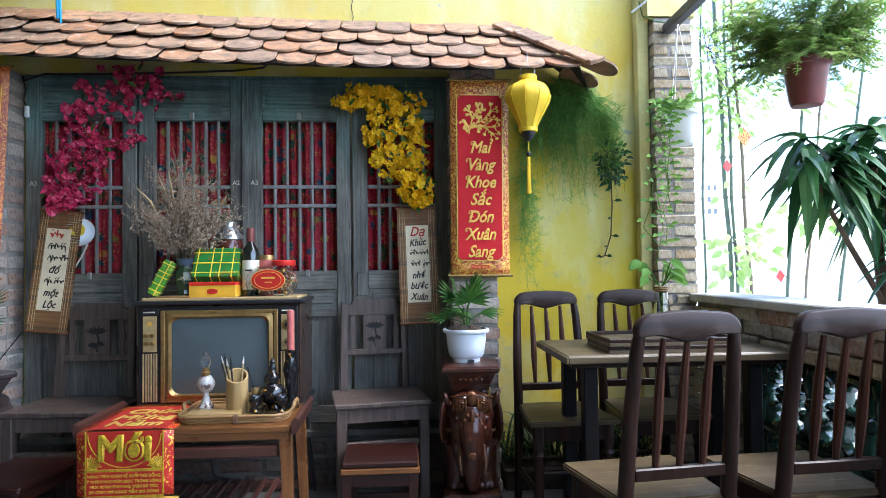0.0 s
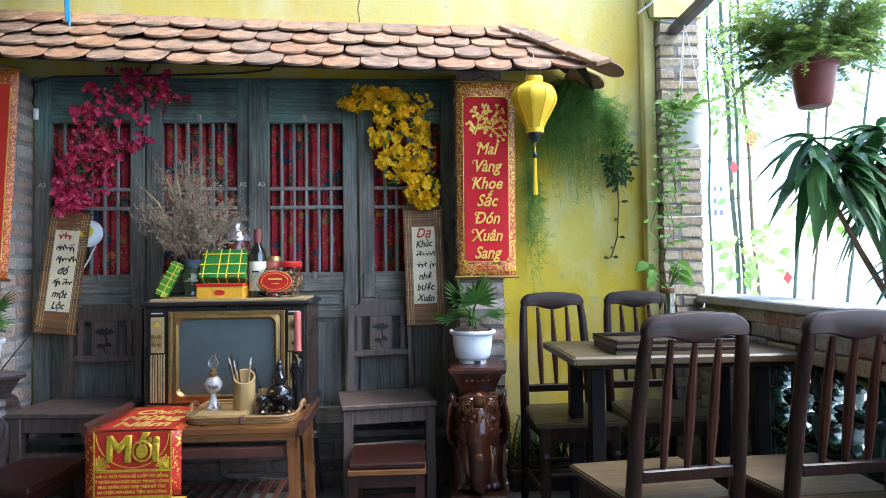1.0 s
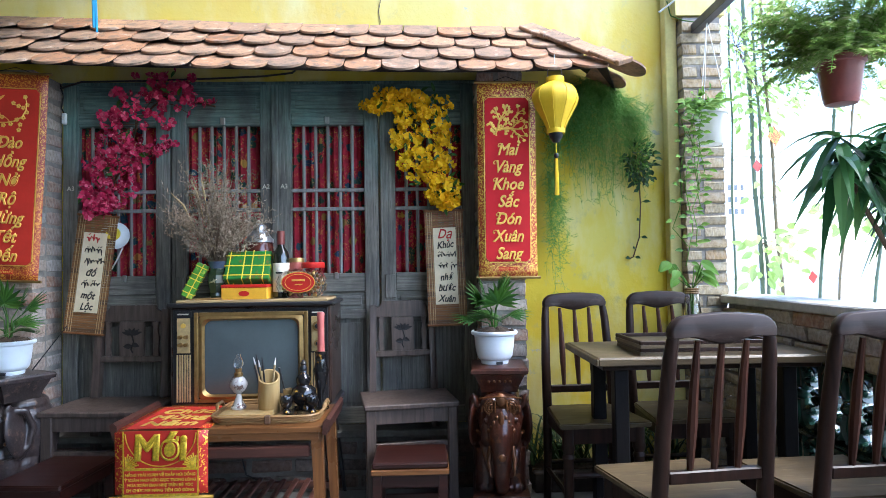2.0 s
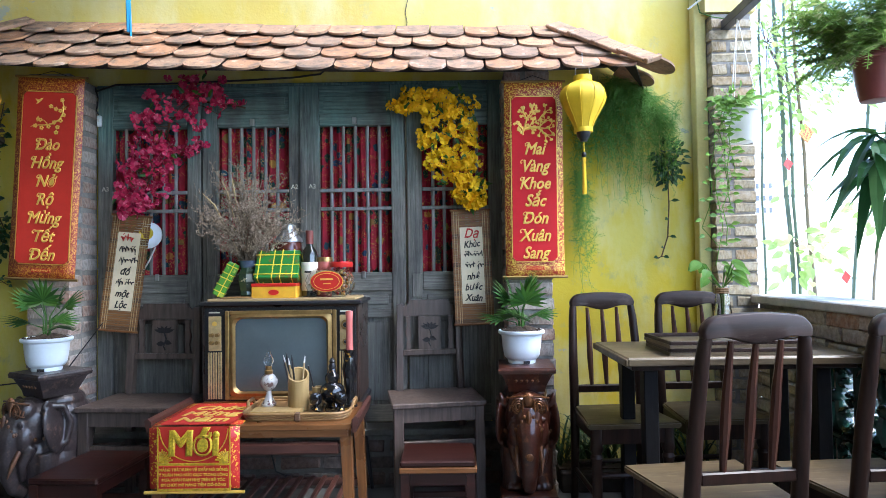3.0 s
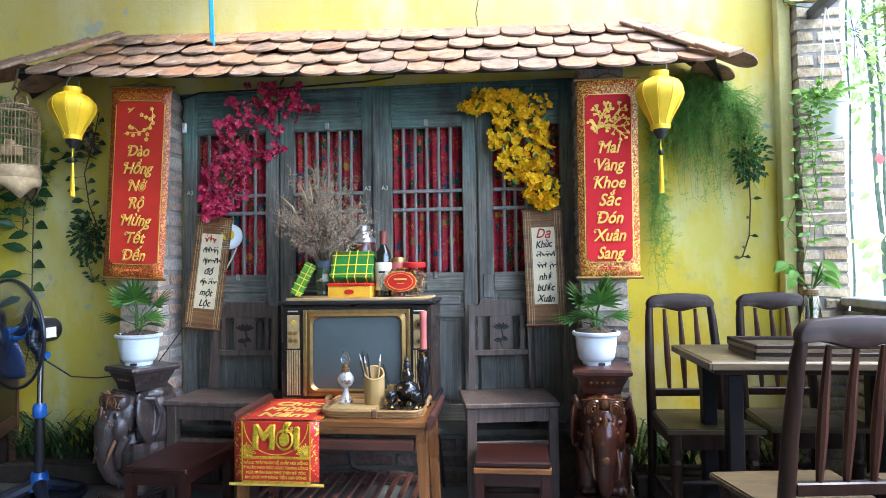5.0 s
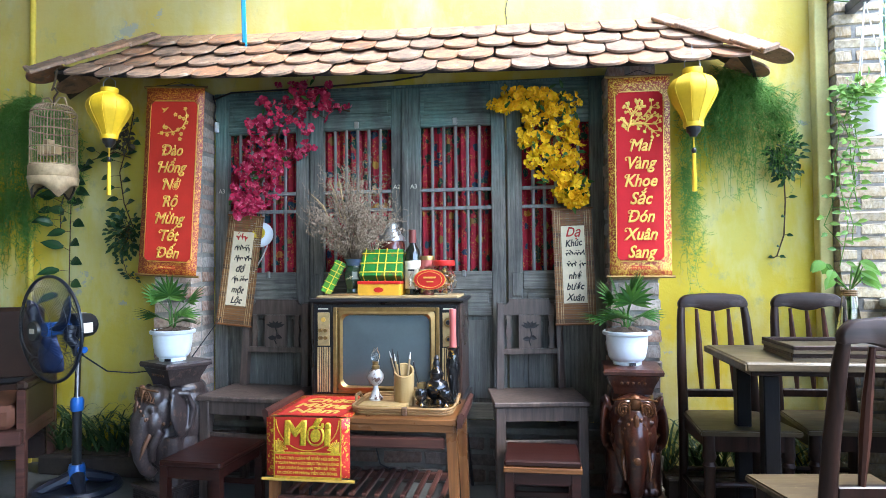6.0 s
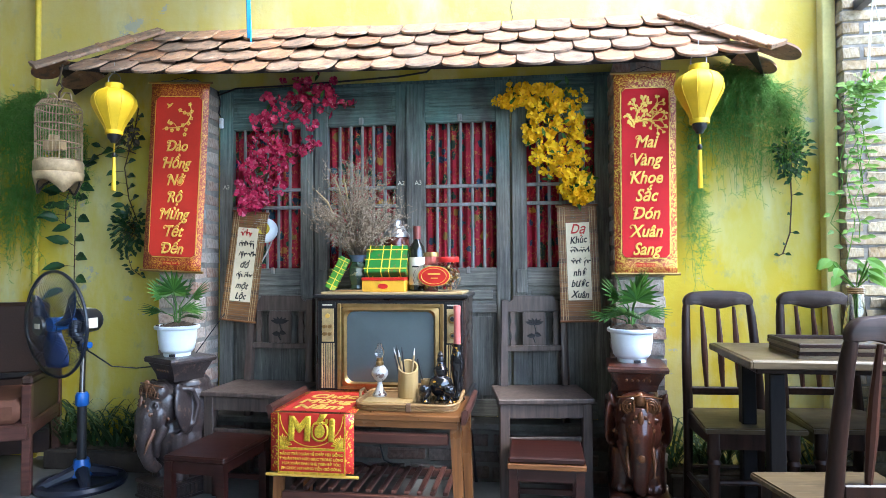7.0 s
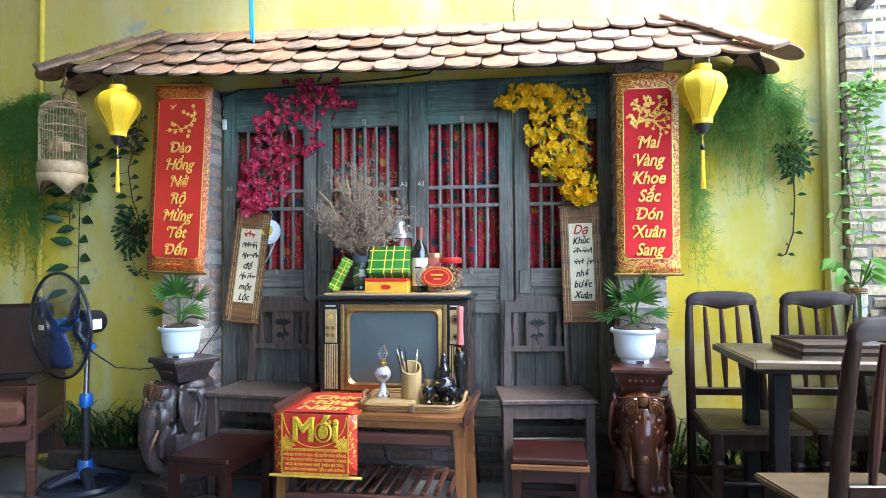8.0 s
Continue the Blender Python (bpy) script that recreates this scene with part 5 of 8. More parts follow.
for side, xc in (("l", -0.290), ("r", 0.295)):
    part("name_strip", bx(xc - 0.036, xc + 0.036, -0.001, 0.0038, 0.392, 0.418), M_BLACK, tv)
    part("name_bar", bx(xc - 0.026, xc + 0.022, -0.0025, -0.0011, 0.402, 0.408), M_LABEL, tv)
    part("control_plate", bx(xc - 0.028, xc + 0.028, -0.003, 0.0038, 0.235, 0.388, bevel=0.001), M_GOLDPALE, tv)
    if side == "l":
        for kx in (-0.013, 0.013):
            for kz in (0.272, 0.306):
                kb = rod(B(), (xc + kx, -0.004, kz), (xc + kx, -0.018, kz), 0.0105, 0.0085, 14)
                part("knob", kb, M_GOLD, tv, smooth=True)
        part("badge", rod(B(), (xc, -0.0032, 0.355), (xc, -0.006, 0.355), 0.011, seg=16), M_GOLDPAPER, tv)
    else:
        for kz, r in ((0.345, 0.024), (0.270, 0.016)):
            dl = part("dial", rod(B(), (xc, -0.0032, kz), (xc, -0.014, kz), r, r * 0.9, 20), M_GOLD, tv, smooth=True)
            part("dial_knob", rod(B(), (xc, -0.0142, kz), (xc, -0.024, kz), r * 0.5, r * 0.4, 14), M_BLACK, dl)
    for k in range(6):
        x = xc - 0.0275 + 0.011 * k
        part("speaker_slat", bx(x - 0.0030, x + 0.0030, -0.004, 0.0038, 0.022, 0.228, bevel=0.001), M_GOLDPALE, tv)
part("lower_trim", bx(-0.340, 0.340, -0.004, 0.0038, 0.0, 0.0115), M_GOLD, tv)
part("base_board", bx(-0.365, 0.365, -0.005, 0.33, -0.022, -0.0005, bevel=0.003), M_BLACK, tv)
for x in (-0.31, 0.31):
    for y in (0.03, 0.29):
        part("leg", rod(B(), (x, y, -0.022), (x * 1.18, y + (-0.03 if y < 0.1 else 0.03), -0.487), 0.016, 0.009, 10), M_BLACK, tv, smooth=True)
part("power_cord", tube(B(), [(-0.02, 0.2, -0.02), (-0.07, 0.18, -0.12), (-0.09, 0.15, -0.24), (-0.05, 0.10, -0.33), (0.0, 0.08, -0.345)], 0.004, 6), M_CORD, tv)
part("plug", bx(-0.005, 0.028, 0.065, 0.09, -0.36, -0.338, bevel=0.004), M_BLACK, tv)

TOP = 0.9392
bd = thing("display_board", "pale pine board lying on the television", "board", (-0.672, 3.045, TOP))
part("plank", bx(-0.335, 0.33, -0.13, 0.15, 0, 0.012, bevel=0.002), M_BOARD, bd)
Z = TOP + 0.0122


def tied(bm_name, lx, ly, lz, t, mat_, nx, nz):
    part("wrapping", bx(-lx / 2, lx / 2, -ly / 2, ly / 2, 0, lz, bevel=0.004), mat_, t)
    jig = random.Random(int(lx * 1000 + lz * 100))
    for k in range(nx):
        x = -lx / 2 + lx * (k + 0.5) / nx + jig.uniform(-0.008, 0.008)
        part("string", bx(x - 0.002, x + 0.002, -ly / 2 - 0.002, ly / 2 + 0.002, -0.0015, lz + 0.002), M_YELLOW, t)
    for k in range(nz):
        z = lz * (k + 0.5) / nz + jig.uniform(-0.006, 0.006)
        part("string", bx(-lx / 2 - 0.0025, lx / 2 + 0.0025, -ly / 2 - 0.0025, ly / 2 + 0.0025, z - 0.002, z + 0.002), M_YELLOW, t)


yb = thing("gift_box", "yellow and orange cardboard sweet box with red lid", "box", (-0.712, 2.985, Z), -2)
part("carton", bx(-0.102, 0.102, -0.05, 0.05, 0, 0.052, bevel=0.002), M_YBOX, yb)
part("lid", bx(-0.1035, 0.1035, -0.0515, 0.0515, 0.0522, 0.066, bevel=0.002), M_REDBOX, yb, "red lid with gold edge")
part("emblem", lathe(B(), [(0.016, -0.0005), (0.016, 0.001), (0.0, 0.001)], 16), M_REDBOX, yb).matrix_local = pose(0, -0.0505, 0.026, 90, 0, 0) @ Matrix.Diagonal((1.5, 0.75, 1, 1))
gc = thing("rice_cake", "square green leaf-wrapped rice cake lying on the sweet box", "rice cake", (-0.712, 3.005, Z + 0.0665), 3, group="tied rice cakes")
tied("", 0.18, 0.062, 0.055, gc, M_CAKEGREEN, 4, 2)
gd = thing("rice_cake", "square green rice cake tied with yellow string, leaning back", "rice cake", (-0.708, 2.955, Z + 0.07), 0, group="tied rice cakes")
gd.matrix_world = pose(-0.708, 2.962, Z + 0.078, -33, 0, 2)
tied("", 0.20, 0.05, 0.152, gd, M_CAKEGREEN, 4, 3)
gl = thing("rice_cake", "long bright green wrapped rice cake leaning on a vase", "rice cake", (-0.985, 2.985, Z), 0, group="tied rice cakes")
gl.matrix_world = pose(-0.985, 2.985, Z + 0.012, 0, 27, 12)
tied("", 0.052, 0.052, 0.165, gl, M_LIMEWRAP, 1, 5)
ic = thing("incense_sticks", "thin bundle of brown sticks lying on the board", "sticks", (-0.86, 2.945, Z))
for k in range(5):
    part("stick", rod(B(), (-0.10, 0.004 * k, 0.003), (0.05, 0.008 * k - 0.01, 0.004 + 0.001 * k), 0.0025, seg=5), M_RATTAN, ic)

vs_ = thing("flower_vase", "green and blue painted vase with square neck", "vase", (-0.853, 3.035, Z))
part("body", lathe(B(), [(0.040, 0.0), (0.046, 0.015), (0.044, 0.03), (0.055, 0.075), (0.054, 0.11), (0.044, 0.128), (0.040, 0.14)], 8), M_VASEGREEN, vs_)
part("neck", lathe(B(), [(0.041, 0.1402), (0.043, 0.15), (0.055, 0.172), (0.046, 0.172), (0.036, 0.15)], 24), M_VASEBLUE, vs_, "blue-grey glazed rim", smooth=True)
dr = thing("dried_flowers", "bushy bunch of grey-brown dried statice in the vase", "dried flowers", (-0.853, 3.035, Z + 0.10))
rng = random.Random(77)
stems, puffs = B(), B()
for k in range(250):
    a, el = rng.uniform(0, 6.28), rng.uniform(0.05, 1.0) ** 0.8
    L = rng.uniform(0.34, 0.66) * (1.0 - 0.42 * el)
    tipv = Vector((math.sin(el) * math.cos(a) * 0.88 - 0.012, math.sin(el) * math.sin(a) * 0.5 - 0.03, math.cos(el))) * L
    mid = Vector((tipv.x * 0.35, tipv.y * 0.35, tipv.z * 0.6))
    tube(stems, [(0.01 * math.cos(a), 0.01 * math.sin(a), 0.0), mid, tipv], [0.0016, 0.0012, 0.0007], 3)
    for j in range(9):
        f = 0.45 + 0.55 * j / 8
        p0 = mid.lerp(tipv, (f - 0.35) / 0.65)
        d = Vector((rng.uniform(-1, 1), rng.uniform(-1, 1), rng.uniform(-0.2, 1.2))).normalized() * rng.uniform(0.02, 0.055)
        tube(stems, [p0, p0 + d], [0.0008, 0.0005], 3)
        for i in range(9):
            q = p0 + d * (0.25 + 0.09 * i)
            e = Vector((rng.uniform(-1, 1), rng.uniform(-1, 1), rng.uniform(-1, 1))).normalized() * rng.uniform(0.004, 0.0085)
            g = e.orthogonal().normalized() * rng.uniform(0.0013, 0.0028)
            puffs.faces.new([puffs.verts.new(q - g), puffs.verts.new(q + e), puffs.verts.new(q + g)])
part("stem_tuft", stems, M_DRYSTEM, dr, kind="stuff")
part("floret_mass", puffs, M_DRY, dr, kind="stuff")
for dx, dz, lean in ((-0.145, 0.33, -0.055), (-0.085, 0.385, -0.022), (-0.055, 0.40, -0.008)):
    s = B()
    tube(s, [(0, 0, 0.02), (dx * 0.6, -0.03, dz * 0.6), (dx, -0.05, dz), (dx + lean, -0.055, dz + 0.055)], [0.0014, 0.0014, 0.005, 0.002], 6)
    part("foxtail", s, M_BOARD, dr, "pale foxtail grass plume", smooth=True)

fk = thing("flask", "red-brown ceramic flask with stepped pewter lid", "flask", (-0.688, 3.11, Z))
part("body", lathe(B(), [(0.05, 0.0), (0.062, 0.03), (0.066, 0.12), (0.066, 0.22), (0.060, 0.262), (0.052, 0.272)], 28), M_JARBROWN, fk, smooth=True)
part("lid", lathe(B(), [(0.066, 0.26), (0.064, 0.275), (0.046, 0.295), (0.043, 0.31), (0.030, 0.318), (0.028, 0.34), (0.014, 0.352), (0.0, 0.354)], 28), M_PEWTER, fk, "pewter stepped lid", smooth=True)
part("handle", tube(B(), [(-0.066, -0.02, 0.10), (-0.085, -0.05, 0.16), (-0.055, -0.06, 0.25)], 0.006, 6), M_CREAM, fk, smooth=True)

wb = thing("wine_bottle", "dark glass wine bottle with cream label", "bottle", (-0.568, 3.02, Z))
part("glass", lathe(B(), [(0.030, 0.0), (0.0375, 0.006), (0.0375, 0.19), (0.033, 0.212), (0.017, 0.235), (0.0145, 0.25), (0.0145, 0.295), (0.017, 0.297), (0.017, 0.305), (0.0, 0.306)], 28), M_BOTTLE, wb, smooth=True)
part("label", lathe(B(), [(0.0378, 0.030), (0.0382, 0.031), (0.0382, 0.160), (0.0378, 0.161)], 28), M_LABEL, wb, "cream paper label", smooth=True)
part("capsule", lathe(B(), [(0.0155, 0.245), (0.0178, 0.246), (0.0178, 0.3075), (0.0, 0.309)], 20), M_TERRACOTTA, wb, "dark red foil", smooth=True)
part("label_bars", bx(-0.016, 0.016, -0.0395, -0.0386, 0.112, 0.120), M_INK, wb)
cn = thing("tin_can", "pink and cream paper-covered tin can", "can", (-0.505, 3.06, Z))
part("can_body", lathe(B(), [(0.035, 0.0), (0.035, 0.165), (0.0, 0.165)], 24), M_CANDLE, cn, smooth=True)
part("can_lid", lathe(B(), [(0.0365, 0.163), (0.0365, 0.18), (0.033, 0.184), (0.0, 0.184)], 24), M_GOLD, cn, "gold-coloured lid", smooth=True)
part("band", lathe(B(), [(0.0352, 0.06), (0.0356, 0.061), (0.0356, 0.12), (0.0352, 0.121)], 24), M_CREAM, cn)
gb = thing("glass_bowl", "small clear glass bowl behind the cakes", "bowl", (-0.625, 3.10, Z))
part("bowl", lathe(B(), [(0.028, 0.0), (0.04, 0.16), (0.055, 0.21), (0.05, 0.21), (0.03, 0.15)], 20), M_PEWTER, gb, smooth=True)

cj = thing("sweet_jar", "faceted clear jar of wrapped sweets with red label and lid", "jar", (-0.463, 2.985, Z))
oct_ = [(0.108, 0.075), (0.075, 0.128), (-0.045, 0.136), (-0.098, 0.112), (-0.118, 0.065), (-0.098, 0.018), (-0.045, 0.0), (0.06, 0.0), (0.095, 0.02)]
jb = prism(B(), oct_, -0.04, 0.06)
bmesh.ops.bevel(jb, geom=list(jb.edges), offset=0.012, segments=2, affect="EDGES", clamp_overlap=True)
part("jar_body", jb, M_CLEAR, cj, "clear plastic", smooth=True)
cd = B()
rng = random.Random(12)
for k in range(240):
    x, z = rng.uniform(-0.104, 0.094), rng.uniform(0.012, 0.120)
    if abs(x) / 0.115 + abs(z - 0.066) / 0.13 > 0.98:
        continue
    ball(cd, (x, rng.uniform(-0.028, 0.046), z), (0.009, 0.008, 0.007), Euler((rng.uniform(0, 3), rng.uniform(0, 3), 0)).to_matrix().to_4x4(), 6, 4)
part("sweets", cd, M_CANDY, cj, kind="stuff")
lb = lathe(B(), [(0.062, -0.002), (0.062, 0.001), (0.0, 0.0025)], 32)
o = part("label_oval", lb, M_REDBOX, cj, "red oval label")
o.matrix_local = pose(-0.012, -0.0435, 0.072, 90, 0, 0) @ Matrix.Diagonal((1.15, 0.72, 1, 1))
lb = lathe(B(), [(0.064, -0.002), (0.066, 0.0005), (0.0, 0.0)], 32)
o = part("label_rim", lb, M_GOLDPAPER, cj)
o.matrix_local = pose(-0.012, -0.0415, 0.072, 90, 0, 0) @ Matrix.Diagonal((1.15, 0.72, 1, 1))
part("label_bars", bx(-0.040, 0.018, -0.0485, -0.0462, 0.078, 0.086), M_GOLDPAPER, cj)
part("label_ring", tube(B(), [(-0.012 + 0.058 * math.cos(2 * math.pi * k / 32), -0.0466, 0.072 + 0.036 * math.sin(2 * math.pi * k / 32)) for k in range(33)], 0.0012, 5), M_GOLDPAPER, cj)
part("label_bars", bx(-0.026, 0.006, -0.0485, -0.0462, 0.060, 0.065), M_GOLDPAPER, cj)
part("lid", lathe(B(), [(0.052, 0.0), (0.054, 0.004), (0.054, 0.022), (0.05, 0.026), (0.0, 0.026)], 28, at=(0.045, 0.015, 0.135)), M_REDBOX, cj, "bright red screw lid", smooth=True)


# ---- coffee table and its tray ----
TABLE_Z = 0.490
ct = thing("coffee_table", "honey-brown wooden coffee table with raised ends and slatted shelf", "table", (-0.68, 2.695, 0))
part("tabletop", bx(-0.40, 0.40, -0.195, 0.195, 0.455, 0.478, bevel=0.003), M_COFFEE, ct)
for s in (-1, 1):
    e = prism(B(), [(0, 0.448), (0.018, 0.448), (0.026, 0.478), (0.030, 0.50), (0.016, 0.507), (0.002, 0.495)], -0.20, 0.20)
    bmesh.ops.transform(e, matrix=Matrix.Translation((s * 0.402, 0, 0)) @ Matrix.Diagonal((s, 1, 1, 1)), verts=e.verts)
    bmesh.ops.recalc_face_normals(e, faces=e.faces)
    part("raised_end", e, M_COFFEEDARK, ct)
part("apron", bx(-0.385, 0.385, -0.19, -0.17, 0.43, 0.4548), M_COFFEE, ct)
for sx in (-1, 1):
    for sy in (-1, 1):
        lg = B()
        a, b = (sx * 0.375, sy * 0.165), (sx * 0.395, sy * 0.175)
        vs2 = []
        for (x, y), z, hw in ((a, 0.4545, 0.022), (b, 0.0, 0.017)):
            vs2.append([lg.verts.new((x + dx * hw, y + dy * hw, z)) for dx, dy in ((-1, -1), (1, -1), (1, 1), (-1, 1))])
        lg.faces.new(vs2[0][::-1])
        lg.faces.new(vs2[1])
        for k in range(4):
            lg.faces.new((vs2[0][k], vs2[1][k], vs2[1][(k + 1) % 4], vs2[0][(k + 1) % 4]))
        bmesh.ops.recalc_face_normals(lg, faces=lg.faces)
        part("leg", lg, M_COFFEELEG, ct)
part("front_rail", bx(-0.348, 0.348, -0.185, -0.163, 0.362, 0.408, bevel=0.008), M_COFFEEDARK, ct)
part("back_rail", bx(-0.348, 0.348, 0.163, 0.185, 0.362, 0.408, bevel=0.008), M_COFFEEDARK, ct)
for sy in (-1, 1):
    part("shelf_rail", bx(-0.37, 0.37, sy * 0.17 - 0.012, sy * 0.17 + 0.012, 0.135, 0.165, bevel=0.003), M_COFFEEDARK, ct)
for k in range(13):
    x = -0.33 + 0.055 * k
    part("shelf_slat", bx(x - 0.011, x + 0.011, -0.16, 0.16, 0.166, 0.18, bevel=0.003), M_COFFEEDARK, ct)

ct.matrix_world = ct.matrix_world @ Matrix.Diagonal((0.945, 1, 1.0247, 1))

M_GLITTER = surface("gold_glitter", (0.72, 0.48, 0.03), 0.35, 0.4, 0.4, 120, 0.4, fine=400)
rn = thing("table_runner", "red and gold new year runner draped over the table", "table runner", (-0.895, 2.495, TABLE_Z))
HW = 0.172


def drape(x0, x1, s0, s1, lift):
    """Cloth from s0 to s1 along the runner: s<0 hangs in front, s>0 lies on the table."""
    bm = B()
    n = 14
    rows_ = []
    for k in range(n + 1):
        s = s0 + (s1 - s0) * k / n
        if s < 0:
            p = (-0.004 - lift, 0.004 + s + 0.001)
        else:
            p = (s, 0.0035 + lift)
        rows_.append([bm.verts.new((x, p[0] + (0.004 * math.sin(x * 30) * min(1, -s * 4) if s < 0 else 0), p[1])) for x in (x0, x0 + (x1 - x0) * 0.25, (x0 + x1) / 2, x0 + (x1 - x0) * 0.75, x1)])
    for a, b in zip(rows_, rows_[1:]):
        for k in range(4):
            bm.faces.new((a[k], a[k + 1], b[k + 1], b[k]))
    return bm


part("gold_border_cloth", drape(-HW, HW, -0.238, 0.40, 0.0), M_RUNNER_GOLD, rn, "glittery gold patterned border", smooth=True).modifiers.new("thick", "SOLIDIFY").thickness = 0.0015
part("red_field", bx(-0.139, 0.139, -0.0105, -0.0078, -0.242, 0.0), M_REDORANGE, rn, "red printed field")
part("red_cloth", drape(-HW + 0.036, HW - 0.036, 0.001, 0.36, 0.0022), M_REDORANGE, rn)
part("gold_arc", tube(B(), [(0.130 * math.cos(radians(a)), -0.0115, 0.126 * math.sin(radians(a)) - 0.004) for a in range(182, 359, 8)], 0.0022, 5), M_GLITTER, rn)
for sg in (-1, 1):
    for k in range(9):
        a = radians(88 - 11 * k)
        L = 0.034 + 0.026 * abs(math.cos(2 * (a - radians(45)))) ** 0.5 * (1 if k in (0, 1, 7, 8) else 0.55)
        part("ray", tube(B(), [(sg * 0.130, -0.0112, -0.133), (sg * (0.130 - L * math.cos(a)), -0.0112, -0.133 + L * math.sin(a))], [0.0012, 0.0034], 5), M_GLITTER, rn)
for z0, z1 in ((-0.1445, -0.1355), (-0.240, -0.2305)):
    part("gold_band", bx(-0.139, 0.139, -0.0128, -0.0106, z0, z1), M_GLITTER, rn)
for sg in (-1, 1):
    part("gold_band", bx(sg * 0.1365 - 0.0025, sg * 0.1365 + 0.0025, -0.0126, -0.0106, -0.2303, 0.0), M_GLITTER, rn)
part("verse_panel", bx(-0.132, 0.132, -0.0145, -0.0085, -0.229, -0.147), M_REDORANGE, rn, "red verse panel with gold lettering")
letters("Mới", 0.124, M_GLITTER, rn, Matrix.Translation((0.0, -0.0170, -0.064)) @ UPRIGHT @ Matrix.Diagonal((0.98, 1.0, 0.5, 1)), "lettering", 0.0005, 0.05, 0.0072)
for k, line in enumerate(["NẮNG TRẢI XUÂN VỀ KHẮP NÚI ĐỒNG", "Ý XUÂN NAO NỨC GIỤC TRONG LÒNG", "MƯA XUÂN ĐAN NHẸ TRÊN BỜ TÓC", "EM CHÚC MƠ MÀNG TIỄN GIÓ ĐÔNG"]):
    letters(line, 0.0142, M_GLITTER, rn, Matrix.Translation((0, -0.0152, -0.160 - 0.0188 * k)) @ UPRIGHT, "small_lettering", 0.0003, 0.0, 0.0006)
for word, y in (("Năm", 0.075), ("Mừng", 0.175), ("Chúc", 0.275)):
    letters(word, 0.115, M_GOLDPAPER, rn, Matrix.Translation((0.0, y, 0.0070)) @ Matrix.Diagonal((0.86, 0.85, 0.4, 1)), "lettering", 0.0004, 0.12, 0.0045)
part("rod", rod(B(), (-HW - 0.018, -0.006, -0.246), (HW + 0.018, -0.006, -0.246), 0.0065, seg=8), M_GOLDPAPER, rn, smooth=True)

ty = thing("rattan_tray", "oval rattan tray with woven rim", "tray", (-0.535, 2.715, TABLE_Z))
part("tray_floor", prism(B(), rounded(0.225, 0.15, 0.06, 0, 0), 0, 0.006), M_RATTAN, ty)
ty.children[0].matrix_local = pose(0, 0, 0.007, 90, 0, 0)
for k in range(3):
    o = [(x, y, 0.006 + 0.0105 * k) for x, y in rounded(0.232 + 0.003 * k, 0.157 + 0.003 * k, 0.065, 0, 0)]
    part("cane_ring", tube(B(), o + [o[0]], 0.0062, 7), M_RATTAN, ty, smooth=True)
for x in (0.02,):
    part("binding", bx(x - 0.013, x + 0.013, -0.172, -0.150, 0.0, 0.034, bevel=0.004), M_MATBAND, ty)
for s in (-1, 1):
    part("handle", tube(B(), [(s * 0.24, -0.045, 0.025), (s * 0.246, -0.03, 0.05), (s * 0.246, 0.03, 0.05), (s * 0.24, 0.045, 0.025)], 0.008, 7), M_RATTAN, ty, smooth=True)
ty.matrix_world = ty.matrix_world @ Matrix.Diagonal((0.88, 1, 1, 1))
TZ = TABLE_Z + 0.0075
sl = thing("wooden_sheet", "pale wooden slip lying in the tray", "board", (-0.62, 2.64, TZ))
part("slip", bx(-0.10, 0.10, -0.05, 0.04, 0, 0.022, bevel=0.002), M_BAMBOO, sl)

ol = thing("oil_lamp", "painted porcelain oil lamp with glass chimney", "oil lamp", (-0.672, 2.705, TZ + 0.0225))
part("foot", lathe(B(), [(0.034, 0.0), (0.036, 0.008), (0.024, 0.022), (0.014, 0.045), (0.012, 0.062)], 24), M_PORCELAIN, ol, smooth=True)
part("bowl", lathe(B(), [(0.012, 0.062), (0.030, 0.075), (0.041, 0.095), (0.040, 0.110), (0.026, 0.128), (0.018, 0.134)], 24), M_PORCELAIN, ol, smooth=True)
part("burner", lathe(B(), [(0.019, 0.134), (0.020, 0.148), (0.014, 0.152), (0.016, 0.168)], 20), M_GOLD, ol, "brass burner", smooth=True)
ol.matrix_world = ol.matrix_world @ Matrix.Diagonal((0.86, 0.86, 0.97, 1))
part("chimney", lathe(B(), [(0.014, 0.168), (0.024, 0.185), (0.022, 0.20), (0.012, 0.215), (0.011, 0.228)], 20), M_CLEAR, ol, "clear glass chimney", smooth=True)

bc = thing("brush_pot", "pale bamboo cup holding paint brushes", "brush pot", (-0.548, 2.70, TZ))
part("cup", lathe(B(), [(0.040, 0.0), (0.043, 0.004), (0.043, 0.150), (0.036, 0.150), (0.036, 0.02), (0.0, 0.02)], 28), M_BAMBOO, bc, smooth=True)
for v in bc.children[0].data.vertices:
    if v.co.z > 0.1:
        v.co.z += v.co.y * 0.55 - v.co.x * 0.15
for k, (dx, h, mt) in enumerate(((-0.055, 0.20, M_ROPE), (-0.045, 0.215, M_INK), (-0.035, 0.19, M_ROPE), (-0.022, 0.205, M_INK), (0.028, 0.20, M_ROPE), (-0.05, 0.185, M_INK))):
    br = part("brush", rod(B(), (dx * 0.3, 0.01 - 0.004 * k, 0.03), (dx, -0.004 * k, h), 0.0032, 0.004, 7), M_BOARD if mt is M_ROPE else M_BLACK, bc)
    part("bristles", rod(B(), (dx, -0.004 * k, h), (dx * 1.12, -0.004 * k, h + 0.028), 0.0042, 0.001, 7), mt, br, "white bristles" if mt is M_ROPE else "black bristles")
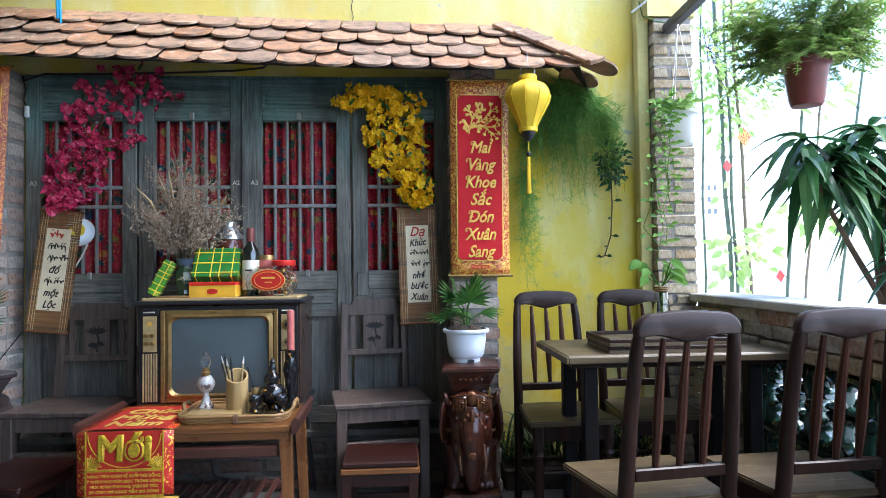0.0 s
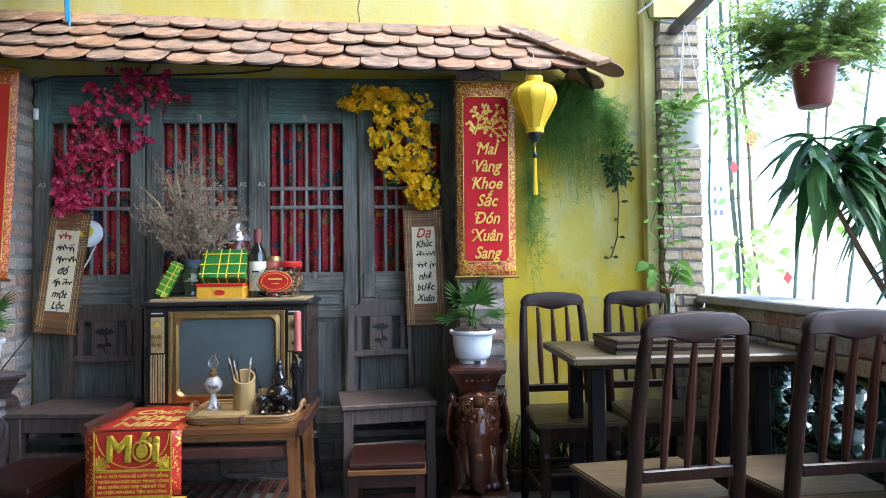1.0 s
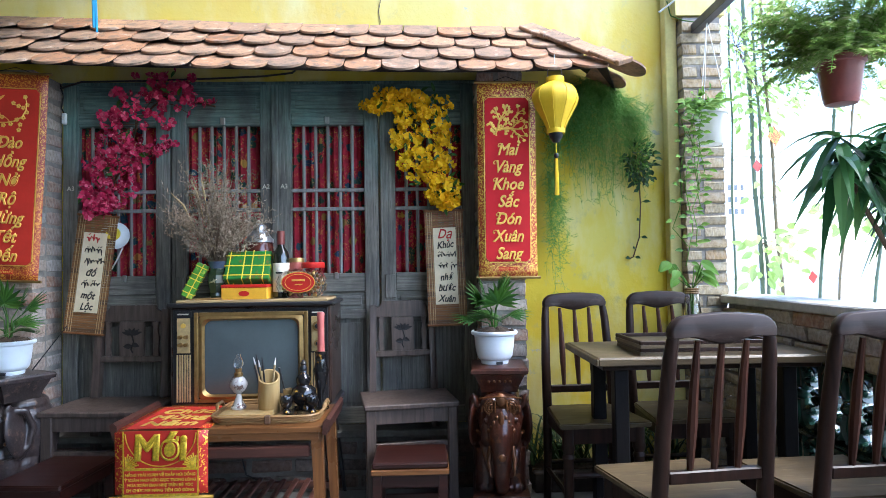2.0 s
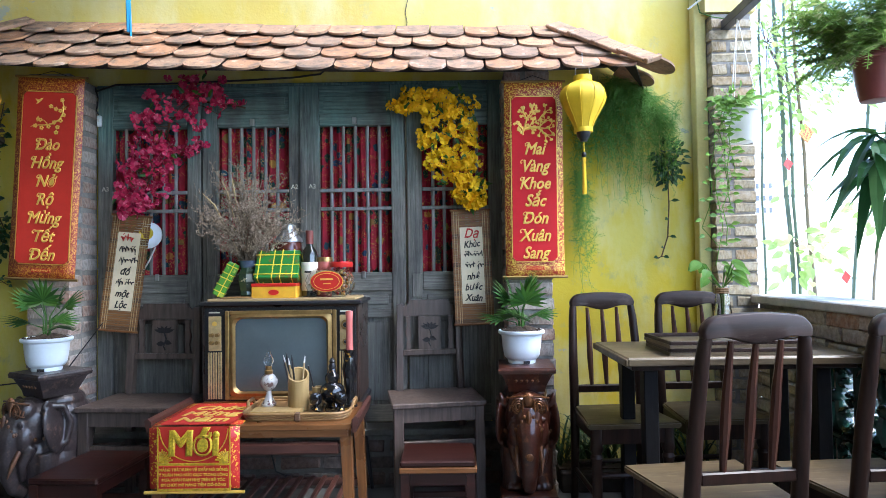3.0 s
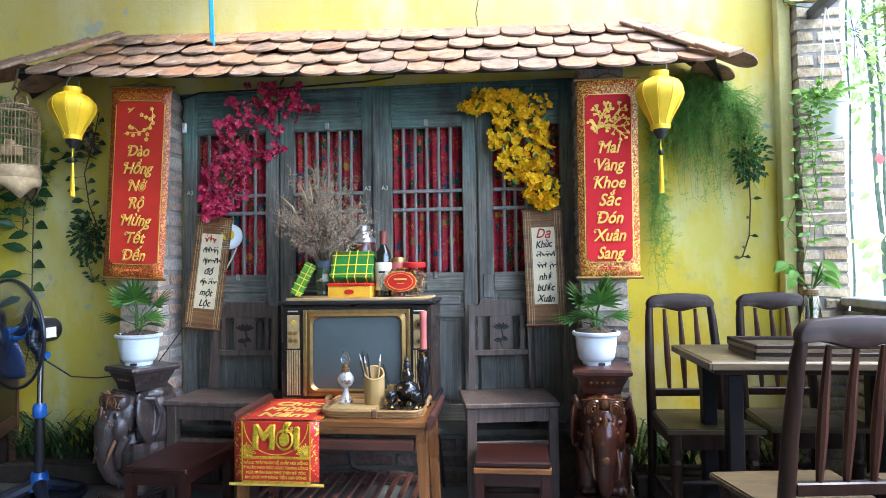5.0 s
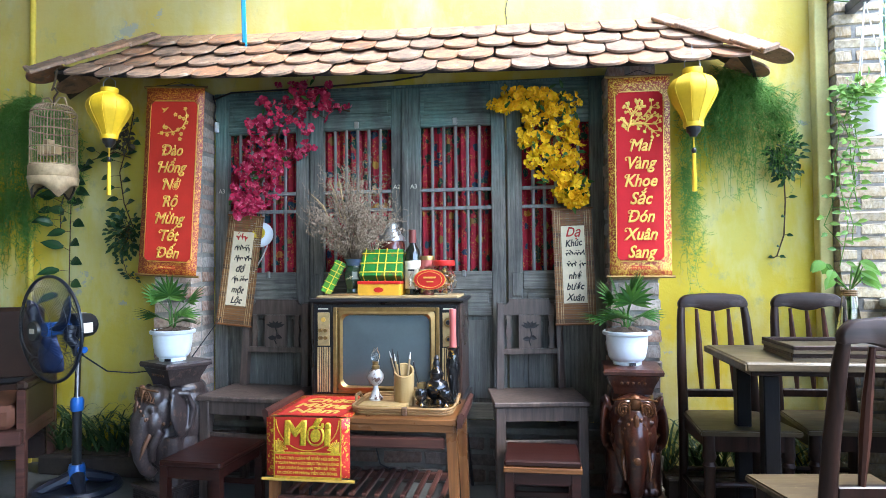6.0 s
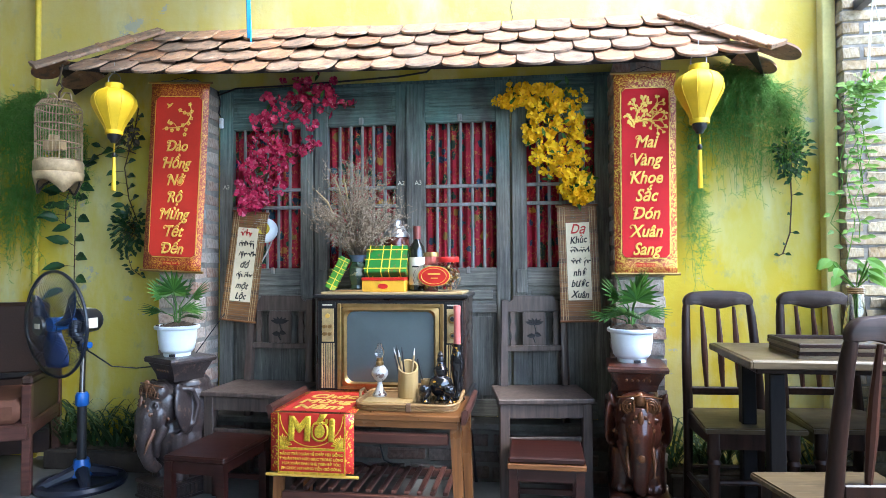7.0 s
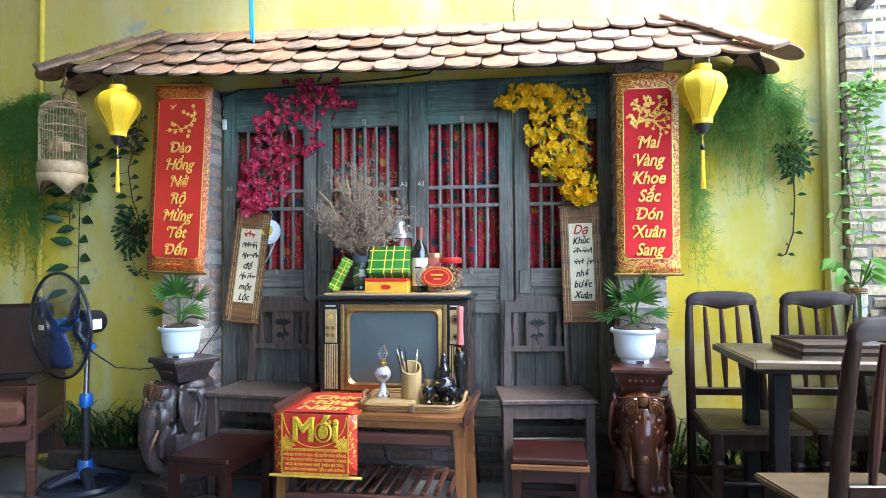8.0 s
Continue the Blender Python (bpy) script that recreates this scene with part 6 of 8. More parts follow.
sc_ = thing("small_cup", "small pale bamboo cup with a brush", "cup", (-0.478, 2.745, TZ))
part("cup", lathe(B(), [(0.022, 0.0), (0.024, 0.09), (0.020, 0.09), (0.018, 0.01), (0.0, 0.01)], 20), M_BAMBOO, sc_, smooth=True)
part("brush", rod(B(), (0.0, 0, 0.02), (-0.036, -0.01, 0.18), 0.003, 0.0045, 6), M_BLACK, sc_)

sv = thing("lacquer_plate", "round black lacquer plate for a wine set", "plate", (-0.405, 2.70, TZ))
part("dish", lathe(B(), [(0.06, 0.0), (0.085, 0.008), (0.09, 0.014), (0.08, 0.012), (0.0, 0.008)], 28), M_LACQUER, sv, smooth=True)
jz = TZ + 0.0135
jg = thing("wine_jug", "black lacquered gourd wine jug with gold painting", "jug", (-0.412, 2.72, jz))
part("body", lathe(B(), [(0.030, 0.0), (0.024, 0.014), (0.042, 0.03), (0.053, 0.055), (0.046, 0.082), (0.026, 0.098), (0.030, 0.112), (0.030, 0.126), (0.017, 0.140), (0.013, 0.155)], 28), M_LACQUER, jg, smooth=True)
part("stopper", lathe(B(), [(0.014, 0.155), (0.016, 0.165), (0.010, 0.178), (0.013, 0.185), (0.005, 0.198), (0.0, 0.20)], 20), M_BLACK, jg, smooth=True)
for dx, dy in ((-0.058, -0.035), (0.045, -0.04)):
    c = thing("wine_cup", "small black lacquered footed cup", "cup", (-0.412 + dx, 2.70 + dy, jz), group="lacquer cups")
    part("bowl", lathe(B(), [(0.018, 0.0), (0.008, 0.012), (0.022, 0.026), (0.027, 0.045), (0.022, 0.062), (0.018, 0.06), (0.0, 0.03)], 20), M_LACQUER, c, smooth=True)
ch = thing("candle_holder", "black and gold lacquered vase-shaped candle holder", "candle holder", (-0.348, 2.775, TZ + 0.0))
part("holder", lathe(B(), [(0.032, 0.0), (0.028, 0.02), (0.018, 0.07), (0.026, 0.12), (0.032, 0.16), (0.022, 0.205), (0.020, 0.225), (0.029, 0.24), (0.0, 0.238)], 24), M_LACQUER, ch, smooth=True)
cl = thing("candle", "tall pink wax candle with dripped wax", "candle", (-0.348, 2.775, TZ + 0.2395))
part("wax", lathe(B(), [(0.016, 0.0), (0.014, 0.06), (0.0145, 0.12), (0.016, 0.158), (0.013, 0.163), (0.0, 0.160)], 18), M_CANDLE, cl, smooth=True)


# ---- carved chairs and low stools ----
def carved_chair(at, turn, label):
    """Faces -y; the seat's middle over the base."""
    c = thing("carved_chair", label, "chair", at, turn, "carved chairs")
    W, D, S = 0.205, 0.165, 0.482
    part("seat", bx(-W - 0.008, W + 0.008, -D - 0.012, D, S - 0.022, S, bevel=0.004), M_CARVED, c)
    for x in (-W + 0.022, W - 0.022):
        part("front_leg", bx(x - 0.022, x + 0.022, -D, -D + 0.042, 0, S - 0.0225, bevel=0.004), M_CARVED, c)
        p = prism(B(), [(-0.017, 0.0), (0.017, 0.0), (0.017, S + 0.02), (0.015, 0.90), (-0.015, 0.90), (-0.017, S + 0.02)], 0, 0.034)
        for v in p.verts:
            v.co.y += D - 0.034 + (0.035 * (v.co.z - S) / 0.45 if v.co.z > S else 0.0)
            v.co.x += math.copysign(0.152 if v.co.z < S + 0.1 else 0.143, x)
        part("back_post", p, M_CARVED, c)
    for y in (-D + 0.004, D - 0.034):
        part("apron", bx(-W + 0.044, W - 0.044, y, y + 0.022, S - 0.085, S - 0.023), M_CARVED, c)
    for x in (-W + 0.012, W - 0.034):
        part("apron", bx(x, x + 0.022, -D + 0.042, D - 0.034, S - 0.08, S - 0.023), M_CARVED, c)
    part("stretcher", bx(-W + 0.044, W - 0.044, -D + 0.012, -D + 0.03, 0.28, 0.31, bevel=0.003), M_CARVED, c)
    part("stretcher", bx(-W + 0.044, W - 0.044, D - 0.03, D - 0.012, 0.20, 0.23, bevel=0.003), M_CARVED, c)
    for x in (-W + 0.014, W - 0.034):
        part("stretcher", bx(x, x + 0.02, -D + 0.042, D - 0.034, 0.16, 0.19, bevel=0.003), M_CARVED, c)

    def yb(z):
        return D - 0.028 + 0.035 * (z - S) / 0.45

    # shaped crest rail, lower rail, splats, lotus panel with its piercing as dark shapes
    cr = [(-0.128, 0.842), (0.128, 0.842), (0.128, 0.888)] + [(0.128 - 0.028 * math.sin(radians(d)), 0.920 - 0.030 * math.cos(radians(d))) for d in (15, 40, 65, 90)] + [(-0.128 + 0.028 * math.sin(radians(d)), 0.920 - 0.030 * math.cos(radians(d))) for d in (90, 65, 40, 15)] + [(-0.128, 0.888)]
    part("crest_rail", prism(B(), cr, yb(0.87), yb(0.87) + 0.02), M_CARVED, c)
    part("lower_rail", bx(-0.134, 0.134, yb(0.66), yb(0.66) + 0.018, 0.648, 0.676, bevel=0.003), M_CARVED, c)
    for s in (-1, 1):
        sp = [(s * 0.118, 0.676), (s * 0.092, 0.676), (s * 0.098, 0.72), (s * 0.09, 0.76), (s * 0.098, 0.80), (s * 0.092, 0.84), (s * 0.118, 0.84), (s * 0.112, 0.80), (s * 0.12, 0.76), (s * 0.112, 0.72)]
        part("side_splat", prism(B(), sp, yb(0.75), yb(0.75) + 0.012), M_CARVED, c)
    pn = part("lotus_panel", bx(-0.055, 0.055, yb(0.75), yb(0.75) + 0.010, 0.676, 0.84), M_CARVED, c, "panel carved with a lotus")
    # flat dark shapes on the solid panel stand for its shaded openings
    lt = B()
    yy = yb(0.75) - 0.0015
    for a in (-70, -42, -15, 15, 42, 70):
        d = Vector((math.sin(radians(a)), 0, math.cos(radians(a)) * 0.6 + 0.1))
        leaf(lt, (0, yy, 0.778), Vector((0, yy, 0.778)) + d * 0.050, 0.017, (0, -1, 0), 0.0)
    tube(lt, [(0, yy, 0.778), (0.008, yy, 0.745), (-0.004, yy, 0.71), (0.004, yy, 0.69)], 0.003, 5)
    leaf(lt, (0.0, yy, 0.725), (-0.038, yy, 0.722), 0.026, (0, -1, 0), 0.0)
    leaf(lt, (0.002, yy, 0.735), (0.034, yy, 0.722), 0.024, (0, -1, 0), 0.0)
    part("pierced_lotus", lt, M_INK, pn)
    return c


carved_chair((0.004, 3.07, 0), 9, "grey-brown carved wooden chair with lotus back panel against the doors")
lch = carved_chair((-1.335, 3.035, 0), -4, "dark carved wooden chair in shade beside the television")
lch.matrix_world = lch.matrix_world @ Matrix.Diagonal((1.12, 1, 1, 1))


def low_stool(at, turn, wx, dy, h, label, extra=0):
    s = thing("low_stool", label, "stool", at, turn, "low stools")
    part("seat", bx(-wx, wx, -dy, dy, h - 0.024, h, bevel=0.006), M_STOOL, s)
    if extra:
        part("seat_edge", bx(-wx - 0.004, wx + 0.004, -dy - 0.006, dy, h - 0.046, h - 0.0245, bevel=0.003), M_COFFEE, s, "lighter brown edge board")
    z1 = h - 0.0465 if extra else h - 0.0245
    for x in (-wx + 0.02, wx - 0.02):
        for y in (-dy + 0.02, dy - 0.02):
            lg = prism(B(), [(-0.016, z1), (0.016, z1), (0.019 * (1 if x < 0 else 1), 0.0), (-0.019, 0.0)], -0.016, 0.016)
            bmesh.ops.transform(lg, matrix=Matrix.Translation((x, y, 0)), verts=lg.verts)
            part("leg", lg, M_STOOL, s)
    for y in (-dy + 0.012, dy - 0.028):
        part("apron", bx(-wx + 0.037, wx - 0.037, y, y + 0.016, z1 - 0.05, z1 - 0.0005), M_STOOL, s)
        part("stretcher", bx(-wx + 0.037, wx - 0.037, y, y + 0.016, 0.085, 0.11, bevel=0.002), M_STOOL, s)
    for x in (-wx + 0.012, wx - 0.028):
        part("apron", bx(x, x + 0.016, -dy + 0.037, dy - 0.037, z1 - 0.045, z1 - 0.0005), M_STOOL, s)
    return s


low_stool((0.024, 2.735, 0), 0, 0.150, 0.135, 0.314, "red lacquered low stool with lighter edge in front of a chair", 1)
low_stool((-1.395, 2.70, 0), -4, 0.140, 0.195, 0.292, "dark red-brown low stool in front of a chair")


# ---- elephant plant stands ----
def elephant(at, turn, mat_, trim_mat, label, ph):
    """A stout elephant that carries a plate; it faces -y."""
    t = thing("elephant_stand", label, "plant stand", at, turn, "elephant stands")
    pl = B()
    box(pl, -0.118, 0.118, -0.165, 0.150, 0.012, ph - 0.018)
    box(pl, -0.130, 0.130, -0.178, 0.160, ph - 0.018, ph, 0.004)
    box(pl, -0.130, 0.130, -0.178, 0.160, 0.0, 0.012, 0.003)
    rows_ = 4
    for k in range(12):
        x = -0.11 + 0.02 * k
        for q in range(rows_):
            dz = (ph - 0.046) / rows_
            box(pl, x - 0.0105 + 0.004 * (q % 2), x + 0.0065 + 0.004 * (q % 2), -0.170, -0.1648, 0.020 + dz * q + 0.0015, 0.020 + dz * (q + 1) - 0.0015)
        y = -0.15 + 0.024 * k
        for sx in (-1, 1):
            box(pl, sx * 0.1178, sx * 0.122, y - 0.007, y + 0.007, 0.02, ph - 0.026)
    part("plinth", pl, mat_, t)
    bm = B()
    # bulky body with four stout legs close together
    tube(bm, [(0, 0.04, ph - 0.004), (0, 0.04, ph + 0.05), (0, 0.04, 0.28)], [0.108, 0.104, 0.122], 20)
    for sx in (-1, 1):
        for y in (-0.055, 0.105):
            tube(bm, [(sx * 0.068, y, ph - 0.005), (sx * 0.068, y, ph + 0.06), (sx * 0.066, y, 0.30)], [0.054, 0.048, 0.056], 14)
            for q in range(3):
                ball(bm, (sx * 0.066 - 0.026 + 0.026 * q, y - 0.05, ph + 0.012), (0.013, 0.013, 0.015), u=8, v=6)
    ball(bm, (0, 0.055, 0.37), (0.135, 0.155, 0.175), u=24, v=16)
    ball(bm, (0, 0.045, 0.235), (0.128, 0.150, 0.150), u=24, v=16)
    ball(bm, (0, -0.075, 0.28), (0.085, 0.070, 0.130), u=18, v=12)
    ball(bm, (0, 0.05, 0.50), (0.105, 0.115, 0.05), u=20, v=10)
    # broad head with brow, cheeks, trunk, lying ears with raised tips
    ball(bm, (0, -0.100, 0.425), (0.104, 0.085, 0.110), u=20, v=14)
    for sx in (-1, 1):
        ball(bm, (sx * 0.042, -0.140, 0.485), (0.050, 0.046, 0.046), u=14, v=10)
        ball(bm, (sx * 0.052, -0.150, 0.375), (0.042, 0.042, 0.062), u=14, v=10)
        ball(bm, (sx * 0.116, -0.045, 0.405), (0.020, 0.074, 0.112), Euler((radians(12), radians(-sx * 6), radians(sx * 22))).to_matrix().to_4x4(), 16, 12)
        ball(bm, (sx * 0.114, -0.085, 0.495), (0.014, 0.024, 0.034), Euler((0, radians(sx * 22), 0)).to_matrix().to_4x4(), 10, 8)
        ball(bm, (sx * 0.070, -0.178, 0.435), (0.012, 0.010, 0.010), u=8, v=6)
    tube(bm, [(0, -0.14, 0.45), (0, -0.190, 0.37), (0, -0.200, 0.29), (0, -0.188, 0.22), (0, -0.165, 0.165), (0, -0.135, 0.140), (0, -0.115, 0.155)], [0.072, 0.056, 0.046, 0.038, 0.032, 0.026, 0.020], 16)
    # lips and folds of the cheeks
    for sx in (-1, 1):
        tube(bm, [(sx * 0.075, -0.13, 0.34), (sx * 0.060, -0.165, 0.27), (sx * 0.040, -0.150, 0.20)], [0.026, 0.022, 0.014], 10)
        tube(bm, [(sx * 0.108, -0.085, 0.50), (sx * 0.130, -0.010, 0.49), (sx * 0.134, 0.020, 0.42), (sx * 0.130, 0.000, 0.34), (sx * 0.112, -0.060, 0.305)], 0.014, 8)
    bmesh.ops.recalc_face_normals(bm, faces=bm.faces)
    o = part("body", bm, mat_, t)
    rm = o.modifiers.new("fuse", "REMESH")
    rm.mode, rm.voxel_size, rm.use_smooth_shade = "VOXEL", 0.0055, True
    sm = o.modifiers.new("soften", "SMOOTH")
    sm.factor, sm.iterations = 0.5, 2
    for sx in (-1, 1):
        part("tusk", tube(B(), [(sx * 0.050, -0.172, 0.325), (sx * 0.058, -0.206, 0.275), (sx * 0.052, -0.226, 0.225)], [0.012, 0.010, 0.003], 10), trim_mat, t, smooth=True)
        for k in range(5):
            x = sx * (0.026 + 0.014 * k)
            part("fringe", tube(B(), [(x, -0.192 + 0.006 * k, 0.515 - 0.006 * k), (x * 1.04, -0.203 + 0.006 * k, 0.485 - 0.004 * k), (x * 1.04, -0.200 + 0.008 * k, 0.468)], [0.0042, 0.004, 0.003], 6), trim_mat, t, smooth=True)
        part("brow_band", tube(B(), [(0, -0.198, 0.532), (sx * 0.05, -0.19, 0.527), (sx * 0.095, -0.15, 0.515)], 0.004, 8), trim_mat, t, smooth=True)
    for x in (-0.05, 0.0, 0.05):
        part("bead", ball(B(), (x, -0.225 + abs(x) * 0.6, 0.395), (0.011, 0.010, 0.011), u=10, v=8), trim_mat, t, smooth=True)
    part("tassel", lathe(B(), [(0.004, 0.0), (0.010, -0.010), (0.014, -0.040), (0.013, -0.052), (0.0, -0.052)], 12, at=(0, -0.214, 0.475)), trim_mat, t, smooth=True)
    for k in range(7):
        # wrinkles across the trunk
        z = 0.385 - 0.028 * k
        w_, yk = 0.052 - 0.0042 * k, -0.242 + (0.005 * abs(k - 2)) + 0.002 * k
        part("trunk_fold", tube(B(), [(-w_, yk + 0.034, z + 0.006), (-w_ * 0.5, yk + 0.008, z), (0, yk, z - 0.003), (w_ * 0.5, yk + 0.008, z), (w_, yk + 0.034, z + 0.006)], [0.002, 0.0045, 0.005, 0.0045, 0.002], 6), mat_, t, smooth=True)
    for sg in (-1, 1):
        for k in range(3):
            rr = 0.030 - 0.009 * k
            part("brow_scroll", tube(B(), [(sg * 0.045 + rr * math.cos(radians(q)), -0.186 - 0.004 * k + 0.10 * abs(rr * math.cos(radians(q))), 0.488 + rr * math.sin(radians(q))) for q in range(0, 331, 30)], 0.0034, 6), trim_mat, t, smooth=True)
    part("headdress", ball(B(), (0, -0.185, 0.515), (0.026, 0.016, 0.030), u=12, v=8), trim_mat, t, smooth=True)
    part("medallion", ball(B(), (0, -0.243, 0.30), (0.016, 0.006, 0.016), u=14, v=8), trim_mat, t, smooth=True)
    bl2 = B()
    lathe(bl2, [(0.118, 0.528), (0.122, 0.540), (0.128, 0.555), (0.160, 0.600), (0.164, 0.606)], 4)
    bmesh.ops.rotate(bl2, cent=(0, 0, 0), matrix=Euler((0, 0, radians(45))).to_matrix(), verts=bl2.verts)
    part("saddle", bl2, mat_, t)
    for k in range(5):
        part("stud", ball(B(), (-0.05 + 0.025 * k, -0.101, 0.576), (0.007, 0.006, 0.007), u=8, v=6), trim_mat, t, smooth=True)
    tp = lathe(B(), [(0.168, 0.6062), (0.184, 0.611), (0.187, 0.624), (0.180, 0.634)], 4)
    bmesh.ops.rotate(tp, cent=(0, 0, 0), matrix=Euler((0, 0, radians(45))).to_matrix(), verts=tp.verts)
    part("top_plate", tp, mat_, t)
    # bead strings over the brow
    for sg in (-1, 1):
        for k in range(9):
            f = k / 8
            part("bead", ball(B(), (sg * (0.020 + 0.098 * f), -0.212 + 0.16 * f * f, 0.452 - 0.085 * math.sin(math.pi * f * 0.6)), (0.0085, 0.0085, 0.0085), u=8, v=6), trim_mat, t, smooth=True)
    return t


M_TRIM_R = surface("worn_gilt_clay", (0.17, 0.066, 0.022), 0.35, 0.3, 0.45, 25, 0.3)
M_TRIM_L = surface("rusty_brown_clay", (0.15, 0.065, 0.028), 0.4, 0.1, 0.5, 25, 0.3)
rgt = elephant((0.412, 2.90, 0), -4, M_ELEPHANT_R, M_TRIM_R, "glossy red-brown ceramic elephant plant stand with gold trappings", 0.125)
rgt.matrix_world = rgt.matrix_world @ Matrix.Diagonal((0.92, 1, 1.025, 1))
lft = elephant((-1.70, 2.90, 0), -28, M_ELEPHANT_L, M_TRIM_L, "grey-mauve ceramic elephant plant stand with brown trappings", 0.085)
lft.matrix_world = lft.matrix_world @ Matrix.Diagonal((0.88, 0.9, 1.02, 1))


def pot_plant(at, seed, mat_, label, n=13, spread=0.16, high=0.24):
    """A white octagonal pot, and the little fan palm in it."""
    t = thing("plant_pot", "white glazed pot on an elephant stand", "plant pot", at, 12, "white pots")
    part("pot", lathe(B(), [(0.060, 0.0), (0.062, 0.010), (0.061, 0.016), (0.070, 0.020), (0.079, 0.034), (0.086, 0.075), (0.090, 0.125), (0.101, 0.129), (0.104, 0.134), (0.104, 0.142), (0.100, 0.146), (0.094, 0.146), (0.090, 0.132), (0.0, 0.13)], 32), M_WHITE, t, smooth=True)
    so = lathe(B(), [(0.098, 0.131), (0.08, 0.142), (0.03, 0.155), (0.0, 0.158)], 20)
    rng = random.Random(seed)
    for v in so.verts:
        v.co.z += rng.uniform(-0.005, 0.009)
    part("soil", so, M_SOIL, t, "dark crumbly soil")
    part("drain_hole", bx(-0.014, 0.014, -0.069, -0.064, 0.002, 0.014), M_BLACK, t)
    p = thing("fan_palm", label, "potted plant", (at[0], at[1], at[2] + 0.15), 0, "little fan palms")
    st_, lf = B(), B()
    for k in range(n):
        # the inner fans stand up, the outer ones droop
        a = 2.4 * k + rng.uniform(-0.3, 0.3)
        up = rng.uniform(0.95, 1.35) if k < n * 0.55 else rng.uniform(0.25, 0.6)
        L = rng.uniform(0.12, 0.175) if k < n * 0.55 else rng.uniform(0.09, 0.125)
        d = Vector((math.cos(a) * math.cos(up), math.sin(a) * math.cos(up), math.sin(up)))
        tip = d * L + Vector((0, 0, 0.012))
        tube(st_, [(0.008 * math.cos(a), 0.008 * math.sin(a), -0.012), (tip.x * 0.25, tip.y * 0.25, tip.z * 0.6), tip], [0.0045, 0.003, 0.002], 5)
        side = d.cross(Vector((0, 0, 1))).normalized()
        fan_up = side.cross(d)
        for j in range(13):
            b = radians(-84 + 14 * j)
            fd = (d * math.cos(b) + side * math.sin(b) + Vector((0, 0, -0.12 - 0.22 * abs(math.sin(b))))).normalized()
            leaf(lf, tip, tip + fd * spread * 0.62 * (0.74 + 0.26 * math.cos(b)), 0.0185, fan_up, 0.05, 4)
    part("stem_tuft", st_, M_GREENLEAF, p)
    part("fronds", lf, mat_, p, kind="stuff")
    ms = B()
    for k in range(60):
        a, r = rng.uniform(0, 6.28), 0.09 * math.sqrt(rng.random())
        ball(ms, (r * math.cos(a), r * math.sin(a), -0.006), (rng.uniform(0.003, 0.008),) * 3, u=5, v=4)
    part("moss", ms, M_SOIL, p, kind="stuff")


pot_plant((0.400, 2.93, 0.6502), 3, M_GREENLEAF, "small fan palm with fresh green fronds", 10, 0.19)
pot_plant((-1.718, 2.90, 0.6470), 9, M_GREENLEAF, "small fan palm with feathery fronds", 8, 0.18)


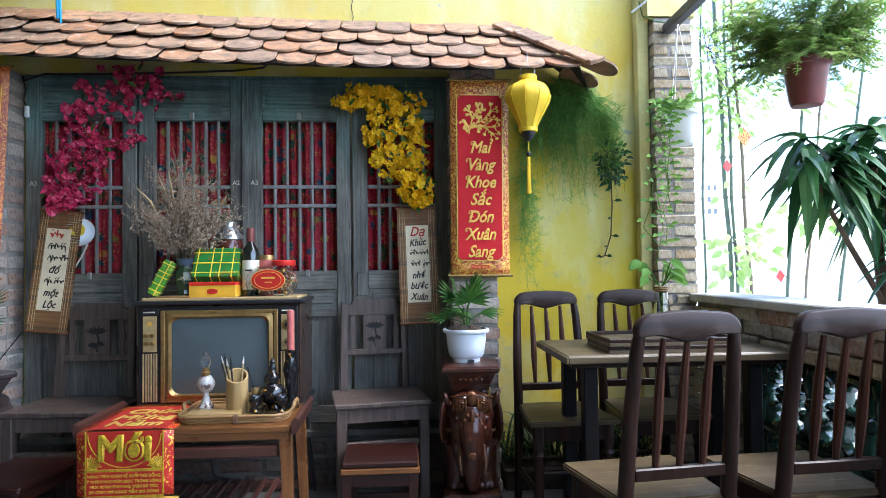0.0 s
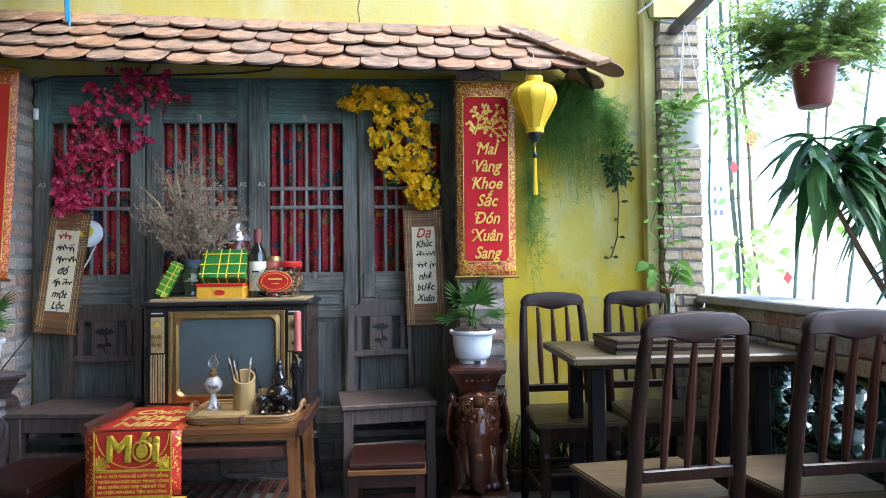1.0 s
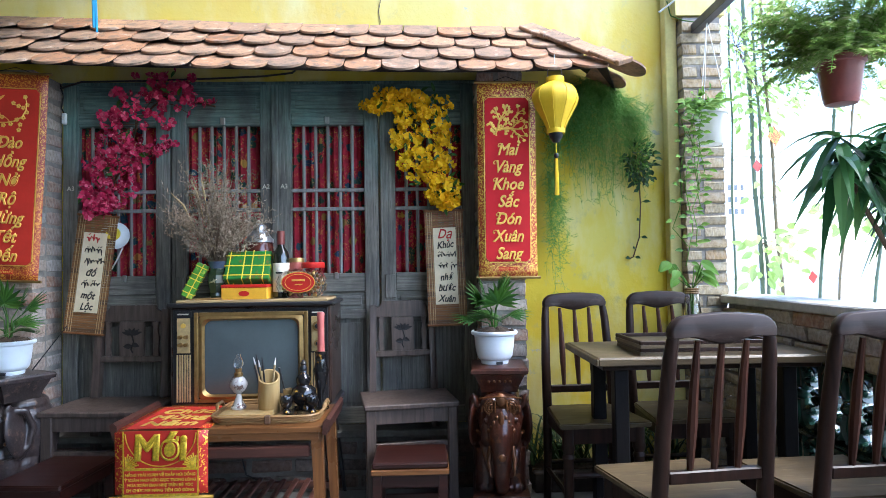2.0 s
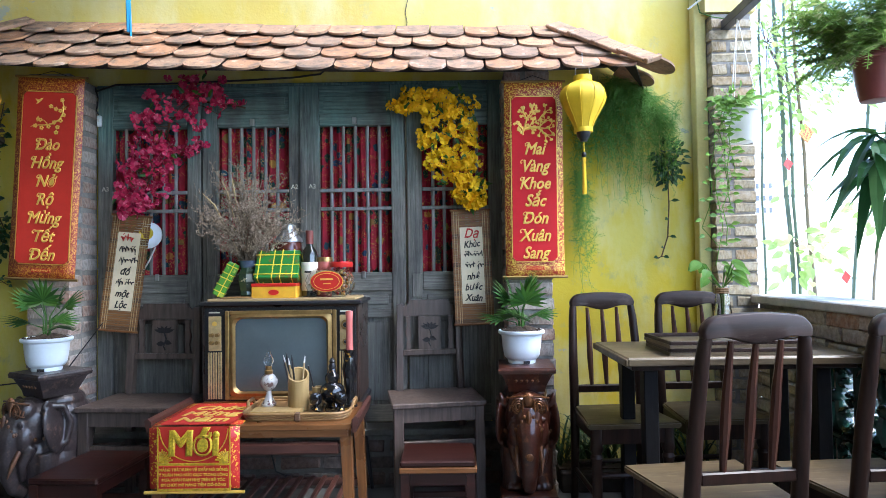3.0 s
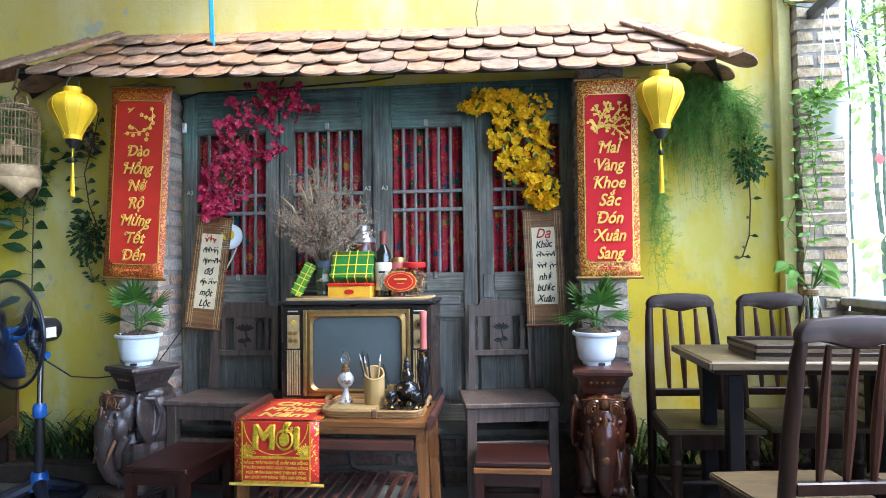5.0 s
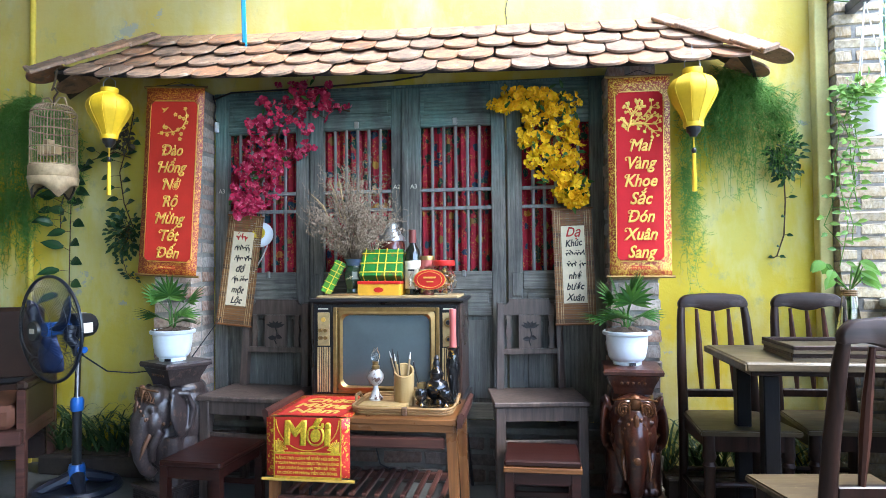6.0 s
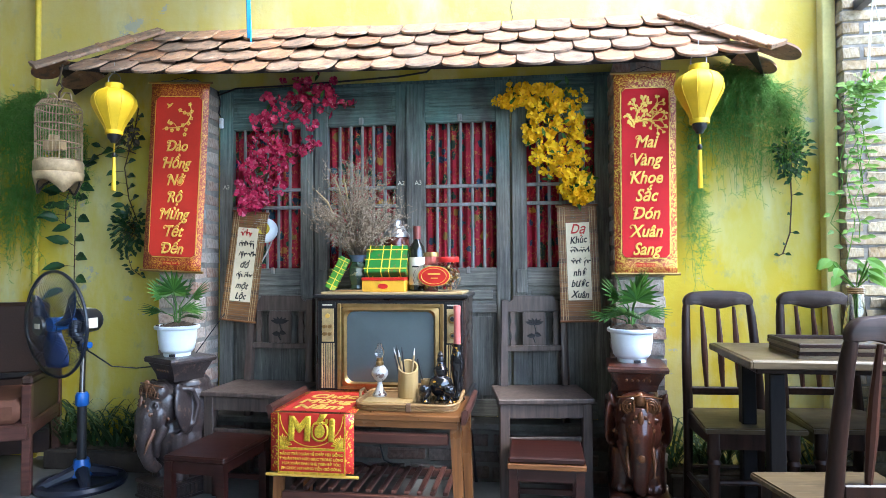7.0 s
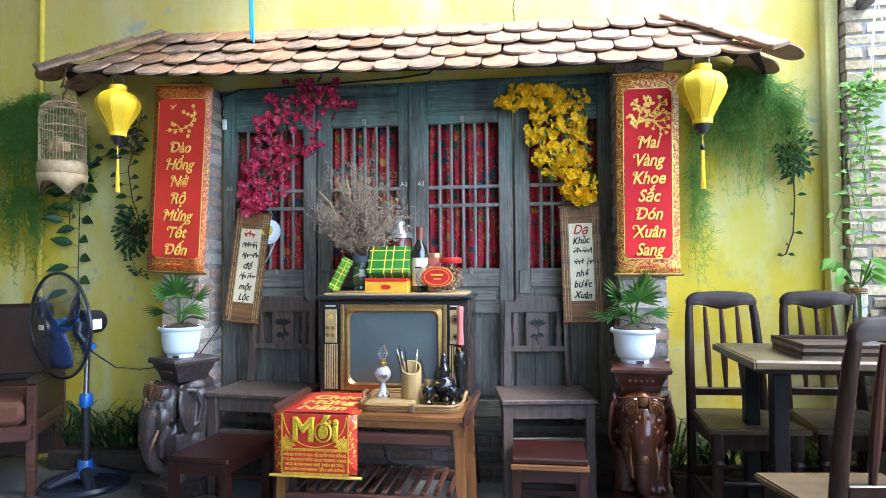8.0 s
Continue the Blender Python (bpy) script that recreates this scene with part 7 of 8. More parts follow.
# ---- spindle-back chairs and the dining table ----
def spindle_chair(at, turn, label):
    """Faces -y."""
    c = thing("spindle_chair", label, "chair", at, turn, "spindle-back chairs")
    S = 0.455
    bm = prism(B(), [(-0.188, -0.192), (0.188, -0.192), (0.152, 0.165), (-0.152, 0.165)], S - 0.022, S)
    bmesh.ops.transform(bm, matrix=Matrix(((1, 0, 0, 0), (0, 0, 1, 0), (0, 1, 0, 0), (0, 0, 0, 1))), verts=bm.verts)
    bmesh.ops.recalc_face_normals(bm, faces=bm.faces)
    bmesh.ops.bevel(bm, geom=list(bm.edges), offset=0.005, segments=2, affect="EDGES")
    part("seat", bm, M_SEAT, c, "worn lighter wooden seat")
    for s in (-1, 1):
        part("front_leg", lathe(B(), [(0.016, 0.0), (0.019, 0.05), (0.021, 0.30), (0.026, 0.315), (0.019, 0.33), (0.027, 0.35), (0.024, 0.37), (0.024, S - 0.0225)], 14, at=(s * 0.145, -0.155, 0)), M_CHAIR, c, smooth=True)
        pts = [(s * 0.150, 0.195, 0.0), (s * 0.150, 0.168, 0.25), (s * 0.150, 0.160, S), (s * 0.147, 0.185, 0.65), (s * 0.139, 0.213, 0.84), (s * 0.1345, 0.221, 0.885), (s * 0.1300, 0.2235, 0.908), (s * 0.119, 0.2235, 0.926), (s * 0.100, 0.2235, 0.936), (s * 0.06, 0.2235, 0.936)]
        pb_ = tube(B(), pts, [0.017, 0.019, 0.021, 0.020, 0.0180, 0.0160, 0.0120, 0.0090, 0.0070, 0.004], 14)
        part("back_post", pb_, M_CHAIR, c, smooth=True)
    # crest: rounded shoulders that run on from the posts, and a lower edge that sags in the middle
    half = [(0.1205, 0.892), (0.113, 0.893), (0.105, 0.8945)] + [(0.102 - 0.0145 * k, 0.8945 - 0.019 * (1 - math.cos(math.pi * k / 7)) / 2) for k in range(1, 7)]
    ring = [(-x, z) for x, z in half] + [(0.0, 0.8755)] + half[::-1]
    ring += [(0.147, 0.892), (0.149, 0.900)] + [(0.099 + 0.052 * math.cos(radians(d)), 0.900 + 0.050 * math.sin(radians(d))) for d in range(12, 91, 13)]
    ring += [(0.05, 0.9545), (0.0, 0.9565), (-0.05, 0.9545)] + [(-0.099 - 0.052 * math.cos(radians(d)), 0.900 + 0.050 * math.sin(radians(d))) for d in range(90, 11, -13)] + [(-0.149, 0.900), (-0.147, 0.892)]
    cr = B()
    mid = (0.0, 0.915)
    rings = []
    for y, k in ((0.2070, 0.92), (0.2085, 0.955), (0.2125, 0.985), (0.219, 1.0), (0.228, 1.0), (0.2345, 0.985), (0.2385, 0.955), (0.2400, 0.92)):
        row = []
        for x, z in ring:
            row.append(cr.verts.new((x - math.copysign(0.12 * (1 - k), x) if abs(x) > 0.02 else x, y, z + (mid[1] - z) * (1 - k) * 1.4)))
        rings.append(row)
    n = len(ring)
    for r0, r1 in zip(rings, rings[1:]):
        for k in range(n):
            cr.faces.new((r0[k], r0[(k + 1) % n], r1[(k + 1) % n], r1[k]))
    cr.faces.new(rings[0])
    cr.faces.new(rings[-1][::-1])
    bmesh.ops.triangulate(cr, faces=[f for f in cr.faces if len(f.verts) > 4])
    bmesh.ops.recalc_face_normals(cr, faces=cr.faces)
    part("crest_rail", cr, M_CREST, c, smooth=True)
    part("lower_rail", bx(-0.132, 0.132, 0.158, 0.182, 0.510, 0.543, bevel=0.004), M_CHAIR, c)
    for x in (-0.068, 0.0, 0.068):
        part("spindle", tube(B(), [(x, 0.170, 0.54), (x, 0.186, 0.66), (x, 0.200, 0.76), (x, 0.224, 0.885)], [0.0085, 0.014, 0.0125, 0.0075], 8), M_SPINDLE, c, "reddish turned spindle", smooth=True)
    for y in (-0.16, 0.155):
        part("apron", bx(-0.135, 0.135, y - 0.01, y + 0.01, S - 0.085, S - 0.0225), M_CHAIR, c)
    for s in (-1, 1):
        part("apron", bx(s * 0.143 - 0.009, s * 0.143 + 0.009, -0.14, 0.148, S - 0.08, S - 0.0225), M_CHAIR, c)
        part("stretcher", rod(B(), (s * 0.147, -0.15, 0.16), (s * 0.15, 0.17, 0.17), 0.011, seg=8), M_CHAIR, c, smooth=True)
    part("stretcher", rod(B(), (-0.14, -0.15, 0.24), (0.14, -0.15, 0.24), 0.011, seg=8), M_CHAIR, c, smooth=True)
    part("stretcher", rod(B(), (-0.14, 0.172, 0.20), (0.14, 0.172, 0.20), 0.011, seg=8), M_CHAIR, c, smooth=True)
    return c


spindle_chair((0.792, 2.785, 0), 3, "dark brown spindle-back chair with worn seat by the yellow wall")
spindle_chair((1.195, 2.83, 0), 2, "dark brown spindle-back chair behind the dining table")
spindle_chair((0.824, 1.915, 0), 187, "dark brown spindle-back chair with reddish spindles, drawn up to the table")
spindle_chair((1.272, 1.925, 0), 184, "dark brown spindle-back chair at the terrace end of the table")

dt = thing("dining_table", "brown wooden dining table with black trestle legs", "table", (0, 0, 0))
part("tabletop", bx(0.705, 1.54, 2.33, 2.82, 0.722, 0.75, bevel=0.004), M_TABLETOP, dt)
part("edge_lip", bx(0.704, 1.541, 2.318, 2.3295, 0.7215, 0.747, bevel=0.003), M_SEAT, dt)
part("edge_lip", bx(0.694, 0.7045, 2.318, 2.82, 0.7215, 0.747, bevel=0.003), M_SEAT, dt)
part("edge_board", bx(0.725, 1.525, 2.35, 2.80, 0.702, 0.7212, bevel=0.003), M_CHAIR, dt)
for x in (0.80, 1.42):
    for y in (2.40, 2.69):
        part("leg", bx(x - 0.026, x + 0.026, y - 0.026, y + 0.026, 0.0, 0.6995, bevel=0.004), M_BLACKWOOD, dt)
    part("foot_rail", bx(x - 0.018, x + 0.018, 2.426, 2.664, 0.10, 0.14, bevel=0.003), M_BLACKWOOD, dt)
part("long_stretcher", bx(0.818, 1.402, 2.53, 2.56, 0.10, 0.135, bevel=0.003), M_BLACKWOOD, dt)


def serving_tray(x0, x1, y0, y1, z, turn, label, felt):
    t = thing("serving_tray", label, "tray", ((x0 + x1) / 2, (y0 + y1) / 2, z), turn, "stacked trays")
    w, d = (x1 - x0) / 2, (y1 - y0) / 2
    part("tray_board", bx(-w, w, -d, d, 0, 0.012), felt, t)
    for a in ((-w, w, -d, -d + 0.012), (-w, w, d - 0.012, d), (-w, -w + 0.012, -d + 0.012, d - 0.012), (w - 0.012, w, -d + 0.012, d - 0.012)):
        part("tray_edge", bx(*a, 0.0122, 0.026, bevel=0.002), M_CHAIR, t)


serving_tray(0.87, 1.36, 2.36, 2.66, 0.7505, -1.5, "flat brown wooden serving tray on the table", M_TABLETOP)
serving_tray(0.865, 1.35, 2.36, 2.655, 0.777, 0.5, "flat dark wooden serving tray stacked on another", M_TABLETOP)

gv = thing("glass_vase", "clear glass vase with twine and green cutting", "vase", (1.222, 2.745, 0.7505))
part("glass_body", lathe(B(), [(0.045, 0.0), (0.05, 0.01), (0.045, 0.07), (0.034, 0.14), (0.027, 0.20), (0.027, 0.235), (0.024, 0.235), (0.024, 0.20), (0.03, 0.14), (0.041, 0.07), (0.045, 0.014), (0.0, 0.012)], 24), M_CLEAR, gv, smooth=True)
for k in range(3):
    part("twine", lathe(B(), [(0.0282, 0.204 + 0.008 * k), (0.0305, 0.208 + 0.008 * k), (0.0282, 0.212 + 0.008 * k)], 18), M_RATTAN, gv)
ct_ = thing("pothos_cutting", "green heart-leaved cutting in a glass vase", "plant", (1.222, 2.745, 0.77))
rng = random.Random(40)
for k in range(15):
    a = rng.uniform(0, 6.28)
    h = rng.uniform(0.24, 0.33)
    p0 = Vector((0.07 * math.cos(a) - 0.02, 0.05 * math.sin(a), h))
    part("stem", tube(B(), [(0, 0, 0.01), (0.008 * math.cos(a), 0.008 * math.sin(a), 0.21), p0], 0.0022, 5), M_LIME, ct_)
    lf = B()
    leaf(lf, p0, p0 + Vector((0.055 * math.cos(a), 0.04 * math.sin(a) - 0.02, -0.040)), 0.040, (0, -0.8, 0.6), 0.12, 5)
    part("leaf_blade", lf, M_LIME, ct_)


# ---- pedestal fan, bird cage, sofa ----
M_BLADE = surface("dark_blue_blade", (0.012, 0.028, 0.10), 0.3, spread=0.12, bump=0.02)
fn = thing("pedestal_fan", "navy and blue pedestal fan with dark wire guard", "fan", (-2.235, 2.92, 0))
part("base_ring", lathe(B(), [(0.155, 0.0), (0.20, 0.0), (0.205, 0.015), (0.195, 0.032), (0.165, 0.036), (0.155, 0.02)], 40), M_NAVY, fn, smooth=True)
for k in range(4):
    a = radians(45 + 90 * k)
    part("base_spoke", tube(B(), [(0.03 * math.cos(a), 0.03 * math.sin(a), 0.07), (0.11 * math.cos(a), 0.11 * math.sin(a), 0.045), (0.175 * math.cos(a), 0.175 * math.sin(a), 0.02)], [0.034, 0.026, 0.022], 8), M_NAVY, fn, smooth=True)
part("base_collar", lathe(B(), [(0.055, 0.05), (0.045, 0.075), (0.036, 0.12), (0.033, 0.13)], 24), M_BLUEPLASTIC, fn, "bright blue collar", smooth=True)
part("lower_tube", rod(B(), (0, 0, 0.12), (0, 0, 0.40), 0.022, seg=16), M_BLACK, fn, smooth=True)
part("height_collar", lathe(B(), [(0.028, 0.39), (0.031, 0.40), (0.031, 0.44), (0.024, 0.455)], 20), M_BLUEPLASTIC, fn, "bright blue collar", smooth=True)
part("upper_tube", rod(B(), (0, 0, 0.44), (0.005, 0, 0.68), 0.0135, seg=14), M_CHROME, fn, "chrome tube", smooth=True)
HEAD = Matrix.Translation((-0.10, -0.06, 0.795)) @ Euler((radians(2), 0, radians(-21))).to_matrix().to_4x4()
hd = B()
rod(hd, (0, 0.10, 0), (0, 0.20, 0), 0.068, 0.058, 20)
ball(hd, (0, 0.20, 0), (0.055, 0.03, 0.055), u=16, v=8)
o = part("motor_housing", hd, M_BLACK, fn, smooth=True)
o.matrix_local = HEAD
lbm = part("rating_label", bx(-0.02, 0.02, 0.12, 0.17, 0.0625, 0.0645), M_LABEL, o)
part("speed_label", bx(0.056, 0.0675, 0.118, 0.172, -0.034, 0.016), M_LABEL, o, "white printed label")
nk = part("tilt_neck", tube(B(), [(0.005, 0, 0.66), (0.0, 0.0, 0.70), (-0.03, -0.02, 0.75), (-0.04, 0.0, 0.80)], [0.024, 0.026, 0.026, 0.03], 12), M_NAVY, fn, smooth=True)
part("tilt_knob", rod(B(), (0.02, -0.01, 0.69), (0.055, -0.02, 0.69), 0.016, seg=12), M_BLUEPLASTIC, fn, smooth=True)
R = 0.258
gd_ = B()
for k in range(72):
    a = 2 * math.pi * k / 72
    for ysgn in (-1, 1):
        pts = []
        for f in (0.16, 0.45, 0.75, 0.92, 1.0):
            pts.append((R * f * math.cos(a + 0.25 * (1 - f) * ysgn), -0.0 + ysgn * (0.075 * (1 - f ** 3)) + 0.0, R * f * math.sin(a + 0.25 * (1 - f) * ysgn)))
        tube(gd_, pts, 0.0013, 3, False)
for f, yy in ((0.16, 0.074), (0.5, 0.066), (0.8, 0.037)):
    for s in (-1, 1):
        c = [(R * f * math.cos(2 * math.pi * k / 40), s * yy, R * f * math.sin(2 * math.pi * k / 40)) for k in range(41)]
        tube(gd_, c, 0.0017, 4, False)
g = part("wire_guard", gd_, M_NAVY, fn)
g.matrix_local = HEAD
rim = part("guard_rim", tube(B(), [(R * math.cos(2 * math.pi * k / 48), 0, R * math.sin(2 * math.pi * k / 48)) for k in range(49)], 0.008, 8), M_NAVY, fn, smooth=True)
rim.matrix_local = HEAD
cap_ = part("centre_cap", rod(B(), (0, -0.07, 0), (0, -0.085, 0), 0.05, 0.045, 24), M_BLACK, fn, smooth=True)
cap_.matrix_local = HEAD
part("badge", bx(-0.02, 0.02, -0.0885, -0.0852, -0.012, 0.012, bevel=0.001), M_LABEL, cap_)
for k in range(3):
    bl_ = B()
    a0 = radians(20 + 120 * k)
    n = 8
    prev = None
    for i in range(n + 1):
        f = i / n
        r = 0.03 + 0.185 * f
        wdt = 0.28 + 0.62 * math.sin(math.pi * min(1, 0.15 + f * 0.75))
        cur = []
        for s in (-1, -0.33, 0.33, 1):
            a = a0 + s * wdt * 0.55 + f * 0.25
            cur.append(bl_.verts.new((r * math.cos(a), 0.026 * s * (1 - 0.3 * f), r * math.sin(a))))
        if prev:
            for q in range(3):
                bl_.faces.new((prev[q], prev[q + 1], cur[q + 1], cur[q]))
        prev = cur
    o = part("blade", bl_, M_BLADE, fn, "dark blue plastic blade", smooth=True)
    o.matrix_local = HEAD
    o.modifiers.new("thick", "SOLIDIFY").thickness = 0.003
hb = part("hub", rod(B(), (0, -0.03, 0), (0, 0.09, 0), 0.036, 0.03, 20), M_BLUEPLASTIC, fn, smooth=True)
hb.matrix_local = HEAD
part("power_cord", tube(B(), [(0.0, 0.03, 0.66), (0.05, 0.15, 0.56), (0.12, 0.25, 0.535), (0.25, 0.34, 0.54), (0.36, 0.36, 0.56)], 0.004, 6), M_CORD, fn, smooth=True)

bc2 = thing("bird_cage", "round weathered cane bird cage with scalloped wooden skirt", "bird cage", (-2.375, 2.92, 1.44))
CR = 0.104
wires = B()
for k in range(44):
    a = 2 * math.pi * k / 44
    c, s = math.cos(a), math.sin(a)
    tube(wires, [(CR * c, CR * s, 0.16), (CR * c, CR * s, 0.40), (CR * 0.96 * c, CR * 0.96 * s, 0.435), (CR * 0.75 * c, CR * 0.75 * s, 0.462), (0.02 * c, 0.02 * s, 0.475)], 0.0015, 3, False)
part("cane_wires", wires, M_CAGE, bc2)
for z, rr in ((0.165, CR), (0.25, CR), (0.34, CR), (0.425, CR * 0.985), (0.462, CR * 0.74)):
    part("hoop", tube(B(), [(rr * math.cos(2 * math.pi * k / 36), rr * math.sin(2 * math.pi * k / 36), z) for k in range(37)], 0.0032, 6), M_CAGE, bc2)
part("floor_band", lathe(B(), [(0.108, 0.105), (0.112, 0.11), (0.112, 0.155), (0.108, 0.162), (0.0, 0.16)], 36), M_CAGE, bc2, smooth=True)
sk = B()
N = 48
for ring, (r0, top_) in enumerate(((0.109, 0.105),)):
    ups = [sk.verts.new((r0 * math.cos(2 * math.pi * k / N), r0 * math.sin(2 * math.pi * k / N), top_)) for k in range(N)]
    mids = [sk.verts.new((0.103 * math.cos(2 * math.pi * k / N), 0.103 * math.sin(2 * math.pi * k / N), top_ - 0.035 - 0.0 * k)) for k in range(N)]
    dns = [sk.verts.new((0.092 * math.cos(2 * math.pi * k / N), 0.092 * math.sin(2 * math.pi * k / N), top_ - 0.036 - 0.070 * (1 - abs(math.sin(2 * math.pi * k / N * 1.5 + 1.0))))) for k in range(N)]
    for A_, B_ in ((ups, mids), (mids, dns)):
        for k in range(N):
            sk.faces.new((A_[k], A_[(k + 1) % N], B_[(k + 1) % N], B_[k]))
part("scalloped_skirt", sk, M_CAGE, bc2, smooth=True).modifiers.new("thick", "SOLIDIFY").thickness = 0.006
part("skirt_trim", tube(B(), [(0.0925 * math.cos(2 * math.pi * k / 48), 0.0925 * math.sin(2 * math.pi * k / 48), 0.069 - 0.070 * (1 - abs(math.sin(2 * math.pi * k / 48 * 1.5 + 1.0))) + 0.004 * (k % 2)) for k in range(49)], 0.0055, 6), M_DARKWOOD, bc2, "dark knotted trim along the skirt")
for x, h in ((-0.036, 0.045), (0.0, 0.075), (0.036, 0.05)):
    part("feed_cup", bx(x - 0.015, x + 0.015, -0.05, -0.01, 0.215, 0.215 + h, bevel=0.003), M_BOARD, bc2, "pale paper feed cup")
for s in (-1, 1):
    part("handle_loop", tube(B(), [(0.07, s * 0.0, 0.468), (0.06, 0, 0.505), (0.03, 0, 0.51), (0.0, 0, 0.475)] if s > 0 else [(-0.07, 0, 0.468), (-0.06, 0, 0.505), (-0.03, 0, 0.51), (0.0, 0, 0.475)], 0.0045, 6), M_CAGE, bc2)
part("hook", tube(B(), [(0, 0, 0.47), (0, 0, 0.51), (0.02, 0, 0.535), (0.0, 0, 0.56), (-0.015, 0, 0.545), (0, 0, 0.58), (0.0, 0.02, 0.66)], 0.005, 6), M_TWIG, bc2, smooth=True)

sf = thing("sofa", "brown leather sofa with wooden arm and orange cushion", "sofa", (-2.80, 2.95, 0), 25)
part("backrest", bx(-0.42, 0.24, 0.10, 0.18, 0.50, 0.885, bevel=0.02), M_LEATHER, sf)
part("seat_frame", bx(-0.42, 0.30, -0.40, 0.12, 0.27, 0.34, bevel=0.006), M_COFFEEDARK, sf, "dark brown wooden frame")
part("seat_cushion", bx(-0.42, 0.26, -0.38, 0.115, 0.3405, 0.45, bevel=0.025), M_CUSHION, sf, "orange-brown cushion", smooth=True)
part("arm", bx(0.262, 0.31, -0.36, 0.16, 0.52, 0.56, bevel=0.01), M_LEATHER, sf)
part("back_panel", bx(-0.42, 0.26, 0.105, 0.135, 0.08, 0.479, bevel=0.004), M_LEATHER, sf)
part("side_panel", bx(0.27, 0.30, -0.312, 0.108, 0.345, 0.5195, bevel=0.004), M_LEATHER, sf)
part("lower_back", bx(-0.42, 0.30, 0.10, 0.16, 0.48, 0.5195, bevel=0.01), M_BLACK, sf)
for y in (-0.36, 0.11):
    part("leg", bx(0.265, 0.305, y, y + 0.045, 0.0, 0.5195, bevel=0.005), M_COFFEEDARK, sf)
part("leg", bx(-0.41, -0.37, -0.36, -0.315, 0.0, 0.269), M_COFFEE, sf)


# ---- plants on the wall ----
def fern_curtain(name, label, x0, x1, ztop, zbot, y, n, seed, fade=0.35, mat_=M_FERN, size=0.022):
    t = thing(name, label, "climbing plant")
    rng = random.Random(seed)
    st_, lf = B(), B()
    for k in range(n):
        u = rng.random()
        cx = (x0 + x1) / 2
        x = x0 + (x1 - x0) * u
        z = ztop - rng.uniform(0, 0.12) - 0.10 * abs(2 * u - 1) ** 2
        L = (ztop - zbot) * rng.uniform(0.25, 1.0) * (1 - 0.35 * abs(2 * u - 1))
        pts = []
        p = Vector((cx + (x - cx) * 0.55, y, z))
        out = rng.uniform(0.03, 0.13)
        m = 9
        for i in range(m):
            f = i / (m - 1)
            pts.append(Vector((p.x + (x - p.x) * min(1, 1.6 * f) + rng.uniform(-0.022, 0.022), y - 0.005 - out * math.sin(min(1, f * 1.5) * 2.2), z - L * f ** 1.2)))
        tube(st_, pts, [0.0016 - 0.001 * i / m for i in range(m)], 3, False)
        for i in range(m - 1):
            for j in range(6 if i < m * 0.6 else 2):
                q = pts[i].lerp(pts[i + 1], rng.random())
                d = Vector((rng.uniform(-1, 1), rng.uniform(-0.9, 0.2), rng.uniform(-0.9, 0.5))).normalized()
                s = size * rng.uniform(0.5, 1.3)
                e = d.orthogonal().normalized()
                s *= 1.6
                for w_ in range(7):
                    dd = (d + Vector((rng.uniform(-0.6, 0.6), rng.uniform(-0.5, 0.3), rng.uniform(-0.6, 0.6)))).normalized()
                    q1 = q + d * s * 0.15 * w_
                    g = dd.orthogonal().normalized() * 0.0013
                    lf.faces.new([lf.verts.new(q1 - g), lf.verts.new(q1 + dd * s * 0.42), lf.verts.new(q1 + g)])
    part("stem_mass", st_, mat_, t, kind="stuff")
    part("needles", lf, mat_, t, kind="stuff")
    return t


fern_curtain("asparagus_fern", "feathery green asparagus fern trailing down the yellow wall", 0.70, 1.225, 2.06, 1.36, 3.30, 200, 61)
fern_curtain("asparagus_fern", "sparse trailing strands of asparagus fern on the wall", 0.70, 0.80, 1.62, 0.94, 3.31, 16, 62, size=0.026)
fern_curtain("asparagus_fern", "thick green asparagus fern beside the bird cage", -3.20, -2.45, 2.08, 1.25, 3.28, 250, 63)
fern_curtain("asparagus_fern", "thin trailing fern strands below the bird cage", -3.05, -2.72, 1.60, 0.95, 3.30, 40, 64)


def vine(name, label, path, n, size, mat_, seed, r=0.003, spread=0.05, stem=M_TWIG):
    t = thing(name, label, "climbing plant")
    rng = random.Random(seed)
    st_, lf = B(), B()
    pts = [Vector(p) for p in path]
    tube(st_, pts, r, 5)
    m = len(pts) - 1
    for k in range(n):
        u = (k + 0.5) / n * m
        i = min(int(u), m - 1)
        q = pts[i].lerp(pts[i + 1], u - i)
        sgn = 1 if k % 2 else -1
        d = Vector((sgn * rng.uniform(0.5, 1.0), -rng.uniform(0.2, 0.7), rng.uniform(-0.15, 0.5))).normalized()
        b = q + d * spread * rng.uniform(0.5, 1.1)
        tube(st_, [q, b], r * 0.6, 4, False)
        tip = b + (d + Vector((0, 0, -0.35))).normalized() * size * rng.uniform(0.8, 1.2)
        leaf(lf, b, tip, size * 0.55, (0, -1, 0.35), 0.12, 4)
    part("stem", st_, stem, t)
    part("leaves", lf, mat_, t, kind="stuff")
    return t


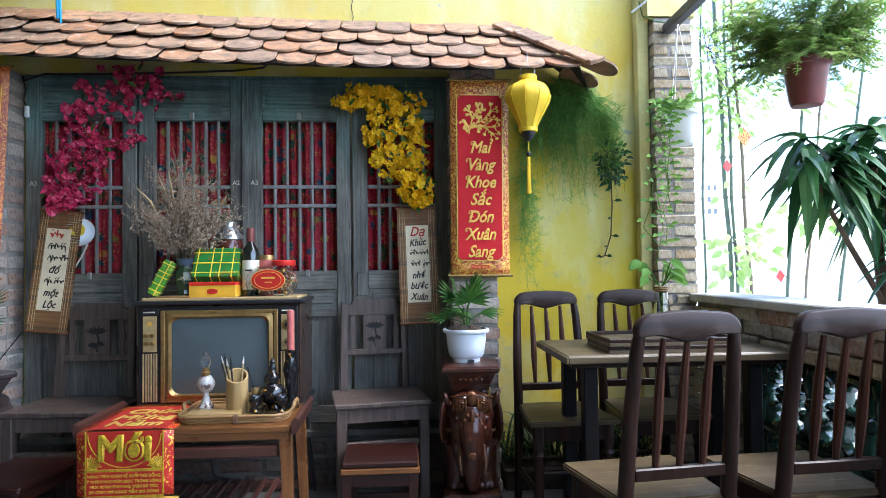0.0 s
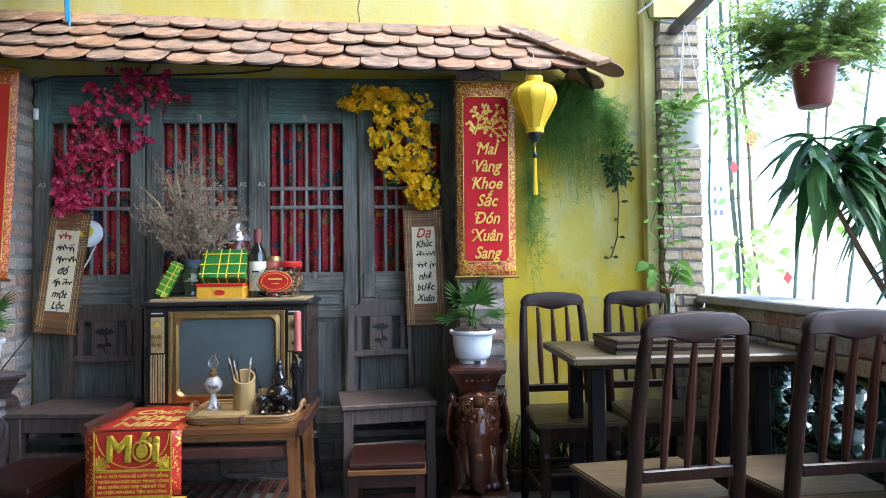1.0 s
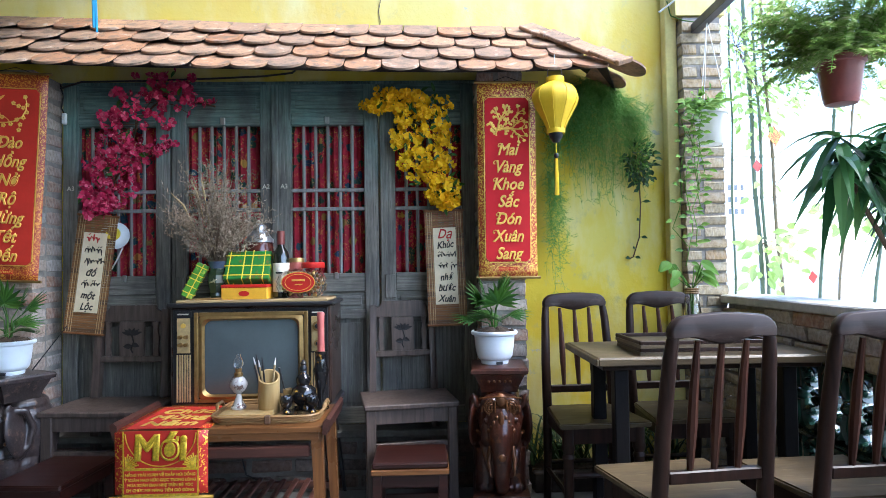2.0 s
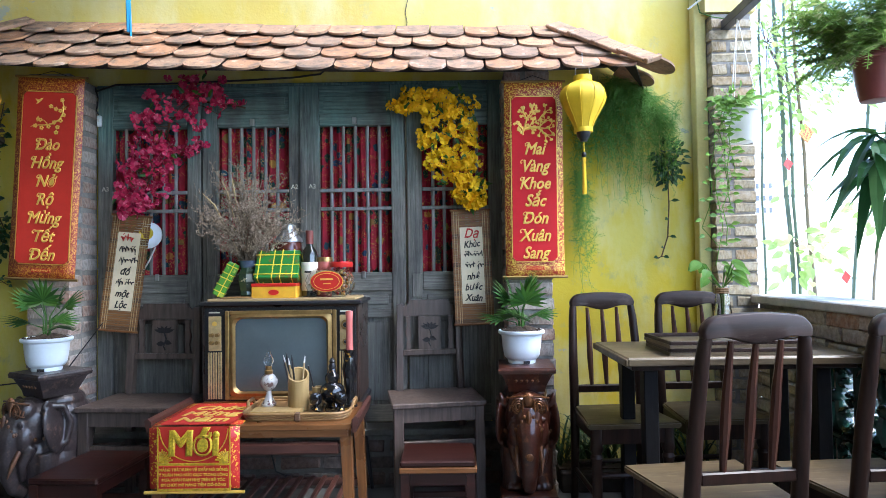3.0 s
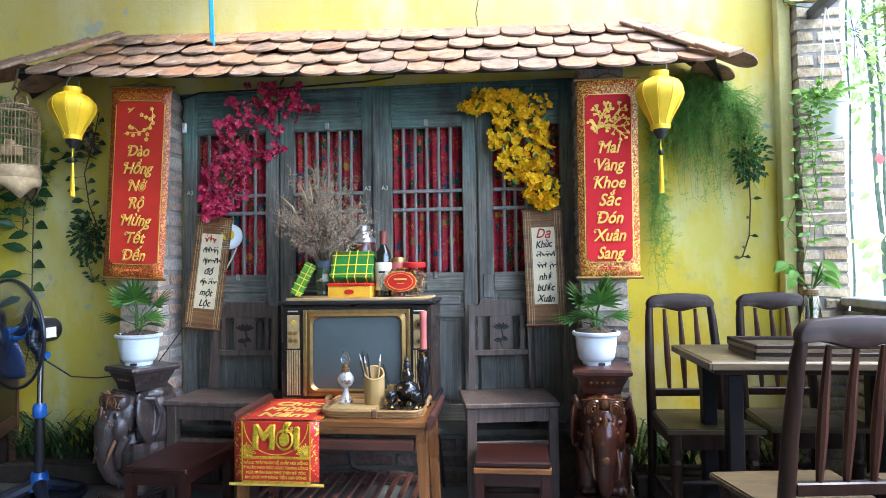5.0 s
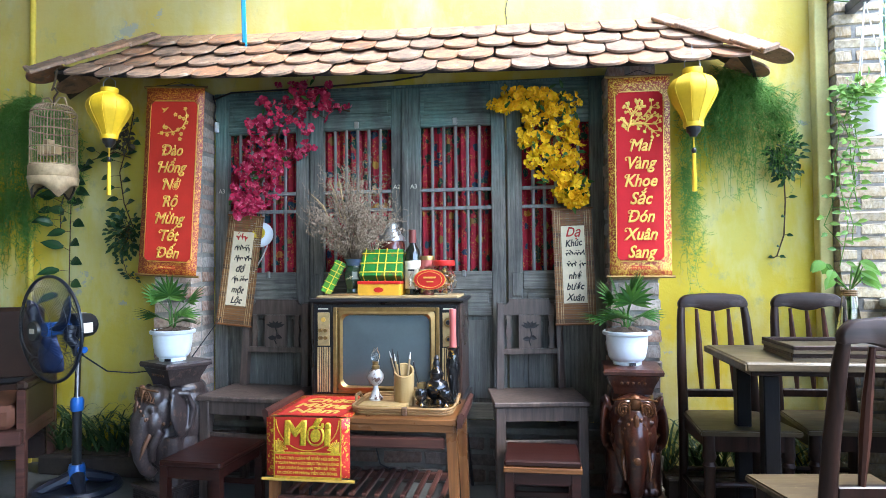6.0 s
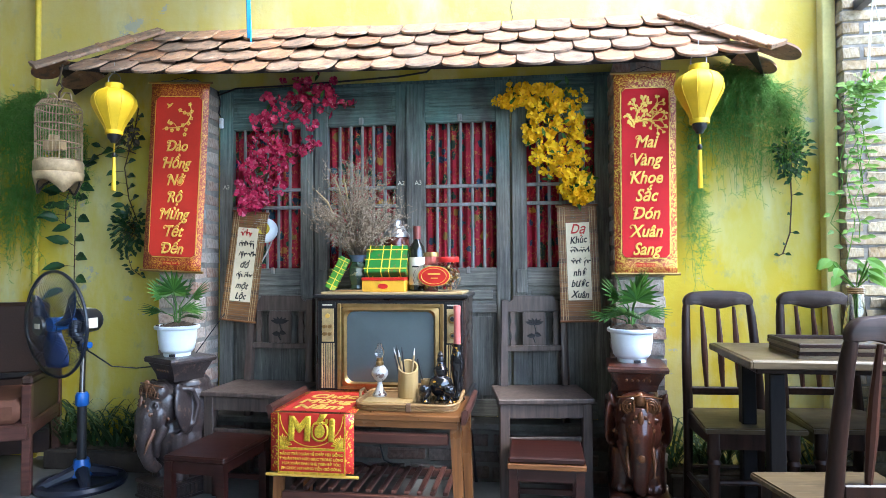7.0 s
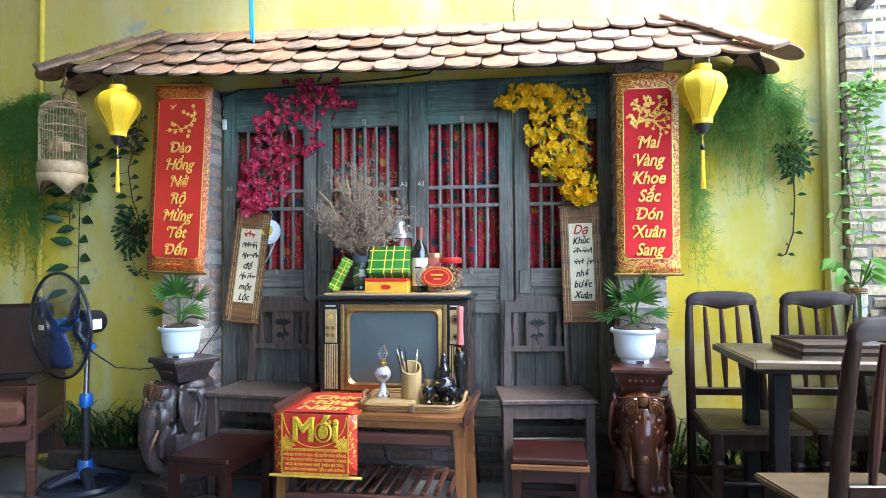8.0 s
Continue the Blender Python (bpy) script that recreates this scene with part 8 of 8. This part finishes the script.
vine("creeper", "dark green large-leaved creeper climbing the yellow wall", [(-2.58, 3.29, 0.93), (-2.57, 3.28, 1.15), (-2.55, 3.26, 1.35), (-2.53, 3.24, 1.52), (-2.50, 3.2, 1.62)], 15, 0.10, M_DARKLEAF, 71)
vine("creeper", "dense dark green creeper under the bird cage", [(-2.62, 3.27, 1.30), (-2.60, 3.25, 1.45), (-2.52, 3.22, 1.58), (-2.44, 3.20, 1.64)], 18, 0.09, M_DARKLEAF, 72, spread=0.06)
vine("creeper", "dark green creeper hanging beside the red banner", [(-2.17, 3.26, 1.95), (-2.20, 3.26, 1.80), (-2.26, 3.27, 1.62), (-2.24, 3.28, 1.45), (-2.17, 3.28, 1.28)], 20, 0.065, M_DARKLEAF, 73, spread=0.05)
vine("creeper", "thin dark creeper running along the wall", [(-2.62, 3.30, 1.60), (-2.45, 3.30, 1.70), (-2.3, 3.29, 1.74), (-2.2, 3.28, 1.70)], 9, 0.06, M_DARKLEAF, 74)
vine("creeper", "small leafy tendril hanging down the yellow wall", [(1.20, 3.30, 1.50), (1.20, 3.29, 1.38), (1.19, 3.29, 1.22), (1.16, 3.30, 1.12), (1.14, 3.30, 1.11)], 7, 0.035, M_DARKLEAF, 75, 0.0035, 0.015)
vine("creeper", "small leafy tendril trailing below the ivy clump", [(-2.20, 3.29, 1.30), (-2.26, 3.28, 1.18), (-2.22, 3.28, 1.06), (-2.16, 3.28, 1.02)], 20, 0.032, M_DARKLEAF, 76, 0.002, 0.03)


def clump(name, label, c, r, n, size, mat_, seed):
    t = thing(name, label, "climbing plant", c)
    rng = random.Random(seed)
    lf, st_ = B(), B()
    for k in range(n):
        v = Vector((rng.gauss(0, 1), rng.gauss(0, 1), rng.gauss(0, 1))).normalized() * (rng.random() ** 0.45)
        p = Vector((v.x * r[0], v.y * r[1], v.z * r[2]))
        d = (v + Vector((rng.uniform(-0.6, 0.6), -0.4, rng.uniform(-0.9, 0.2)))).normalized()
        leaf(lf, p, p + d * size * rng.uniform(0.6, 1.3), size * 0.6, (rng.uniform(-0.5, 0.5), -1, 0.5), 0.15, 3)
        if k % 6 == 0:
            tube(st_, [(0, r[1] * 0.8, r[2] * 0.4), p], 0.0016, 3, False)
    part("stem_mass", st_, M_TWIG, t, kind="stuff")
    part("leaves", lf, mat_, t, kind="stuff")
    return t


clump("ivy_clump", "dark green ivy clump on the yellow wall", (-2.20, 3.22, 1.27), (0.10, 0.06, 0.13), 170, 0.035, M_DARKLEAF, 81)
clump("ivy_clump", "small dark green ivy clump beside the fern", (1.19, 3.24, 1.59), (0.085, 0.05, 0.115), 150, 0.035, M_DARKLEAF, 82)
# dark leaves put in as the shadow below the canopy end
clump("dry_clump", "dark brown leaves added as the shadow under the canopy end", (-2.16, 3.15, 1.80), (0.05, 0.06, 0.09), 60, 0.04, M_SHADELEAF, 83)

M_KERB = surface("earth_stained_brick_kerb", (0.045, 0.033, 0.024), 0.95, spread=0.5, scale=9, bump=0.6)
# planting beds along the foot of the wall
for x0, x1, sd in ((-2.62, -1.95, 91), (0.60, 1.34, 92)):
    bedt = thing("planting_bed", "narrow planting bed with cement kerb and strappy grass", "planting bed", ((x0 + x1) / 2, 3.22, 0))
    hw = (x1 - x0) / 2
    part("kerb", bx(-hw, hw, -0.10, -0.05, 0, 0.095, bevel=0.006), M_KERB, bedt)
    part("soil", bx(-hw, hw, -0.0495, 0.095, 0, 0.10), M_SOIL, bedt)
    rng = random.Random(sd)
    gr = B()
    for k in range(170):
        x, y = rng.uniform(-hw, hw), rng.uniform(-0.04, 0.08)
        a = rng.uniform(0, 6.28)
        L = rng.uniform(0.20, 0.52)
        prev = None
        for i in range(6):
            f = i / 5
            c = Vector((x + math.cos(a) * L * 0.75 * f, min(0.09, y + (math.sin(a) - 0.25) * L * 0.6 * f), 0.11 + L * (1.25 * f - 0.85 * f * f)))
            wv = 0.0070 * (1 - f) ** 0.7 + 0.0004
            s = Vector((-math.sin(a), math.cos(a), 0)) * wv
            cur = [gr.verts.new(c - s), gr.verts.new(c + s)]
            if prev:
                gr.faces.new((prev[0], prev[1], cur[1], cur[0]))
            prev = cur
    part("strappy_leaves", gr, M_GRASS, bedt, kind="stuff")


# ---- hanging pots and plants at the terrace opening ----
bm = B()
d0, d1 = Vector((1.47, 3.21, 2.262)), Vector((1.42, -0.6, 2.32))
box(bm, -0.022, 0.022, 0, (d1 - d0).length, -0.022, 0.022, 0.002, Matrix.Translation(d0) @ (d1 - d0).to_track_quat("Y", "Z").to_matrix().to_4x4())
setting("beam", bm, M_BEAM, "dark painted steel beam carrying hanging pots", "beam")
setting("beam_crossbar", bx(1.38, 1.95, 2.47, 2.49, 2.297, 2.317), M_BEAM, "thin steel crossbar lying on the beam", "beam")
wr = thing("cable", "thin green wire tied round the end of the beam", "cable")
part("cable_run", tube(B(), [(1.345, 3.245, 2.42), (1.352, 3.22, 2.335), (1.40, 3.190, 2.300), (1.455, 3.182, 2.288), (1.50, 3.185, 2.275)], 0.0032, 6), M_GREENLEAF, wr, smooth=True)
part("cable_run", tube(B(), [(1.30, 3.24, 2.36), (1.36, 3.205, 2.40), (1.42, 3.19, 2.50)], 0.005, 6), M_ROPE, wr, "pale plastic strip", smooth=True)
stk = thing("leaning_stick", "thin dark stick leaning beside the plant pot", "stick", (-1.66, 2.97, 0.648))
part("stick_shaft", rod(B(), (0, 0, 0.003), (0.125, 0.05, 0.195), 0.0032, 0.0022, 7), M_CORD, stk, smooth=True)

hp = thing("hanging_pot", "white plastic hanging pot on strings", "hanging pot", (1.487, 3.10, 1.655))
part("pot", lathe(B(), [(0.055, 0.0), (0.060, 0.012), (0.075, 0.14), (0.082, 0.145), (0.082, 0.158), (0.074, 0.158), (0.07, 0.13), (0.0, 0.125)], 28), M_TRANSWHITE, hp, smooth=True)
for a in (90, 210, 330):
    part("string", rod(B(), (0.076 * math.cos(radians(a)), 0.076 * math.sin(radians(a)), 0.15), (-0.015, -0.02, 0.60), 0.0025, seg=5), M_ROPE, hp)
part("tie", tube(B(), [(-0.015, -0.02, 0.58), (-0.02, -0.03, 0.63), (-0.01, 0.0, 0.645)], 0.005, 5), M_ROPE, hp)
clump("pothos", "light green pothos leaves filling the white hanging pot", (1.44, 3.07, 1.86), (0.09, 0.07, 0.045), 60, 0.05, M_LIME, 101)
for k, (x, zb) in enumerate(((1.30, 1.12), (1.345, 0.99), (1.40, 1.30), (1.375, 1.10), (1.36, 1.40))):
    rng = random.Random(110 + k)
    pth = [(1.44, 3.03, 1.84), (1.40 + (x - 1.40) * 0.6, 3.01, 1.81), (x, 3.0, 1.76)]
    z = 1.70
    while z > zb:
        pth.append((x + rng.uniform(-0.035, 0.035), 3.03 + rng.uniform(-0.02, 0.03), z))
        z -= 0.09
    vine("pothos_vine", "light green pothos vine trailing from the hanging pot", pth, 22, 0.038, M_LIME, 120 + k, 0.0022, 0.032, M_LIME)

fp = thing("hanging_pot", "brown plastic pot hanging from the beam", "hanging pot", (1.715, 2.48, 1.685))
part("pot", lathe(B(), [(0.058, 0.016), (0.064, 0.026), (0.081, 0.155), (0.089, 0.160), (0.0905, 0.168), (0.089, 0.19), (0.082, 0.19), (0.077, 0.165), (0.0, 0.16)], 32), M_TERRACOTTA, fp, smooth=True)
part("saucer", lathe(B(), [(0.045, 0.003), (0.056, 0.004), (0.062, 0.0155), (0.0, 0.0155)], 24), M_TERRACOTTA, fp, smooth=True)
for a in (30, 150, 270):
    part("hanger_wire", rod(B(), (0.0865 * math.cos(radians(a)), 0.0865 * math.sin(radians(a)), 0.18), (0, 0, 0.615), 0.002, seg=5), M_STEEL, fp)
bf = thing("boston_fern", "bushy green boston fern spilling over its pot", "fern", (1.715, 2.48, 1.86))
rng = random.Random(130)
st_, lf = B(), B()
for k in range(310):
    a = rng.uniform(0, 6.28)
    L = rng.uniform(0.20, 0.40)
    up = rng.choice((rng.uniform(0.1, 0.6), rng.uniform(0.4, 1.1), rng.uniform(0.8, 1.5), rng.uniform(1.0, 1.55)))
    if up < 0.6:
        L *= 0.72
    prev = Vector((0.05 * math.cos(a), 0.05 * math.sin(a), 0))
    for i in range(1, 29):
        f = i / 28
        c = Vector((math.cos(a) * (0.05 + L * f * math.cos(up * 0.7)), math.sin(a) * (0.05 + L * f * math.cos(up * 0.7)), L * (math.sin(up) * 1.35 * f - 0.62 * f * f) + 0.012 * math.sin(9 * f + k)))
        tube(st_, [prev, c], 0.0014, 3, False)
        dirn = (c - prev).normalized()
        s = dirn.cross(Vector((0, 0, 1))).normalized()
        wl = (0.030 * math.sin(math.pi * (0.15 + 0.8 * f)) + 0.006) * rng.uniform(0.7, 1.2)
        for sg in (-1, 1):
            leaf(lf, c, c + (s * sg + dirn * 0.35 + Vector((0, 0, rng.uniform(-0.7, 0.5)))).normalized() * wl, 0.0105, (0, 0, 1), 0.05, 2)
        prev = c
part("frond_rib_mass", st_, M_LIME, bf, kind="stuff")
part("fronds", lf, M_FERNPALE, bf, kind="stuff")

# dracaena outside the low wall
dra = thing("dracaena", "dark green dracaena with long drooping leaves", "plant", (2.20, 2.70, -0.13))
part("trunk", tube(B(), [(0, 0, 0), (0.03, 0.02, 0.7), (0.0, 0.05, 1.3), (-0.05, 0.0, 1.62)], [0.03, 0.027, 0.022, 0.018], 10), M_TWIG, dra, smooth=True)
part("trunk", tube(B(), [(0, 0, 0.6), (0.15, -0.05, 1.0), (0.2, -0.1, 1.35)], [0.02, 0.018, 0.014], 10), M_TWIG, dra, smooth=True)
part("branch", tube(B(), [(0.02, 0.03, 1.0), (-0.15, 0.0, 1.25), (-0.28, -0.03, 1.45), (-0.36, -0.02, 1.66)], [0.014, 0.012, 0.010, 0.008], 8), M_TWIG, dra, smooth=True)
rng = random.Random(140)
lf = B()
for cx, cy, cz, n in ((-0.05, 0.0, 1.72, 40), (0.12, -0.1, 1.48, 40), (-0.02, 0.04, 1.52, 36), (-0.24, -0.02, 1.64, 34), (0.1, -0.1, 1.22, 30), (-0.36, -0.02, 1.68, 24)):
    for k in range(n):
        a = rng.uniform(0, 6.28)
        up = rng.uniform(-0.8, 0.75)
        L = rng.uniform(0.18, 0.31)
        b0 = Vector((cx, cy, cz + rng.uniform(-0.12, 0.08)))
        d = Vector((math.cos(a) * math.cos(up), math.sin(a) * math.cos(up), math.sin(up)))
        side = d.cross(Vector((0, 0, 1))).normalized()
        prev = None
        for i in range(6):
            f = i / 5
            c = b0 + d * L * f + Vector((0, 0, -0.70 * L * f * f))
            wv = 0.0285 * math.sin(math.pi * (0.12 + 0.86 * f) ** 0.8)
            cur = [lf.verts.new(c - side * wv), lf.verts.new(c - Vector((0, 0, wv * 0.3))), lf.verts.new(c + side * wv)]
            if prev:
                lf.faces.new((prev[0], prev[1], cur[1], cur[0]))
                lf.faces.new((prev[1], prev[2], cur[2], cur[1]))
            prev = cur
part("leaves", lf, M_DRACAENA, dra, kind="stuff")

# bamboo canes outside, with a few leaves and red tags
canes = [((2.405, 4.3), (2.275, 4.3), 0.016, M_CANE), ((2.43, 4.3), (2.315, 4.25), 0.012, M_CANE), ((2.55, 4.3), (2.36, 4.25), 0.013, M_CANEDRY), ((2.64, 4.3), (3.03, 4.3), 0.012, M_CANE),
         ((2.72, 4.2), (3.08, 4.2), 0.009, M_CANEDRY), ((2.80, 4.0), (3.22, 4.0), 0.010, M_CANE), ((3.10, 3.8), (3.42, 3.9), 0.012, M_CANE), ((2.22, 4.4), (2.24, 4.4), 0.009, M_CANE)]
rng = random.Random(150)
for k, ((x0, y0), (x1, y1), r, mt) in enumerate(canes):
    c = thing("bamboo", "slender bamboo cane with a few pale leaves outside the terrace", "bamboo", (x0, y0, -0.13), 0, "bamboo canes")
    m = 12
    pts = [(( x1 - x0) * i / m + 0.008 * math.sin(i * 1.7 + k), (y1 - y0) * i / m, 3.3 * i / m) for i in range(m + 1)]
    cn_ = B()
    tube(cn_, pts, [r * (1.0 - 0.25 * i / m) for i in range(m + 1)], 8)
    for i in range(1, m):
        tube(cn_, [(pts[i][0], pts[i][1], pts[i][2] - 0.008), (pts[i][0], pts[i][1], pts[i][2] + 0.008)], r * 1.15, 8)
    part("cane", cn_, mt, c, smooth=True)
    lf = B()
    for j in range(13):
        i = rng.randrange(4, m + 1)
        p = Vector(pts[i]) + Vector((0, 0, rng.uniform(-0.1, 0.1)))
        if rng.random() < 0.5:
            p.z = rng.uniform(2.2, 3.2)
        a = rng.uniform(0, 6.28)
        b = p + Vector((math.cos(a), math.sin(a), 0.2)) * rng.uniform(0.03, 0.14)
        leaf(lf, b, b + Vector((math.cos(a) * 0.7, math.sin(a) * 0.7, -0.5)) * rng.uniform(0.08, 0.14), 0.042, (0, -1, 0.5), 0.1, 3)
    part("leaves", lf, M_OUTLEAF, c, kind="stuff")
for x, y, z, s in ((2.425, 4.205, 1.92, 0.048), (2.62, 4.15, 0.98, 0.03), (2.30, 4.2, 1.72, 0.03), (3.05, 4.0, 1.78, 0.025)):
    tg = thing("red_tag", "small red paper tag hanging among the bamboo", "paper tag", (x, y, z), 20, "red paper tags")
    part("paper", bx(-s, s, -0.001, 0.001, -s, s), M_BORDER_GOLD if s > 0.04 else M_REDBOX, tg)
    tg.matrix_world = pose(x, y, z, 0, 38, 20)
    part("thread", rod(B(), (-s, 0, s), (-s * 3.5, 0, s * 3.5), 0.0012, seg=4), M_ROPE, tg)
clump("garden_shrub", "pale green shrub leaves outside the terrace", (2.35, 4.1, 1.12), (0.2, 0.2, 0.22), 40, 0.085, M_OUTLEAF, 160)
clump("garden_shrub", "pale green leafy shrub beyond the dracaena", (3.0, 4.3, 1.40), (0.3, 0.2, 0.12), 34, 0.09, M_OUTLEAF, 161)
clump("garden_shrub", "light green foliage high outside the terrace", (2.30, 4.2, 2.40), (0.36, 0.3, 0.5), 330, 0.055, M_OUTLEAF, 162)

# far white building
ab = thing("apartment_building", "far white rendered building with small grey windows", "building", (30.3, 60.0, -0.13))
part("wall", bx(-2.2, 2.2, 0, 8, 0, 11.5), M_FAR, ab)
part("roof", bx(-2.4, 2.4, -0.2, 8.2, 11.501, 11.8), M_FAR, ab)
for fz in range(3):
    for fx in range(3):
        wn_ = part("window", bx(-1.00 + 0.62 * fx, -0.74 + 0.62 * fx, -0.05, -0.002, 5.9 + 1.15 * fz, 6.4 + 1.15 * fz), M_FARGLASS, ab)
        part("sill", bx(-1.03 + 0.62 * fx, -0.71 + 0.62 * fx, -0.14, -0.0521, 5.82 + 1.15 * fz, 5.895 + 1.15 * fz), M_FAR, wn_)

brick_pillar("pillar_east", 1.397, 1.60, 3.20, 3.34, 2.32, BP, 0.0575, "pale washed brick pillar at the terrace corner")
brick_pillar("pillar_1", -1.93, -1.722, 3.075, 3.318, 2.035, BR, 0.077, "old brick pillar with rough mortar joints")
brick_pillar("pillar_2", 0.352, 0.572, 3.075, 3.318, 2.02, BR, 0.072, "old brick pillar beside the yellow wall")
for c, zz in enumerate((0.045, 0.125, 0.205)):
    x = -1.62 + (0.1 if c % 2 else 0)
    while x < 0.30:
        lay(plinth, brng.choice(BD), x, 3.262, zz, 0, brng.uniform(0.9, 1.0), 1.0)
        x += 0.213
